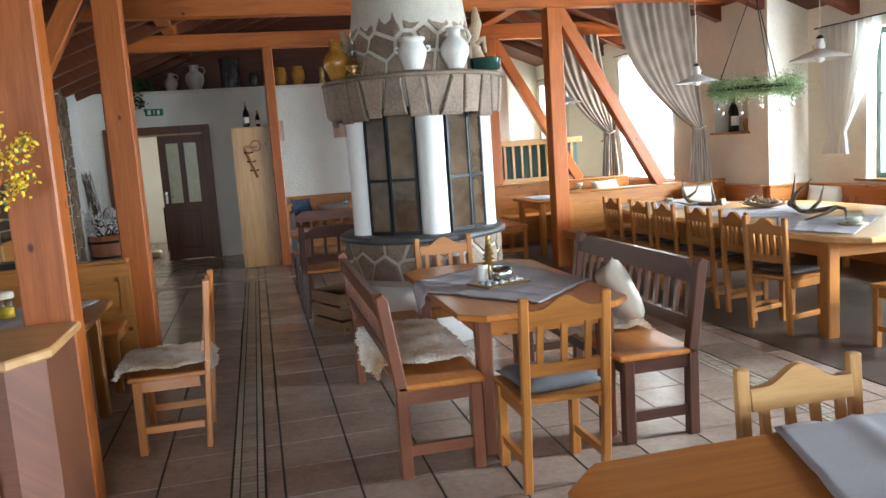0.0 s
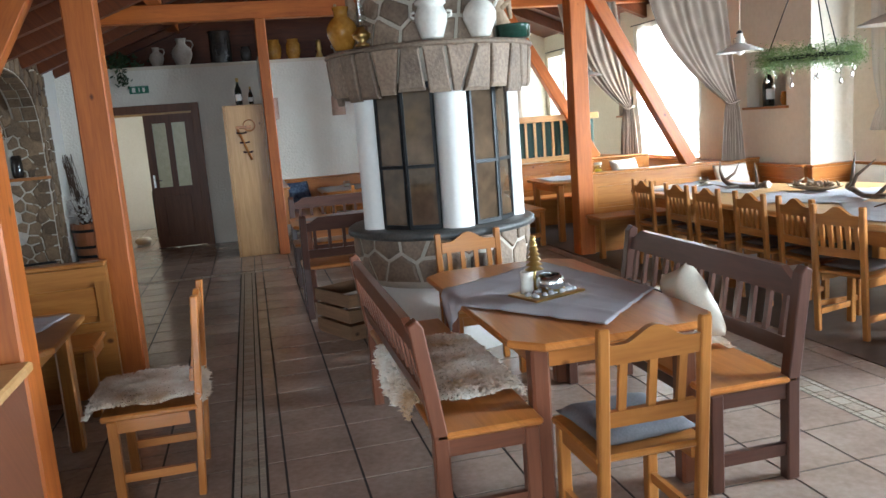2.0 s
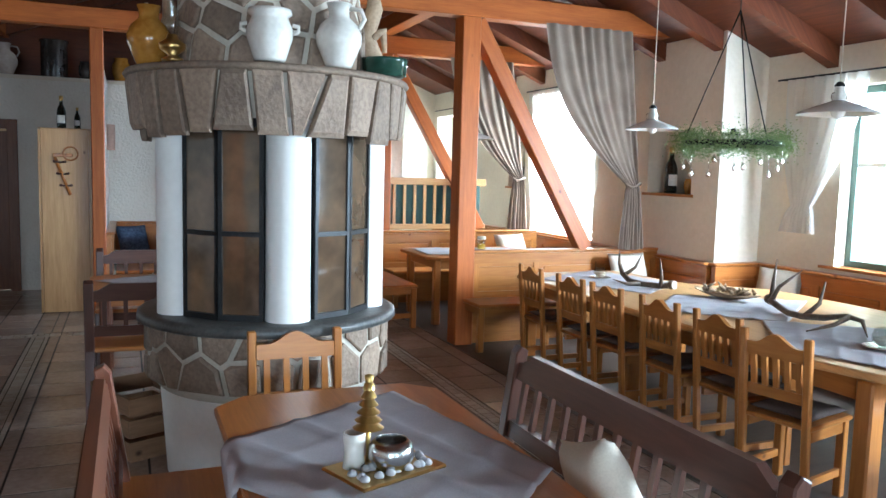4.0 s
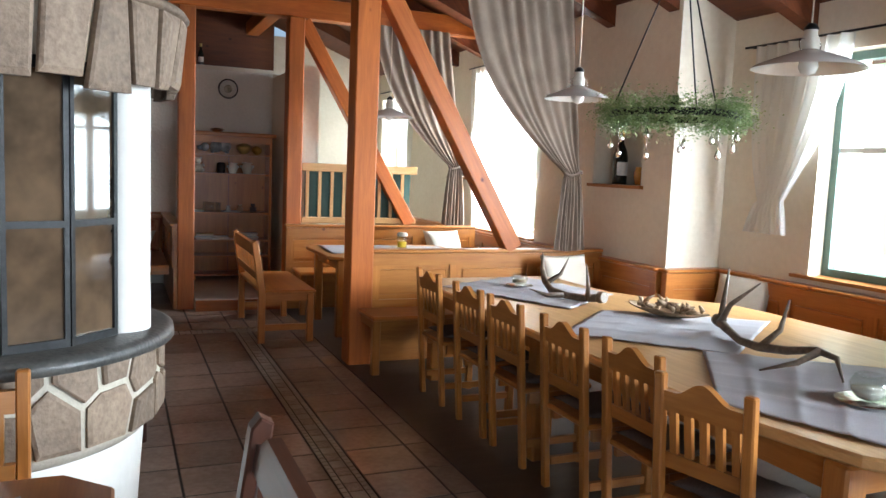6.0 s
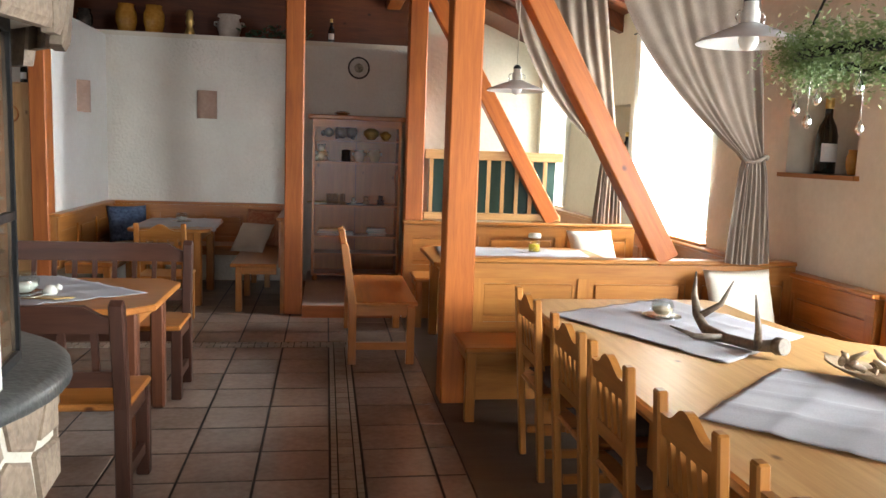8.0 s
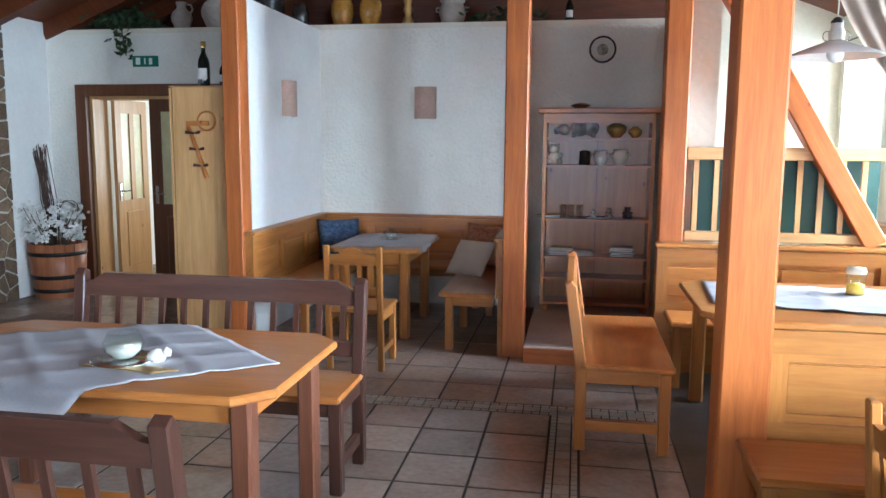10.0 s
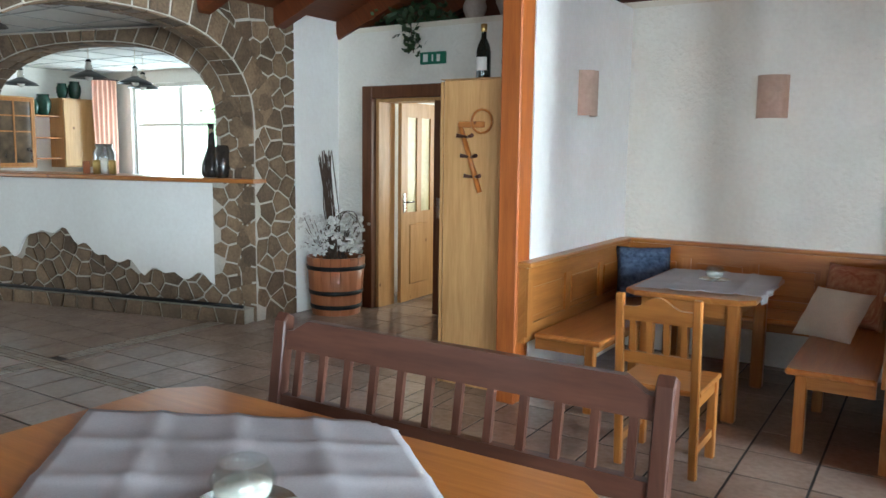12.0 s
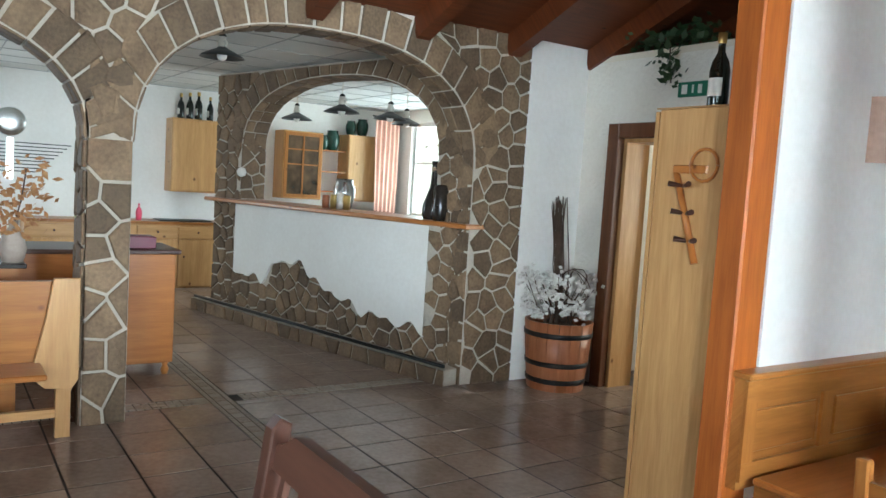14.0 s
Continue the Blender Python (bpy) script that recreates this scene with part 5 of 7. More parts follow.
def curtain(name, label, mat, top, bottom, tie, folds, z_top, z_tie, z_bot, at_x, amp=0.035, spread_bot=None):
    """A pleated curtain that hangs from top=(y0, y1) and is gathered at tie=(y0, y1); it spans y and z."""
    bm = bmesh.new()
    nu, nv = folds * 8, 40
    g = []
    for j in range(nv + 1):
        z = z_top + (z_bot - z_top) * j / nv
        if z >= z_tie:
            k = (z_top - z) / (z_top - z_tie)
            e0, e1 = k ** 1.6, k ** 3.0
        else:
            e0 = e1 = 1
        row = []
        for i in range(nu + 1):
            u = i / nu
            a = top[0] + (tie[0] - top[0]) * (e0 if abs(tie[0] - top[0]) > abs(tie[1] - top[1]) else e1)
            c = top[1] + (tie[1] - top[1]) * (e0 if abs(tie[1] - top[1]) > abs(tie[0] - top[0]) else e1)
            if z < z_tie and bottom:
                s = ((z_tie - z) / (z_tie - z_bot)) ** 0.6
                a, c = tie[0] + (bottom[0] - tie[0]) * s, tie[1] + (bottom[1] - tie[1]) * s
            y = a + (c - a) * u
            # cloth sags in a curve between the rail and the tie
            k2 = max(0.0, min(1.0, (z_top - z) / (z_top - z_tie)))
            x = at_x + amp * (1 - 0.45 * k2) * math.sin(u * folds * math.tau + 1.2 * math.sin(3 * u + z)) + 0.012 * noise.noise(Vector((u * 7, z * 2, at_x)))
            row.append(bm.verts.new((x, y, z)))
        g.append(row)
    for j in range(nv):
        for i in range(nu):
            f = bm.faces.new((g[j][i], g[j][i + 1], g[j + 1][i + 1], g[j + 1][i]))
            f.smooth = True
    return tagged(part(name, bm, mat), label, "curtain")



def tied_curtain(name, label, mat, x0, x1, z_top, tie_x, z_tie, bot, z_bot, y, folds, amp=0.03, ease=(2.6, 1.2)):
    """A curtain hung along x from x0 to x1, swept over to a tie at tie_x and falling from there."""
    bm = bmesh.new()
    nu, nv = folds * 8, 44
    g = []
    for j in range(nv + 1):
        z = z_top + (z_bot - z_top) * j / nv
        row = []
        for i in range(nu + 1):
            u = i / nu
            if z >= z_tie:
                k = (z_top - z) / (z_top - z_tie)
                a = x0 + (tie_x - 0.07 - x0) * (0.25 * k + 0.75 * k ** ease[0])
                c = x1 + (tie_x + 0.07 - x1) * k ** ease[1]
                squeeze = 1 - 0.5 * k
            else:
                s = ((z_tie - z) / (z_tie - z_bot)) ** 0.5
                a, c = tie_x - 0.07 + (bot[0] - tie_x + 0.07) * s, tie_x + 0.07 + (bot[1] - tie_x - 0.07) * s
                squeeze = 0.5 + 0.3 * s
            x = a + (c - a) * u
            w = amp * squeeze * (0.75 + 0.6 * noise.noise(Vector((u * 6, z * 0.8, y + 3)))) * math.sin(u * folds * math.tau + 3.2 * noise.noise(Vector((u * 3.1, z * 0.6, y))) + 0.5 * math.sin(4 * u + z)) + 0.02 * noise.noise(Vector((u * 9, z * 1.8, y)))
            row.append(bm.verts.new((x, y + w, z - 0.05 * u * (1 - u) * (1 if z < z_top else 0))))
        g.append(row)
    for j in range(nv):
        for i in range(nu):
            f = bm.faces.new((g[j][i], g[j][i + 1], g[j + 1][i + 1], g[j + 1][i]))
            f.smooth = True
    root = thing(name, label, "curtain")
    part("cloth", bm, mat, root)
    tb_ = bmesh.new()
    tube(tb_, [(tie_x + 0.09 * math.cos(k * math.tau / 14), y + 0.05 * math.sin(k * math.tau / 14), z_tie + 0.02 * math.cos(k)) for k in range(15)], 0.012, 6)
    part("tie_band", tb_, mat, root)
    return root


tied_curtain("curtain", "taupe curtain swept aside and tied, hung from the beam", curtain_cloth, 4.42, 5.42, 3.16, 5.52, 1.6, (5.38, 5.68), 0.93, 8.93, 8, 0.028)
tied_curtain("curtain", "taupe curtain swept aside and tied near the far window", curtain_cloth, 4.5, 5.42, 3.16, 5.55, 1.62, (5.4, 5.7), 0.94, 11.55, 7, 0.028)
curtain("sheer_curtain", "white sheer curtain over the tall window", sheer, (10.25, 12.1), (10.5, 11.9), (10.3, 12.0), 14, 2.85, 1.5, 0.9, 5.97, 0.02)
curtain("sheer_curtain", "white sheer curtain knotted beside the near window", sheer, (7.0, 7.85), (7.45, 7.85), (7.5, 7.72), 8, 2.64, 1.45, 1.2, 6.47, 0.035)
curtain("sheer_curtain", "white sheer curtain at the far window", sheer, (14.2, 14.9), (14.3, 14.8), (14.25, 14.7), 7, 2.8, 1.4, 0.9, 5.97, 0.02)
for ya, yb, z, x in ((10.15, 12.2, 2.86, 5.975), (5.6, 8.0, 2.65, 6.48), (14.1, 15.8, 2.81, 5.975)):
    t_ = bmesh.new()
    tube(t_, [(x, ya, z), (x, yb, z)], 0.009, 8)
    for y in (ya + 0.05, yb - 0.05):
        tube(t_, [(x, y, z), (x + 0.09, y, z)], 0.006, 6)
    solid("curtain_rod", t_, black_iron, "thin dark curtain rod above the window", "rod")

# ---- table dressing ----
amber_glaze = mottled("amber_glaze", (0.30, 0.12, 0.015), (0.50, 0.24, 0.04), 5, 30, 0.15, 0.03)
white_glaze = mottled("white_glaze", (0.62, 0.58, 0.50), (0.78, 0.74, 0.66), 6, 40, 0.2, 0.05)
dark_glaze = mottled("dark_glaze", (0.012, 0.010, 0.009), (0.04, 0.03, 0.024), 6, 30, 0.2, 0.03)
green_glaze = mottled("green_glaze", (0.008, 0.03, 0.02), (0.02, 0.06, 0.04), 6, 30, 0.15, 0.03)
clay = mottled("grey_clay", (0.34, 0.27, 0.22), (0.48, 0.40, 0.33), 6, 30, 0.6, 0.1)
bottle_glass = mottled("bottle_glass", (0.006, 0.008, 0.006), (0.014, 0.018, 0.012), 6, 30, 0.08, 0.0)
antler_mat = mottled("antler", (0.06, 0.038, 0.024), (0.22, 0.16, 0.11), 9, 50, 0.5, 0.6, bumpdist=0.006)
gold = plain("gold_leaf", (0.62, 0.42, 0.14), 0.35, 0.9)
pebble = mottled("pebble", (0.28, 0.27, 0.27), (0.55, 0.53, 0.52), 20, 60, 0.6, 0.2)
driftwood = mottled("driftwood", (0.26, 0.17, 0.10), (0.48, 0.35, 0.22), 12, 60, 0.7, 0.5)
paper = plain("paper", (0.75, 0.72, 0.66), 0.7)
sconce_mat = mottled("sconce_ceramic", (0.42, 0.27, 0.20), (0.55, 0.37, 0.28), 5, 30, 0.7, 0.1)
dry_flower = mottled("dry_flower", (0.55, 0.50, 0.44), (0.80, 0.77, 0.72), 20, 60, 0.9, 0.0)
twig = mottled("twig", (0.07, 0.04, 0.028), (0.14, 0.09, 0.06), 12, 60, 0.9, 0.2)
ivy = mottled("ivy_leaf", (0.012, 0.03, 0.010), (0.05, 0.09, 0.03), 20, 60, 0.5, 0.0)
yellow_flower = mottled("yellow_flower", (0.62, 0.38, 0.01), (0.85, 0.62, 0.03), 20, 60, 0.7, 0.0)
red_wood = wood("cherry_wood", (0.30, 0.10, 0.04), (0.42, 0.16, 0.07), 0.35, knots=False)
paint_red = mottled("painting_red", (0.35, 0.04, 0.02), (0.75, 0.35, 0.08), 12, 30, 0.7, 0.1)
peach = mottled("peach_cloth", (0.62, 0.36, 0.27), (0.75, 0.48, 0.38), 4, 60, 0.9, 0.1)


def turned(name, profile, mat, at, label, category, seg=28, turn=0, handle=None, group=""):
    """A turned vessel; handle is a list of loops, each through (radius, height) pairs at an angle."""
    r = thing(name, label, category, at, turn, group)
    part("body", lathe(bmesh.new(), profile, seg), mat, r)
    for ang, pts in handle or ():
        hb = bmesh.new()
        a = radians(ang)
        tube(hb, [(q * math.cos(a), q * math.sin(a), z) for q, z in pts], 0.011, 8)
        part("handle", hb, mat, r)
    return r


def jug(s, mat, at, label, turn=0):
    """A bellied jug with a narrow neck and one handle; s is its height."""
    p = [(0, 0), (0.2, 0), (0.22, 0.03), (0.36, 0.36), (0.37, 0.5), (0.3, 0.66), (0.17, 0.78), (0.16, 0.86), (0.2, 1.0), (0.17, 0.99), (0.13, 0.86), (0, 0.8)]
    return turned("jug", [(a * s, z * s) for a, z in p], mat, at, label, "jug", 28, turn, [(0, [(0.17 * s, 0.92 * s), (0.36 * s, 0.9 * s), (0.42 * s, 0.75 * s), (0.33 * s, 0.6 * s)])])


def pot(s, mat, at, label, turn=0):
    p = [(0, 0), (0.3, 0), (0.32, 0.04), (0.45, 0.45), (0.46, 0.62), (0.38, 0.8), (0.36, 0.86), (0.44, 0.92), (0.43, 1.0), (0.38, 0.98), (0.33, 0.86), (0, 0.7)]
    h = [(0.44 * s, 0.72 * s), (0.56 * s, 0.7 * s), (0.56 * s, 0.6 * s), (0.45 * s, 0.56 * s)]
    return turned("pot", [(a * s, z * s) for a, z in p], mat, at, label, "pot", 28, turn, [(0, h), (180, h)])


def jar(s, mat, at, label, w=0.36):
    p = [(0, 0), (0.24, 0), (0.27, 0.04), (w, 0.4), (w, 0.7), (0.27, 0.88), (0.29, 1.0), (0.25, 0.99), (0.22, 0.88), (0, 0.8)]
    return turned("jar", [(a * s, z * s) for a, z in p], mat, at, label, "jar")


def bottle(s, at, label, mat=None):
    p = [(0, 0), (0.13, 0), (0.135, 0.02), (0.135, 0.5), (0.11, 0.62), (0.05, 0.75), (0.045, 0.98), (0.055, 0.98), (0.055, 1.0), (0, 1.0)]
    r = turned("bottle", [(a * s, z * s) for a, z in p], mat or bottle_glass, at, label, "bottle", 20)
    part("capsule", lathe(bmesh.new(), [(0.052 * s, 0.86 * s), (0.058 * s, 0.9 * s), (0.06 * s, 1.002 * s), (0, 1.004 * s)], 16), gold, r)
    part("wine_label", lathe(bmesh.new(), [(0.137 * s, 0.16 * s), (0.137 * s, 0.4 * s)], 20, None, -2.6, -0.6), paper, r)
    return r


def candle_glass(at, label, filling, s=1.0):
    """A bowl-shaped glass with a filling on a small dish."""
    r = thing("candle_glass", label, "candle holder", at)
    part("dish", lathe(bmesh.new(), [(0, 0), (0.07 * s, 0), (0.1 * s, 0.008), (0.098 * s, 0.012), (0, 0.006)], 24), brass if filling is pebble else steel, r)
    part("glass", lathe(bmesh.new(), [(0, 0.01), (0.03 * s, 0.01), (0.058 * s, 0.035 * s), (0.062 * s, 0.06 * s), (0.045 * s, 0.095 * s), (0.042 * s, 0.095 * s), (0.058 * s, 0.06 * s), (0.053 * s, 0.037 * s), (0.028 * s, 0.015), (0, 0.015)], 24), clear_glass, r)
    part("filling", lathe(bmesh.new(), [(0, 0.016), (0.03 * s, 0.018), (0.05 * s, 0.036 * s), (0.052 * s, 0.05 * s), (0, 0.055 * s)], 18), filling, r)
    return r


# centre piece of the middle table
tray = thing("centrepiece", "gold tray with glass, pebbles and golden pine ornament", "decoration", (1.33, 4.32, 0.775), 20)
part("tray", B(-0.16, -0.11, 0, 0.16, 0.11, 0.012, bev=0.005), brass, tray)
gl = part("glass_bowl", lathe(bmesh.new(), [(0, 0.012), (0.045, 0.012), (0.07, 0.05), (0.068, 0.085), (0.05, 0.105), (0.047, 0.103), (0.064, 0.083), (0.066, 0.05), (0.042, 0.018), (0, 0.018)], 24, pose(0.0, -0.03, 0)), steel, tray, "silvery glass bowl")
part("vase", lathe(bmesh.new(), [(0, 0.012), (0.035, 0.012), (0.03, 0.06), (0.035, 0.12), (0.03, 0.12), (0, 0.03)], 18, pose(-0.08, 0.05, 0)), white_glaze, tray)
cone = bmesh.new()
for k in range(7):
    lathe(cone, [(0.05 * (1 - k / 8), 0.12 + 0.024 * k), (0.015, 0.14 + 0.024 * k), (0, 0.145 + 0.024 * k)], 10, pose(-0.02, 0.06, 0))
tube(cone, [(-0.02, 0.06, 0.012), (-0.02, 0.06, 0.13)], 0.008, 6)
part("golden_pine", cone, gold, tray, "gilded tree ornament")
rnd = random.Random(5)
for _ in range(22):
    x, y = rnd.uniform(-0.13, 0.13), rnd.uniform(-0.09, 0.0)
    part("pebble", lathe(bmesh.new(), [(0, 0), (0.014, 0.004), (0.016, 0.012), (0.008, 0.02), (0, 0.022)], 7, pose(x, y, 0.012)), pebble, tray)

candle_glass((1.28, 8.5, 0.772), "round glass candle holder with white filling", white_glaze, 1.25)
sh = thing("seashell", "white shell beside the candle glass", "shell", (1.40, 8.53, 0.772))
part("shell", lathe(bmesh.new(), [(0, 0), (0.03, 0.0), (0.04, 0.02), (0.02, 0.045), (0, 0.05)], 9), white_glaze, sh)
part("curl", lathe(bmesh.new(), [(0, 0.02), (0.018, 0.02), (0.02, 0.04), (0, 0.055)], 7, pose(0.035, 0.01, 0)), white_glaze, sh)
sp = bmesh.new()
prism(sp, [(-0.17, -0.045), (0.15, -0.03), (0.22, 0.03), (0.12, 0.035), (-0.1, -0.01)], 0, 0.006)
solid("leaf_dish", sp, brass, "thin brass leaf-shaped dish", "dish", (1.33, 8.42, 0.775), -10)
candle_glass((4.54, 8.0, 0.772), "small glass with shells on the long table", driftwood, 1.0)
candle_glass((4.5, 5.12, 0.772), "round glass candle holder on a dish", white_glaze, 1.2)
candle_glass((1.36, 12.5, 0.772), "small glass candle holder on the corner table", white_glaze, 1.0)
for at, lab in (((4.55, 10.55, 0.772), "glass jar with yellow filling and pale lid"), ((-1.5, 4.95, 0.772), "glass jar of sweets with cloth lid")):
    r = thing("sweet_jar", lab, "jar", at)
    part("glass", lathe(bmesh.new(), [(0, 0), (0.05, 0), (0.052, 0.01), (0.052, 0.11), (0.045, 0.125), (0, 0.125)], 20), clear_glass, r)
    part("filling", lathe(bmesh.new(), [(0, 0.006), (0.046, 0.006), (0.046, 0.06), (0, 0.07)], 16), yellow_flower, r)
    part("lid", lathe(bmesh.new(), [(0.05, 0.12), (0.055, 0.128), (0.05, 0.155), (0, 0.16)], 16), linen, r)


def antler(at, turn, s, label, flip=1):
    """A shed antler lying on the table: a curved beam with three tines."""
    r = bmesh.new()
    main = [(-0.3, 0, 0.05), (-0.2, 0.03, 0.03), (-0.05, 0.05, 0.03), (0.1, 0.03, 0.04), (0.22, -0.03, 0.08), (0.30, -0.08, 0.16), (0.32, -0.1, 0.27)]
    tube(r, [(x * s, y * s * flip, z * s) for x, y, z in main], [0.03 * s, 0.024 * s, 0.024 * s, 0.024 * s, 0.022 * s, 0.016 * s, 0.004 * s], 10)
    for t in ([(-0.22, 0.03, 0.03), (-0.28, 0.1, 0.12), (-0.27, 0.12, 0.27)], [(0.2, -0.02, 0.07), (0.14, -0.1, 0.14), (0.1, -0.13, 0.26)], [(-0.05, 0.05, 0.03), (0.02, 0.16, 0.03), (0.12, 0.22, 0.06)]):
        tube(r, [(x * s, y * s * flip, z * s) for x, y, z in t], [0.02 * s, 0.014 * s, 0.003 * s], 8)
    tube(r, [(-0.335 * s, 0, 0.055 * s), (-0.295 * s, 0, 0.05 * s)], [0.036 * s, 0.04 * s], 12)
    bmesh.ops.translate(r, verts=r.verts, vec=(0, 0, -min(v.co.z for v in r.verts)))
    return solid("antler", r, antler_mat, label, "antler", at, turn)


antler((4.63, 7.52, 0.772), 106, 1.0, "curved brown antler lying on the table runner")
big = bmesh.new()
tube(big, [(0, 0, 0.07), (0.12, -0.02, 0.05), (0.3, -0.05, 0.03), (0.5, -0.07, 0.045), (0.68, -0.04, 0.07), (0.84, 0.0, 0.11), (0.95, 0.02, 0.1), (1.03, 0.0, 0.02)], [0.026, 0.022, 0.02, 0.022, 0.02, 0.017, 0.013, 0.004], 10)
for tine in ([(0.01, 0, 0.08), (-0.04, 0.04, 0.2), (-0.03, 0.05, 0.36)], [(0.03, -0.01, 0.07), (0.1, 0.0, 0.18), (0.2, 0.1, 0.31)], [(0.52, -0.07, 0.05), (0.56, 0.0, 0.14), (0.55, 0.04, 0.28)], [(0.86, 0.0, 0.11), (0.86, -0.1, 0.06), (0.8, -0.24, 0.01)]):
    tube(big, tine, [0.019, 0.014, 0.004], 8)
tube(big, [(-0.03, 0, 0.075), (0.01, 0, 0.07)], [0.034, 0.036], 12)
bmesh.ops.translate(big, verts=big.verts, vec=(0, 0, -min(v.co.z for v in big.verts)))
solid("antler", big, antler_mat, "large dark antler with upright tines on the runner", "antler", (4.87, 6.33, 0.772), -104)
bowl = thing("driftwood_bowl", "boat-shaped bowl filled with driftwood pieces", "bowl", (4.89, 6.79, 0.772), -73)
bb_ = bmesh.new()
n = 16
for i in range(n):
    for j in range(6):
        def bp(i, j):
            u, v = -1 + 2 * i / n, -1 + 2 * j / 6
            return (u * 0.28, v * 0.11 * (1 - u * u) ** 0.6, 0.004 + 0.055 * (v * v * (1 - abs(u)) + u * u))
        f = bb_.faces.new([bb_.verts.new(bp(*q)) for q in ((i, j), (i + 1, j), (i + 1, j + 1), (i, j + 1))])
        f.smooth = True
bmesh.ops.remove_doubles(bb_, verts=bb_.verts, dist=0.0008)
bo = part("bowl", bb_, driftwood, bowl)
md = bo.modifiers.new("thick", "SOLIDIFY")
md.thickness, md.offset = 0.006, -1
rnd = random.Random(8)
for _ in range(26):
    x, y = rnd.gauss(0, 0.09), rnd.gauss(0, 0.035)
    p = [Vector((x, y, 0.03 + rnd.uniform(0, 0.03)))]
    for _k in range(3):
        p.append(p[-1] + Vector((rnd.uniform(-0.03, 0.03), rnd.uniform(-0.03, 0.03), rnd.uniform(0.0, 0.025))))
    d_ = bmesh.new()
    tube(d_, p, [0.012, 0.016, 0.012, 0.005], 6)
    part("driftwood_piece", d_, driftwood, bowl)
cushion("beige cushion against the partition", linen, (5.45, 8.82, 0.68), (0.5, 0.45, 0.13), (72, 0, 8))
cushion("white embroidered cushion under the window", linen, (6.4, 7.75, 0.68), (0.45, 0.35, 0.12), (70, 0, -70))
cushion("crumpled beige cushion in the booth corner", linen, (5.3, 11.2, 0.7), (0.5, 0.42, 0.15), (65, 0, 15))

# ---- on the stove mantle ----
MF, MR = Vector((0.225, 0.974)), Vector((0.974, -0.225))


def on_mantle(r, f):
    p = Vector((SX, SY)) + MR * r + MF * f
    return (p.x, p.y, 2.192)


pot(0.24, white_glaze, on_mantle(0.03, -0.61), "white glazed two-handled pot on the mantle", -10)
jug(0.31, white_glaze, on_mantle(0.36, -0.5), "tall white glazed jug on the mantle", -30)
jug(0.30, amber_glaze, on_mantle(-0.60, -0.22), "amber glazed jug on the mantle", 100)
turned("dish", [(0, 0), (0.1, 0), (0.12, 0.01), (0.125, 0.085), (0.13, 0.1), (0.115, 0.1), (0.11, 0.02), (0, 0.015)], green_glaze, on_mantle(0.62, -0.14), "dark green glazed round dish", "dish")
ol = thing("oil_lamp", "old brass oil lamp with glass chimney", "lamp", on_mantle(-0.45, -0.42))
part("font", lathe(bmesh.new(), [(0, 0), (0.05, 0), (0.052, 0.012), (0.02, 0.03), (0.06, 0.06), (0.065, 0.085), (0.03, 0.11), (0.025, 0.13), (0, 0.13)], 20), brass, ol)
part("lamp_chimney", lathe(bmesh.new(), [(0.024, 0.13), (0.042, 0.18), (0.03, 0.24), (0.02, 0.34)], 16), clear_glass, ol)
cv = bmesh.new()
tube(cv, [(0, 0, 0), (0.02, 0, 0.12), (-0.02, 0.02, 0.26), (0.03, 0, 0.42), (0.01, -0.03, 0.55)], [0.06, 0.075, 0.06, 0.05, 0.02], 9)
tube(cv, [(0.0, 0, 0.25), (0.09, 0.02, 0.3), (0.1, 0.02, 0.18)], [0.04, 0.03, 0.015], 8)
solid("wood_carving", cv, driftwood, "tall rough wood carving on the mantle", "carving", on_mantle(0.55, 0.12))
cv = bmesh.new()
tube(cv, [(0, 0, 0), (0.0, 0, 0.15), (0.03, 0.02, 0.3), (0.0, 0, 0.42)], [0.05, 0.06, 0.05, 0.02], 9)
tube(cv, [(0.0, 0, 0.2), (-0.08, 0.02, 0.28), (-0.1, 0.02, 0.36)], [0.03, 0.025, 0.01], 8)
solid("wood_carving", cv, driftwood, "small rough wood carving on the mantle", "carving", on_mantle(-0.56, 0.02))

# ---- on the back ledge ----
LZ = H + 0.05
jug(0.3, clay, (-1.22, 13.75, LZ), "small pale clay jug on the ledge", 0)
jug(0.42, clay, (-0.84, 13.78, LZ), "large pale clay jug on the ledge", 0)
cr = turned("crock", [(0, 0), (0.16, 0), (0.165, 0.02), (0.165, 0.46), (0.18, 0.48), (0.18, 0.5), (0.15, 0.5), (0.15, 0.1), (0, 0.1)], dark_glaze, (-0.26, 13.8, LZ), "dark brown stoneware crock on the ledge", "crock")
jar(0.32, amber_glaze, (0.56, 13.72, LZ), "amber glazed jar standing on the ledge")
jar(0.32, amber_glaze, (0.86, 13.72, LZ), "amber glazed jar standing on the ledge")
jar(0.24, dark_glaze, (0.12, 13.7, LZ), "small dark jar on the ledge")
fg = turned("figurine", [(0, 0), (0.06, 0), (0.05, 0.06), (0.03, 0.1), (0.05, 0.15), (0.035, 0.2), (0.045, 0.24), (0.03, 0.28), (0, 0.29)], gold, (1.26, 13.66, LZ), "small golden carved figure on the ledge", "figurine")
pot(0.3, clay, (1.66, 13.95, LZ), "brown clay pot on the ledge", 0)
bottle(0.28, (2.85, 13.66, LZ), "small dark bottle on the ledge")


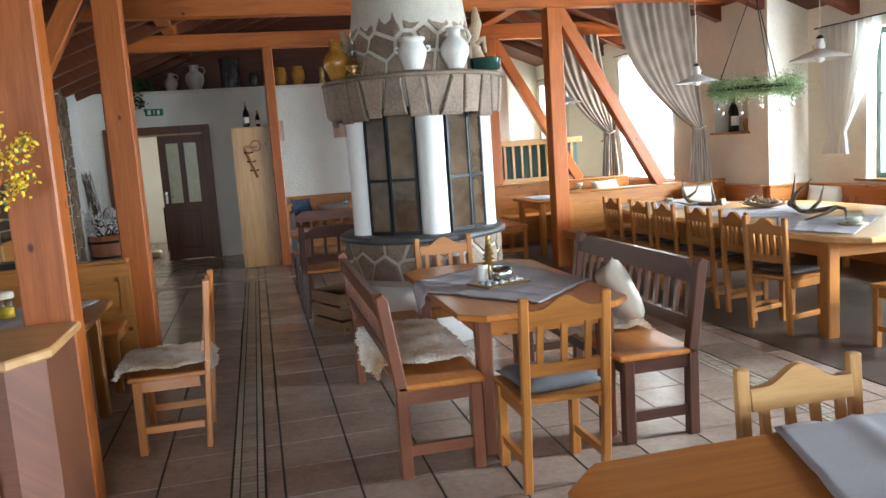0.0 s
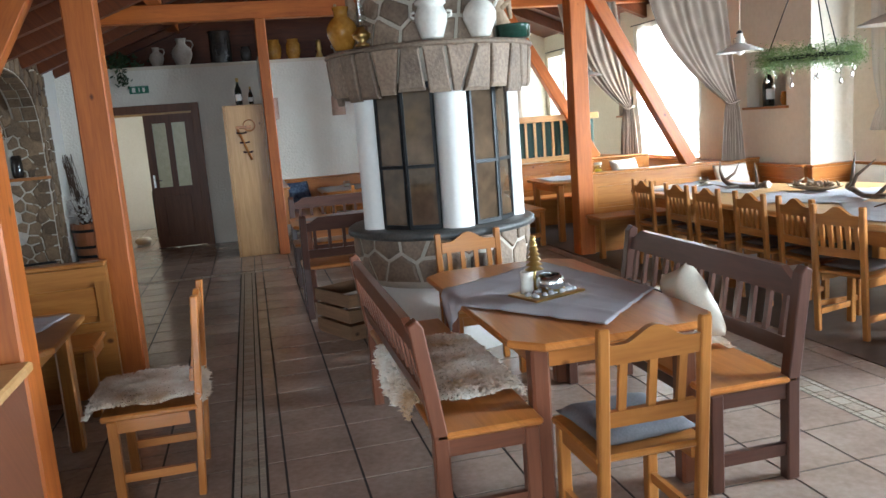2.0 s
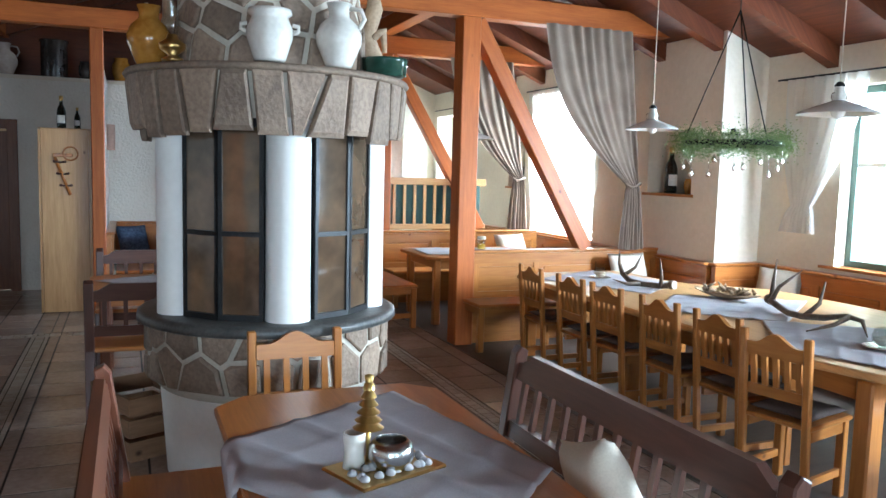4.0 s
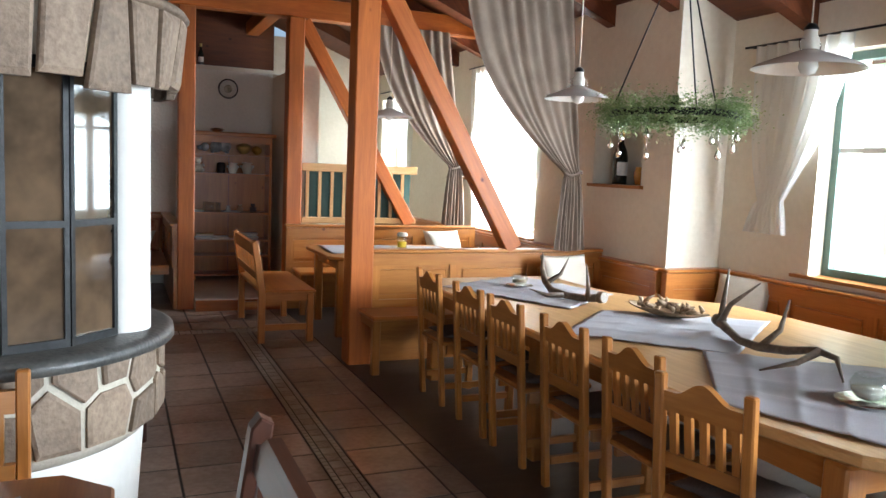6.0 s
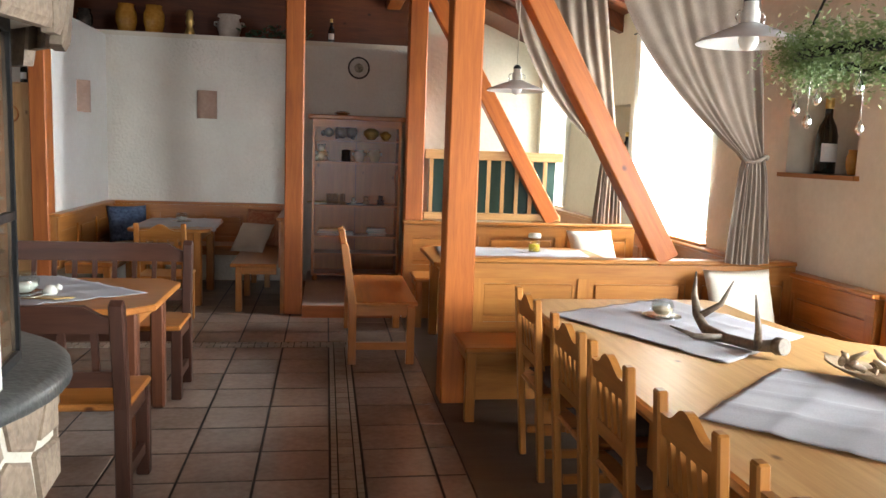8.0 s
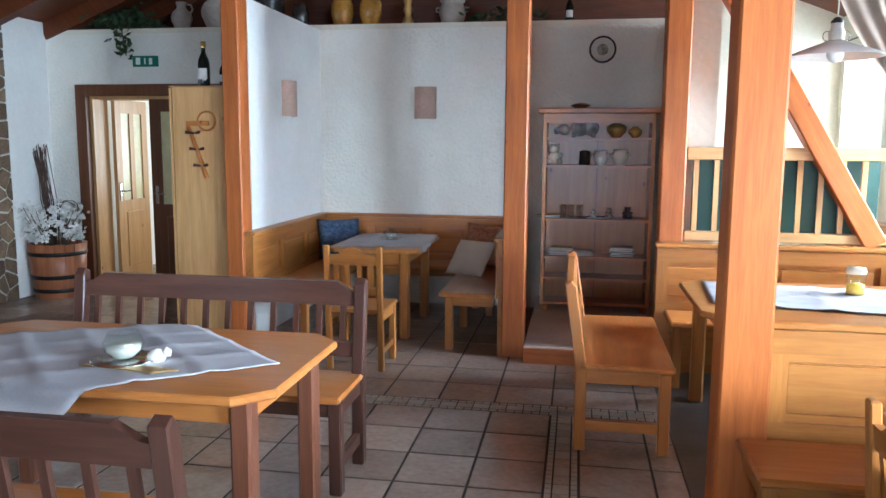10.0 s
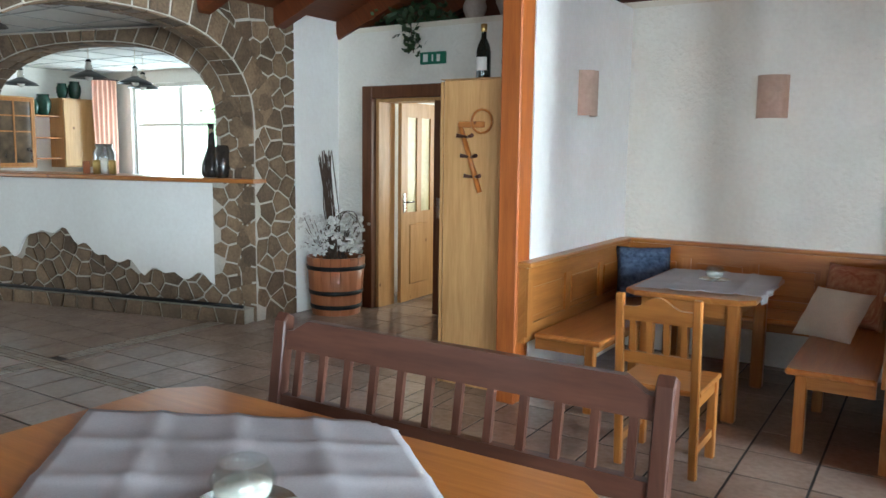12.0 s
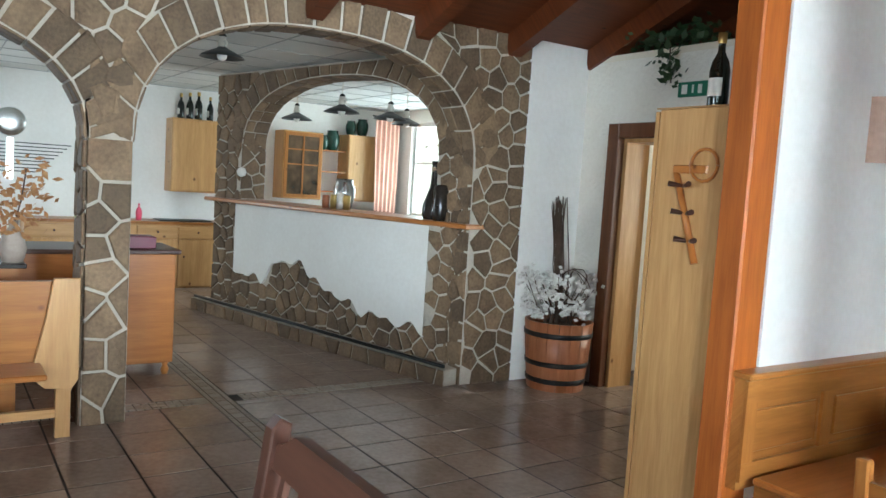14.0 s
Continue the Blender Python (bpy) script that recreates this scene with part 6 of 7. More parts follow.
def vine(name, label, path, n_leaf, size, mat, seed, spread=0.1, stem=0.005):
    rnd = random.Random(seed)
    r = thing(name, label, "plant")
    st = bmesh.new()
    tube(st, path, stem, 6)
    part("stem", st, twig, r)
    lf = bmesh.new()
    P = [Vector(p) for p in path]
    for _ in range(n_leaf):
        k = rnd.randrange(len(P) - 1)
        c = P[k].lerp(P[k + 1], rnd.random()) + Vector((rnd.gauss(0, spread), rnd.gauss(0, spread), rnd.gauss(0, spread * 0.6)))
        d = Vector((rnd.uniform(-1, 1), rnd.uniform(-1, 1), rnd.uniform(-1, 0.4))).normalized()
        s = d.orthogonal().normalized()
        l = size * rnd.uniform(0.6, 1.2)
        lf.faces.new([lf.verts.new(c - d * l), lf.verts.new(c + s * l * 0.6), lf.verts.new(c + d * l), lf.verts.new(c - s * l * 0.6)])
    part("foliage", lf, mat, r)
    return r


vine("ivy", "dark green ivy garland trailing over the ledge", [(-2.3, 13.55, 2.86), (-2.0, 13.6, 2.9), (-1.75, 13.46, 2.82), (-1.72, 13.45, 2.62), (-1.7, 13.45, 2.5)], 150, 0.04, ivy, 3, 0.06)
vine("ivy", "dark dried ivy on the ledge", [(-2.1, 13.7, 2.85), (-1.8, 13.8, 2.95), (-1.5, 13.75, 2.85)], 160, 0.045, ivy, 4, 0.1)
vine("ivy", "dark dried branches on the ledge", [(1.9, 13.7, 2.82), (2.25, 13.75, 2.9), (2.6, 13.7, 2.82)], 130, 0.04, ivy, 6, 0.07)

# ---- walls: clock plate, sconces, niche bottles ----
ck = thing("wall_plate", "round white plate with dark rim and floral centre", "plate", (3.17, 13.49, 2.5))
mk = Matrix.Rotation(radians(90), 4, "X")
part("plate", lathe(bmesh.new(), [(0, 0.01), (0.09, 0.01), (0.1, 0.02), (0.12, 0.03), (0.125, 0.025), (0.1, 0.0), (0, 0)], 32, mk), white_glaze, ck)
part("rim", lathe(bmesh.new(), [(0.108, 0.029), (0.122, 0.033), (0.127, 0.02), (0.122, 0.018)], 32, mk), dark_glaze, ck)
part("motif", lathe(bmesh.new(), [(0, 0.0135), (0.05, 0.0135), (0.055, 0.011)], 9, mk), mottled("floral_motif", (0.10, 0.09, 0.05), (0.5, 0.45, 0.35), 22, 60, 0.4, 0.0), ck)


def sconce(at, turn):
    r = thing("wall_sconce", "curved terracotta-coloured half-round wall sconce", "sconce", at, turn, "wall sconces")
    p = [(0.11 * math.cos(radians(180 + 15 * i)), 0.095 * math.sin(radians(180 + 15 * i))) for i in range(13)]
    q = [(x * 0.93, y * 0.93) for x, y in p]
    s = bmesh.new()
    a = [[s.verts.new((*c, z)) for c in ring] for ring in (p, q) for z in (-0.155, 0.155)]
    for u, v in ((0, 1), (3, 2), (2, 0), (1, 3)):
        for i in range(12):
            s.faces.new((a[u][i], a[u][i + 1], a[v][i + 1], a[v][i]))
    bmesh.ops.recalc_face_normals(s, faces=s.faces[:])
    part("shade", s, sconce_mat, r)
    part("wall_mount", B(-0.05, -0.03, -0.05, 0.05, 0, 0.05), enamel, r)
    return r


sconce((1.47, 13.5, 2.01), 0)
sconce((0.39, 12.55, 2.0), 90)
bottle(0.5, (6.12, 9.08, 1.522), "tall dark wine bottle in the wall niche")
jar(0.16, amber_glaze, (6.14, 8.8, 1.522), "small brown jar in the wall niche")
bottle(0.42, (6.1, 12.4, 1.502), "dark wine bottle in the far niche")
bottle(0.36, (6.12, 12.6, 1.502), "slim dark wine bottle in the far niche")
bottle(0.36, (-0.06, 11.9, 2.06), "dark wine bottle on top of the coat board")
bottle(0.24, (0.1, 11.92, 2.06), "small dark bottle on top of the coat board")
structure("coat_board_top", B(-0.29, 11.742, 2.052, 0.24, 12.08, 2.058), pine, "thin pine top of the coat board", "trim")

# ---- bookcase contents ----
def shelf_thing(name, profile, mat, x, z, label, category, y=12.94, seg=18):
    return turned(name, profile, mat, (x, y, 0.12 + z + 0.022), label, category, seg)


def plush(x, z, y, mat, label, s=1.0):
    """A small stuffed bear: one joined soft shape."""
    bm = bmesh.new()
    for cx, cy, cz, r in ((0, 0, 0.06, 0.06), (0, 0, 0.145, 0.045), (-0.035, 0, 0.18, 0.016), (0.035, 0, 0.18, 0.016), (-0.05, -0.04, 0.03, 0.028), (0.05, -0.04, 0.03, 0.028), (-0.06, -0.01, 0.09, 0.022), (0.06, -0.01, 0.09, 0.022)):
        bmesh.ops.create_uvsphere(bm, u_segments=12, v_segments=8, radius=r * s, matrix=Matrix.Translation((cx * s, cy * s, cz * s)))
    for f in bm.faces:
        f.smooth = True
    return solid("stuffed_toy", bm, mat, label, "toy", (x, y, 0.12 + z + 0.022 + 0.002))


plush(2.76, 1.29, 12.97, linen, "white stuffed bear on the shelf", 0.95)
shelf_thing("tin", [(0, 0), (0.05, 0), (0.05, 0.12), (0.03, 0.13), (0, 0.13)], dark_glaze, 3.03, 1.29, "dark patterned tin on the shelf", "tin")
pot(0.13, white_glaze, (3.17, 12.94, 1.432), "white pig-shaped ceramic pot", 20)
pot(0.14, linen, (3.34, 12.94, 1.432), "cream ceramic animal pot", 0)
cow = bmesh.new()
for cx, cz, r in ((-0.14, 0.07, 0.05), (0, 0.085, 0.075), (0.1, 0.085, 0.07), (-0.2, 0.06, 0.03)):
    bmesh.ops.create_uvsphere(cow, u_segments=12, v_segments=8, radius=r, matrix=Matrix.Translation((cx, 0, cz)))
for x in (-0.05, 0.12):
    for y in (-0.03, 0.03):
        tube(cow, [(x, y, 0), (x, y, 0.05)], 0.018, 8)
solid("stuffed_toy", cow, mottled("cow_patches", (0.01, 0.01, 0.01), (0.75, 0.72, 0.68), 7, 9, 0.8, 0.1), "black and white stuffed cow on the top shelf", "toy", (2.98, 12.97, 1.674))
jar(0.14, gold, (3.3, 12.94, 1.674), "shiny copper-coloured pig money box", 0.6)
jar(0.1, amber_glaze, (3.46, 12.94, 1.674), "small copper-coloured pot on the shelf", 0.6)
turned("bowl", [(0, 0), (0.04, 0), (0.085, 0.025), (0.09, 0.03), (0.05, 0.045), (0, 0.05)], steel, (2.98, 12.97, 1.931), "flat silver bowl on the bookcase", "bowl")
for x in (2.85, 2.92, 3.0):
    shelf_thing("tumbler", [(0, 0), (0.03, 0), (0.034, 0.12), (0.031, 0.12), (0.027, 0.008), (0, 0.008)], clear_glass, x, 0.815, "clear drinking glass on the shelf", "glass")
plush(3.12, 0.815, 12.94, white_glaze, "small white toy figure on the shelf", 0.4)
plush(3.26, 0.815, 12.94, driftwood, "small brown toy on the shelf", 0.5)
plush(3.42, 0.815, 12.94, dark_cushion, "black soft toy lying on the shelf", 0.55)
rnd = random.Random(15)
book_mats = [plain("cover_%s" % nm, c, 0.5) for nm, c in (("blue", (0.08, 0.16, 0.3)), ("red", (0.4, 0.06, 0.05)), ("yellow", (0.6, 0.45, 0.1)), ("black", (0.03, 0.03, 0.03)), ("white", (0.7, 0.7, 0.68)), ("teal", (0.1, 0.3, 0.28)))]
for cx, cnt, zz in ((2.84, 5, 0.475), (3.02, 3, 0.475), (3.38, 6, 0.475), (2.72, 2, 0.815), (3.15, 1, 0.815)):
    z = 0.12 + zz + 0.023
    for i in range(cnt):
        t = rnd.uniform(0.008, 0.016)
        bkk = thing("book", "thin paperback book lying in a stack", "book", (cx + rnd.uniform(-0.01, 0.01), 12.97, z), rnd.uniform(-12, 12), "stacked books")
        part("cover", B(-0.1, -0.07, 0, 0.1, 0.07, t), book_mats[rnd.randrange(6)], bkk)
        part("pages", B(-0.098, -0.071, 0.002, 0.101, 0.068, t - 0.002), paper, bkk)
        z += t + 0.001

# ---- barrel with dried flowers ----
br = thing("barrel", "wooden half barrel with iron hoops full of dried flowers", "barrel", (-2.38, 13.12, 0))
bp_ = [(0, 0.02), (0.235, 0.02), (0.25, 0.0), (0.27, 0.25), (0.285, 0.56), (0.265, 0.56), (0.25, 0.45), (0, 0.45)]
for i in range(18):
    part("stave", lathe(bmesh.new(), [(0.235, 0.0), (0.262, 0.25), (0.285, 0.56), (0.262, 0.56), (0.24, 0.25), (0.215, 0.0), (0.235, 0.0)], 3, None, i * math.tau / 18, (i + 0.94) * math.tau / 18), red_wood, br)
for z, r in ((0.06, 0.244), (0.2, 0.258), (0.44, 0.278)):
    part("hoop", lathe(bmesh.new(), [(r, z), (r + 0.006, z + 0.002), (r + 0.009, z + 0.04), (r + 0.002, z + 0.042)], 36), black_iron, br)
part("earth", lathe(bmesh.new(), [(0.24, 0.48), (0.15, 0.52), (0, 0.53)], 20), twig, br)
rnd = random.Random(21)
tw, flw = bmesh.new(), bmesh.new()
for _ in range(70):
    a, r = rnd.uniform(0, math.tau), rnd.uniform(0.05, 0.2)
    e = Vector(((r + 0.12) * math.cos(a), min((r + 0.12) * math.sin(a), 0.3), rnd.uniform(0.62, 0.95)))
    tube(tw, [(0.1 * math.cos(a), 0.1 * math.sin(a), 0.5), (r * math.cos(a), r * math.sin(a), 0.65), e], 0.003, 4)
    for _k in range(7):
        c = e + Vector((rnd.gauss(0, 0.035), rnd.gauss(0, 0.035), rnd.gauss(0, 0.035)))
        for _q in range(3):
            d = Vector((rnd.uniform(-1, 1), rnd.uniform(-1, 1), rnd.uniform(-1, 1))).normalized()
            s = d.orthogonal().normalized()
            flw.faces.new([flw.verts.new(c - d * 0.022), flw.verts.new(c + s * 0.019), flw.verts.new(c + d * 0.022), flw.verts.new(c - s * 0.019)])
for _ in range(40):
    x, y = rnd.uniform(-0.2, -0.1), rnd.uniform(0.05, 0.15)
    tube(tw, [(x * 0.7, y, 0.5), (x + rnd.uniform(-0.05, 0.05), y, 1.0), (x - 0.06 + rnd.uniform(-0.05, 0.05), y, 1.5 + rnd.uniform(-0.12, 0.1))], 0.004, 4)
for k in range(5):
    t0 = rnd.uniform(0, 6)
    tube(tw, [(0.1 + 0.13 * math.cos(t0 + i * 0.5), 0.05 + 0.05 * math.sin(i), 0.85 + 0.15 * math.sin(t0 + i * 0.5)) for i in range(12)], 0.0035, 4)
part("brushwood", tw, twig, br, "dark brown twigs")
part("blossom", flw, dry_flower, br, "white dried flower heads")

# ---- sideboard vase with yellow blossoms ----
vs = thing("vase", "tall glass vase with yellow blossom branches", "vase", (-1.26, 3.38, 0.936))
part("glass", lathe(bmesh.new(), [(0, 0), (0.085, 0), (0.09, 0.01), (0.09, 0.3), (0.086, 0.3), (0.082, 0.015), (0, 0.015)], 28), clear_glass, vs)
part("moss", lathe(bmesh.new(), [(0, 0.017), (0.08, 0.018), (0.08, 0.1), (0.04, 0.13), (0, 0.12)], 20), twig, vs)
lfb, yfb, stb = bmesh.new(), bmesh.new(), bmesh.new()
rnd = random.Random(33)
tips = [(0.3, -0.05, 0.66), (0.4, 0.0, 0.6), (0.38, 0.04, 0.46), (0.2, -0.08, 0.5), (-0.1, 0.05, 0.65), (-0.25, 0, 0.55)]
for tx, ty, tz in tips:
    tz += 0.2
    c1 = (tx * 0.35, ty * 0.3, tz * 0.7)
    tube(stb, [(0, 0, 0.1), c1, (tx, ty, tz)], [0.005, 0.004, 0.002], 5)
    for _ in range(120):
        k = 0.35 + 0.65 * rnd.random() ** 0.5
        c = Vector(c1).lerp(Vector((tx, ty, tz)), k) + Vector((rnd.gauss(0, 0.022), rnd.gauss(0, 0.022), rnd.gauss(0, 0.022)))
        d = Vector((rnd.uniform(-1, 1), rnd.uniform(-1, 1), rnd.uniform(-1, 1))).normalized()
        s = d.orthogonal().normalized()
        bm_, l = (yfb, 0.011) if rnd.random() < 0.85 else (lfb, 0.012)
        bm_.faces.new([bm_.verts.new(c - d * l), bm_.verts.new(c + s * l * 0.7), bm_.verts.new(c + d * l), bm_.verts.new(c - s * l * 0.7)])
for _ in range(160):
    a, z = rnd.uniform(0, math.tau), rnd.uniform(0.1, 0.3)
    c = Vector((0.06 * math.cos(a), 0.06 * math.sin(a), z))
    d = Vector((rnd.uniform(-1, 1), rnd.uniform(-1, 1), rnd.uniform(-1, 1))).normalized()
    s = d.orthogonal().normalized()
    lfb.faces.new([lfb.verts.new(c - d * 0.018), lfb.verts.new(c + s * 0.014), lfb.verts.new(c + d * 0.018), lfb.verts.new(c - s * 0.014)])
part("stem", stb, twig, vs)
part("foliage", lfb, mottled("eucalyptus", (0.06, 0.11, 0.08), (0.16, 0.24, 0.18), 20, 60, 0.6, 0.0), vs, "grey-green leaves")
part("blossom", yfb, yellow_flower, vs, "yellow blossoms")
part("knob", lathe(bmesh.new(), [(0, -0.02), (0.012, -0.02), (0.018, -0.005), (0.01, 0.0), (0, 0.0)], 14, pose(-0.35, -0.085, 0.75) @ Matrix.Rotation(radians(-90), 4, "X")), pine, sb)
ms = thing("menu_stack", "stack of dark menus on the partition ledge", "menus", (-1.75, 6.24, 0.92))
for i in range(4):
    part("menu", B(-0.15, -0.09, 0.012 * i, 0.15, 0.09, 0.012 * i + 0.01), dark_glaze, ms)

# ---- kitchen ----
def cupboard(name, x, y0, y1, z0, z1, depth, doors, label, drawers=False, glazed=False):
    """A cabinet on the wall at x, doors towards +x."""
    r = thing(name, label, "cabinet", (x, y0, z0))
    w, h = y1 - y0, z1 - z0
    part("body", B(-depth, 0, 0, 0, w, h, bev=0.004), pine, r)
    dw = w / doors
    top = h - 0.2 if drawers else h - 0.02
    for i in range(doors):
        if glazed:
            fb_ = bmesh.new()
            for a, b_, c, d in ((0.02, 0.07, 0.02, h - 0.02), (dw - 0.07, dw - 0.02, 0.02, h - 0.02), (0.07, dw - 0.07, 0.02, 0.07), (0.07, dw - 0.07, h - 0.07, h - 0.02), (dw / 2 - 0.012, dw / 2 + 0.012, 0.07, h - 0.07), (0.07, dw - 0.07, h * 0.5, h * 0.5 + 0.02), (0.07, dw - 0.07, h * 0.72, h * 0.72 + 0.02)):
                box(fb_, 0.002, i * dw + a, c, 0.022, i * dw + b_, d)
            dd_ = part("door", fb_, honey, r)
            part("pane", B(0.003, i * dw + 0.07, 0.07, 0.008, (i + 1) * dw - 0.07, h - 0.07), dark_glass, dd_)
        else:
            dd_ = part("door", B(0.002, i * dw + 0.008, 0.02, 0.022, (i + 1) * dw - 0.008, top, bev=0.005), pine, r)
        part("knob", lathe(bmesh.new(), [(0, 0), (0.01, 0), (0.015, 0.02), (0, 0.026)], 12, pose(0.022, (i + (0.85 if i % 2 == 0 else 0.15)) * dw, (0.5 * h if drawers else 0.12 * h)) @ Matrix.Rotation(radians(90), 4, "Y")), brown, dd_)
        if drawers:
            dr_ = part("drawer", B(0.002, i * dw + 0.008, h - 0.185, 0.022, (i + 1) * dw - 0.008, h - 0.02, bev=0.005), pine, r)
            part("knob", lathe(bmesh.new(), [(0, 0), (0.01, 0), (0.015, 0.02), (0, 0.026)], 12, pose(0.022, (i + 0.5) * dw, h - 0.1) @ Matrix.Rotation(radians(90), 4, "Y")), brown, dr_)
    return r


cupboard("base_cabinet", -8.28, 9.7, 11.0, 0.0, 0.86, 0.52, 2, "light wood kitchen base cabinet with drawers", True)
cupboard("base_cabinet", -8.28, 11.0, 12.6, 0.0, 0.86, 0.52, 3, "light wood kitchen base cabinet with drawers", True)
solid("worktop", B(-8.8, 9.66, 0.862, -8.24, 12.64, 0.9, bev=0.006), honey, "wooden kitchen worktop on the base cabinets", "worktop")
cupboard("wall_cabinet", -8.45, 11.46, 12.3, 1.3, 2.3, 0.35, 1, "light wood kitchen wall cabinet")
cupboard("wall_cabinet", -8.45, 13.04, 13.67, 1.28, 2.28, 0.35, 1, "wooden wall cabinet with glazed door", False, True)
cupboard("wall_cabinet", -8.45, 14.09, 14.7, 1.28, 2.3, 0.35, 1, "tall honey wood wall cabinet")
osf = thing("wall_shelf", "open wooden shelf with glasses", "shelf", (-8.8, 13.68, 1.4))
for z in (0.0, 0.3, 0.62):
    part("shelf", B(0, 0, z, 0.3, 0.4, z + 0.02), honey, osf)
for i, (y, s) in enumerate(((11.6, 0.34), (11.72, 0.36), (11.84, 0.38), (12.0, 0.33), (12.15, 0.35))):
    bottle(s, (-8.6, y, 2.302), "dark wine bottle on the kitchen cabinet")
for y, s in ((13.75, 0.22), (13.9, 0.3), (14.2, 0.22), (14.4, 0.26)):
    jar(s, green_glaze, (-8.62, y, 2.302 if y > 14 else 2.042), "dark glass jar above the kitchen shelf")
solid("knife_block", B(-8.6, 10.6, 0.9, -8.48, 10.75, 1.08, bev=0.01), pine, "wooden kitchen box on the worktop", "box")
solid("container", B(-8.6, 10.3, 0.9, -8.42, 10.5, 1.2, bev=0.01), plain("yellow_green_plastic", (0.55, 0.62, 0.2), 0.4), "yellow-green plastic kitchen container", "container")
turned("detergent_bottle", [(0, 0), (0.035, 0), (0.04, 0.1), (0.03, 0.15), (0.012, 0.17), (0.012, 0.22), (0, 0.22)], plain("pink_plastic", (0.7, 0.08, 0.14), 0.35), (-8.4, 11.05, 0.902), "pink detergent bottle on the worktop", "bottle")
solid("hob", B(-8.7, 11.3, 0.902, -8.32, 12.0, 0.915, bev=0.003), black_iron, "dark cooking hob in the worktop", "hob")
curtain("kitchen_curtain", "peach curtain beside the kitchen window", peach, (14.45, 14.9), (14.5, 14.88), (14.48, 14.9), 6, 2.6, 1.5, 1.0, -8.28, 0.03)
t_ = bmesh.new()
tube(t_, [(-8.8, 14.92, 2.61), (-8.28, 14.92, 2.61), (-8.28, 14.4, 2.61)], 0.01, 8)
solid("curtain_rod", t_, black_iron, "thin dark rod above the kitchen curtain", "rod")
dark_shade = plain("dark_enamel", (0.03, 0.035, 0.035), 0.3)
for x, y, z in ((-5.06, 12.32, 2.3), (-5.2, 12.98, 2.3), (-6.62, 12.47, 2.3), (-5.9, 13.6, 2.32)):
    pendant(x, y, z, 0.19, 2.74, "dark enamel pendant lamp behind the bar", mat=dark_shade)
pendant(-3.98, 10.71, 2.53, 0.18, 2.74, "dark enamel lamp under the kitchen ceiling", mat=dark_shade)
fan = thing("ceiling_fan", "ceiling fan with thin dark blades at rest", "fan", (-4.3, 10.2, 2.66))
part("hub", lathe(bmesh.new(), [(0, 0), (0.06, 0), (0.07, 0.04), (0.03, 0.08), (0, 0.08)], 16), black_iron, fan)
for k in range(3):
    part("blade", B(0.06, -0.03, 0.02, 0.55, 0.03, 0.028, pose(0, 0, 0, 0, 0, 40 + 120 * k)), dark_shade, fan)
# on the bar
turned("vase", [(0, 0), (0.08, 0), (0.095, 0.04), (0.09, 0.12), (0.035, 0.28), (0.025, 0.45), (0.03, 0.5), (0.02, 0.5), (0, 0.1)], dark_glaze, (*on_bar(0.55, 0, -0.1)[:2], 1.316), "tall dark grey vase on the bar", "vase")
turned("vase", [(0, 0), (0.06, 0), (0.07, 0.05), (0.065, 0.28), (0.05, 0.3), (0, 0.28)], dark_glaze, (*on_bar(0.34, 0, 0.02)[:2], 1.316), "short dark cylinder vase on the bar", "vase")
for u, h, mt in ((1.75, 0.13, gold), (1.85, 0.15, white_glaze), (1.95, 0.13, gold), (2.08, 0.12, red_wood)):
    turned("canister", [(0, 0), (0.035, 0), (0.037, h), (0.03, h + 0.01), (0, h + 0.01)], mt, (*on_bar(u, 0, -0.12)[:2], 1.316), "small canister on the bar counter", "canister")
jar(0.3, steel, (*on_bar(2.02, 0, -0.3)[:2], 1.316), "grey glass jar with ornate lid on the bar")
vine("dried_branches", "dried brown leaves standing in the bar vase", [(*on_bar(0.5, 0, -0.1)[:2], 1.75), (*on_bar(0.42, 0, -0.08)[:2], 2.0), (*on_bar(0.36, 0, -0.05)[:2], 2.2)], 50, 0.025, driftwood, 9, 0.05)

# desk and bench by the thin column
dk = thing("serving_cabinet", "reddish cherry wood cabinet with dark top", "cabinet", (-4.3, 9.1, 0))
part("body", B(0, 0, 0.1, 0.56, 1.24, 0.95, bev=0.006), amber, dk)
part("top", B(-0.02, -0.02, 0.952, 0.6, 1.27, 0.985, bev=0.006), brown, dk)
for x in (0.04, 0.52):
    for y in (0.05, 1.19):
        part("foot", lathe(bmesh.new(), [(0, 0), (0.022, 0), (0.034, 0.04), (0.02, 0.07), (0.03, 0.1), (0, 0.1)], 12, pose(x, y, 0)), amber, dk)
solid("box", B(-3.98, 9.9, 0.987, -3.78, 10.2, 1.08, bev=0.008), plain("wine_plastic", (0.2, 0.03, 0.06), 0.4), "dark red box on the cabinet", "box")
bl = thing("bench_end", "light wooden bench end with rounded foot", "bench", (-2.5, 9.24, 0))
part("end_panel", prism(bmesh.new(), [(0.06, 0.3), (0.2, 0.28), (0.24, 0.34), (0.24, 0.94), (0.1, 0.94), (0.06, 0.7), (0.0, 0.44), (0.0, 0.36)], -0.03, 0.0, "x", bev=0.004), pine, bl)
part("leg", B(-0.06, 0.12, 0, 0.0, 0.2, 0.29), pine, bl)
part("seat", B(-0.03, -1.4, 0.42, -0.002 + 0.3, 0.04, 0.455, bev=0.008), amber, bl)
part("stretcher", B(-0.05, -1.3, 0.12, -0.01, 0.12, 0.17), pine, bl)
part("back", B(-0.09, -1.4, 0.45, -0.04, 0.1, 0.92), honey, bl)
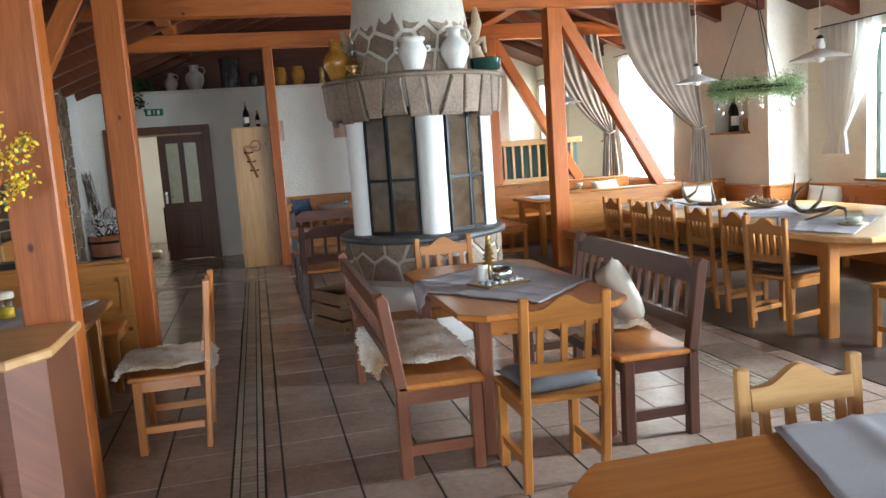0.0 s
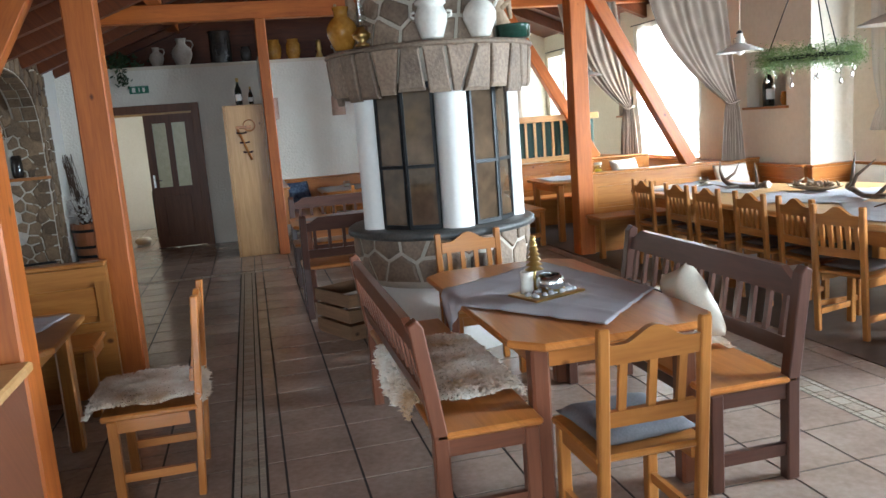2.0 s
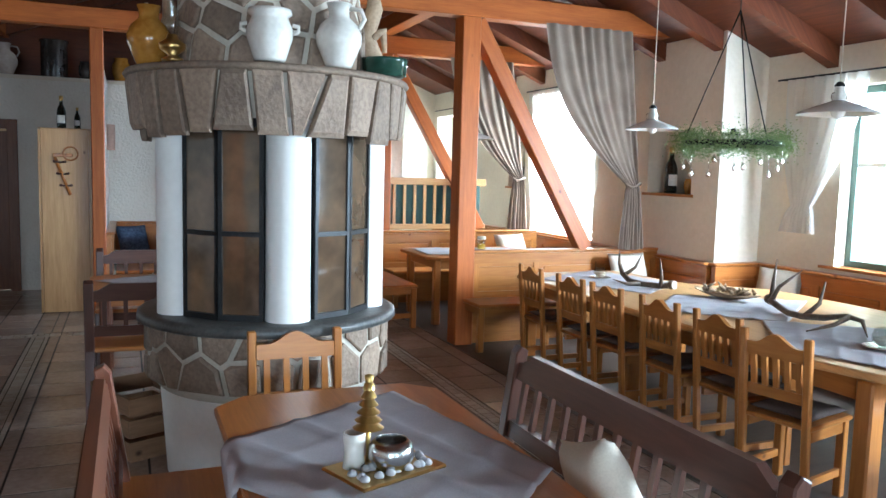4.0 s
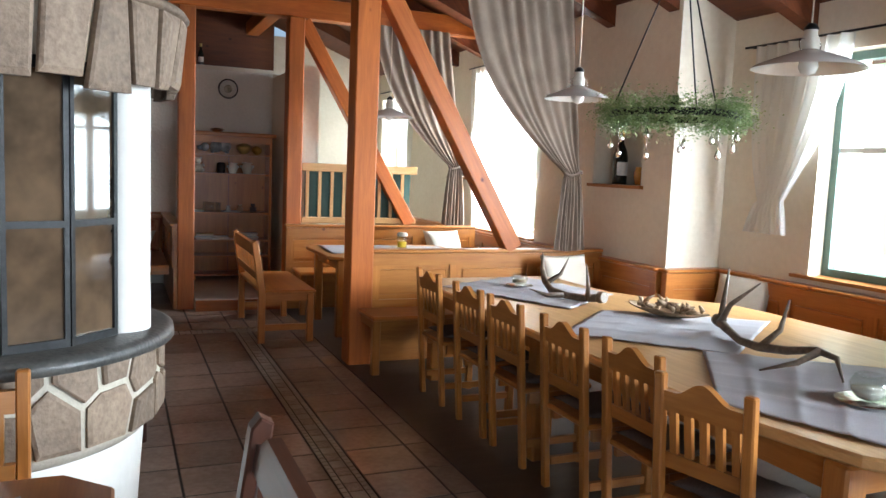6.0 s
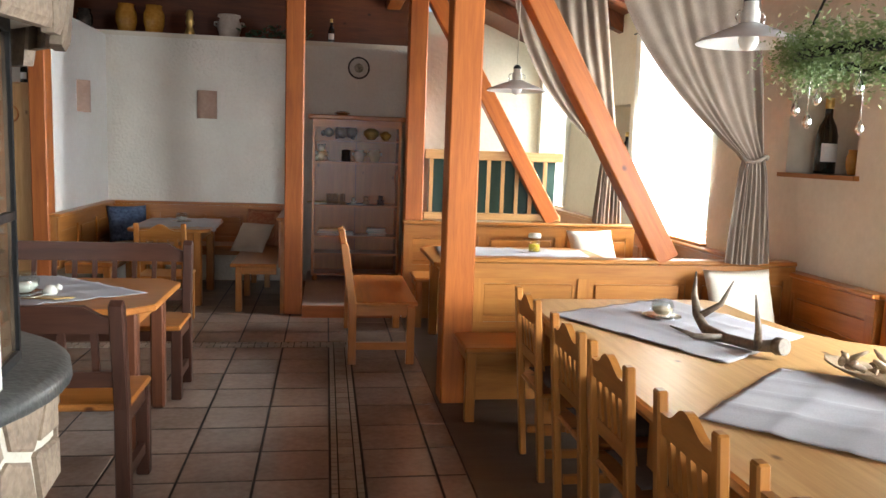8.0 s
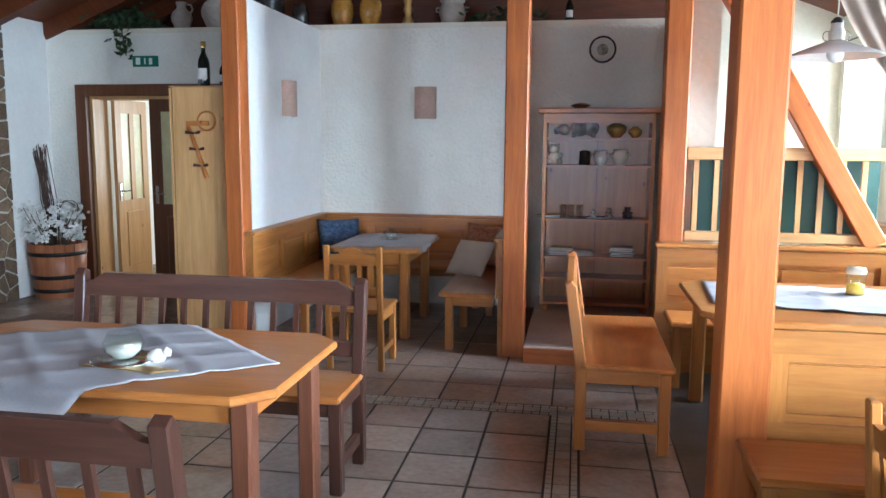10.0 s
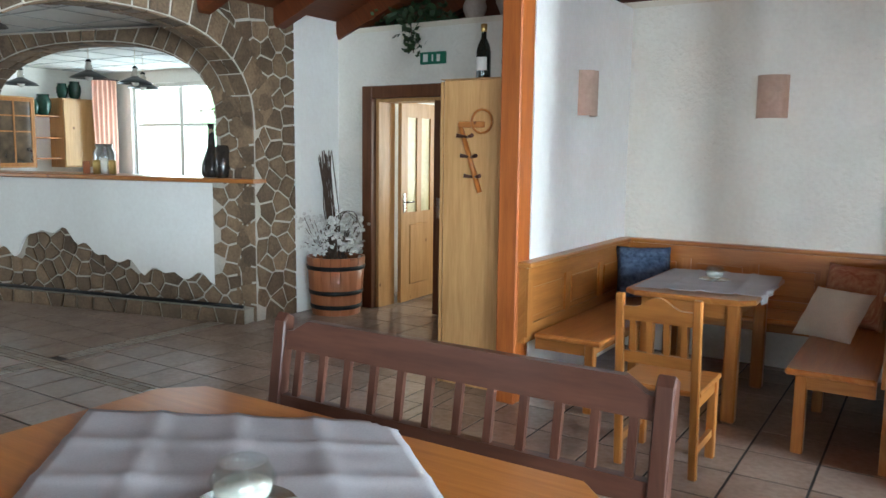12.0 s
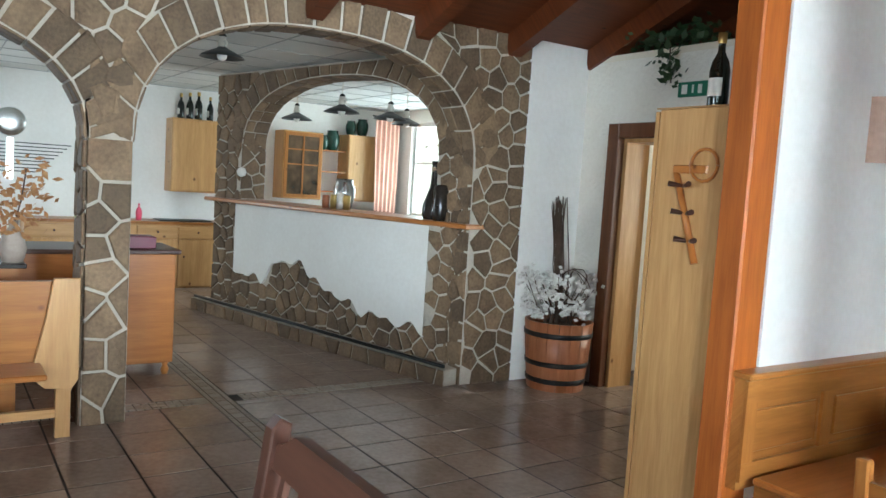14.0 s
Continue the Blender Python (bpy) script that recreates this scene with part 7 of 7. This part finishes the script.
for k in range(3):
    part("stile", B(-0.04, -1.3 + 0.5 * k, 0.47, -0.02, -1.22 + 0.5 * k, 0.9), pine, bl)
cab = thing("low_cabinet", "low wooden cabinet behind the bench", "cabinet", (-3.2, 8.0, 0))
part("body", B(-0.35, 0, 0, 0.15, 1.2, 0.93), honey, cab)
part("top", B(-0.38, -0.02, 0.932, 0.17, 1.25, 0.96, bev=0.005), dark_glaze, cab)
turned("vase", [(0, 0), (0.06, 0), (0.08, 0.08), (0.06, 0.18), (0.025, 0.22), (0.03, 0.26), (0, 0.2)], clay, (-3.15, 9.18, 0.962), "grey bulbous vase on the low cabinet", "vase")
vine("dried_branches", "dried orange-brown leaves in a vase", [(-3.15, 9.18, 1.18), (-3.12, 9.22, 1.36), (-3.08, 9.24, 1.55)], 150, 0.035, mottled("dry_leaf", (0.35, 0.14, 0.05), (0.62, 0.34, 0.15), 20, 60, 0.8, 0.0), 12, 0.1)

# on the white wall behind the thin column
art = thing("wall_ornament", "grey metal sun disc with dark radiating rods on the white wall", "ornament", (-8.79, 9.57, 2.07))
part("disc", lathe(bmesh.new(), [(0, 0.03), (0.1, 0.028), (0.17, 0.012), (0.18, 0.0), (0, 0)], 28, Matrix.Rotation(radians(90), 4, "Y")), steel, art, "dull grey metal disc")
for i in range(9):
    for sd in (-1, 1):
        part("rod", B(0.004, min(0.05 * sd, (0.7 - 0.05 * i) * sd), -0.26 - 0.045 * i, 0.016, max(0.05 * sd, (0.7 - 0.05 * i) * sd), -0.248 - 0.045 * i), black_iron, art)
part("spine", B(0.004, -0.04, -0.72, 0.02, 0.04, -0.2), steel, art)
rl = thing("round_lamp", "small round white lamp on the stone bar column", "lamp", on_bar(3.42, 1.62, 0.03))
part("globe", lathe(bmesh.new(), [(0, -0.055), (0.04, -0.04), (0.055, 0), (0.04, 0.04), (0, 0.055)], 18), enamel, rl)
part("bracket", B(-0.02, -0.0, -0.02, 0.02, 0.05, 0.02), black_iron, rl)

# in the corridor
pc = thing("picture", "small framed red and orange painting", "picture", (-1.55, 16.69, 1.72))
part("frame", B(-0.2, -0.03, -0.27, 0.2, 0, 0.27, bev=0.006), brown, pc)
part("canvas", B(-0.17, -0.034, -0.24, 0.17, -0.031, 0.24), paint_red, pc)
pd = thing("pedestal", "dark grey pedestal with a turned wooden ornament", "pedestal", (-1.6, 15.4, 0))
part("block", B(-0.14, -0.14, 0, 0.14, 0.14, 0.8, bev=0.006), dark_glaze, pd)
part("ornament", lathe(bmesh.new(), [(0, 0.8), (0.1, 0.8), (0.07, 1.0), (0.08, 1.02), (0.05, 1.25), (0.01, 1.3), (0.01, 1.5), (0.0, 1.5)], 18), driftwood, pd)
part("ball", lathe(bmesh.new(), [(0, 1.48), (0.07, 1.52), (0.09, 1.58), (0.07, 1.64), (0, 1.67)], 18), dark_glaze, pd)
pl = turned("pumpkin", [(0, 0), (0.1, 0.01), (0.14, 0.06), (0.1, 0.12), (0.02, 0.12), (0, 0.14)], white_glaze, (-1.85, 14.3, 0), "white pumpkin on the corridor floor", "pumpkin", 16)

# ---- floor tiles, last ----
T = 0.358
tile_mesh = mesh_of("tile", B(-T / 2 + 0.006, -T / 2 + 0.006, -0.004, T / 2 - 0.006, T / 2 - 0.006, 0.0, bev=0.003), tile_mat)
floor_ob = bpy.data.objects["floor"]
tiles_rest = bmesh.new()
count = 0
cols = []
cols += [(3.02 + T / 2, T), ((3.02 + T + 3.53) / 2, 3.53 - 3.02 - T)]
x = 2.855 - T / 2
while x > -0.10 + T / 2:
    cols.append((x, T)); x -= T
left = x + T / 2
cols.append(((left - 0.10) / 2, left + 0.10))
x = -0.265 - T / 2
while x > -2.87 + T / 2:
    cols.append((x, T)); x -= T
left = x + T / 2
cols.append(((left - 2.87) / 2, left + 2.87))
x = -3.03 - T / 2
while x > -8.8:
    cols.append((x, T)); x -= T
rows_y = []
y = 10.39 - T / 2
while y > -3.2:
    rows_y.append(y); y -= T
y = 10.55 + T / 2
while y < 16.8:
    rows_y.append(y); y += T
for x, w in cols:
    for y in rows_y:
        near = -1.9 < x < 3.53 and 5.2 < y < 11.9 and abs(w - T) < 0.01
        if near and count < 300:
            ob = new("tile", tile_mesh)
            ob.parent, ob.location = floor_ob, (x, y, 0)
            count += 1
        else:
            box(tiles_rest, x - w / 2 + 0.006, y - T / 2 + 0.006, -0.004, x + w / 2 - 0.006, y + T / 2 - 0.006, 0.0)
for x0_, x1_ in ((-0.265, -0.10), (2.855, 3.02), (-3.03, -2.87)):
    for y in rows_y:
        if y > 10.6 and (x0_ > -1 or y > 12.4):
            box(tiles_rest, x0_ + 0.006, y - T / 2 + 0.006, -0.004, x1_ - 0.006, y + T / 2 - 0.006, 0.0)
tagged(part("tiles", tiles_rest, tile_mat, floor_ob), "", "", "", "stuff")
ma_, mb_ = bmesh.new(), bmesh.new()


def band_piece(along_x, s, c):
    """One length of the mosaic band: a patterned square flanked by small stones."""
    bits = [(ma_, 0.004, 0.034, 0, 0.05), (ma_, 0.004, 0.034, 0.054, 0.10), (ma_, 0.126, 0.156, 0, 0.05), (ma_, 0.126, 0.156, 0.054, 0.10), (ma_ if int(s * 10) % 2 else mb_, 0.042, 0.118, 0, 0.10)]
    for bm, a, b_, p, q in bits:
        if along_x:
            box(bm, s + p, c + a, -0.004, s + q - 0.004, c + b_, -0.0005)
        else:
            box(bm, c + a, s + p, -0.004, c + b_, s + q - 0.004, -0.0005)


s = -3.2
while s < 10.39:
    band_piece(False, s, -0.263)
    band_piece(False, s, 2.857)
    s += 0.1035
s = 4.0
while s < 12.3:
    if not 10.29 < s < 10.55:
        band_piece(False, s, -3.028)
    s += 0.1035
s = -8.8
while s < 3.43:
    band_piece(True, s, 10.39)
    s += 0.1035
box(ma_, -3.026, 10.303, -0.004, -2.874, 10.386, -0.0005)
tagged(part("mosaic_light", ma_, mosaic_a, floor_ob), "", "", "", "stuff")
tagged(part("mosaic_dark", mb_, mosaic_b, floor_ob), "", "", "", "stuff")
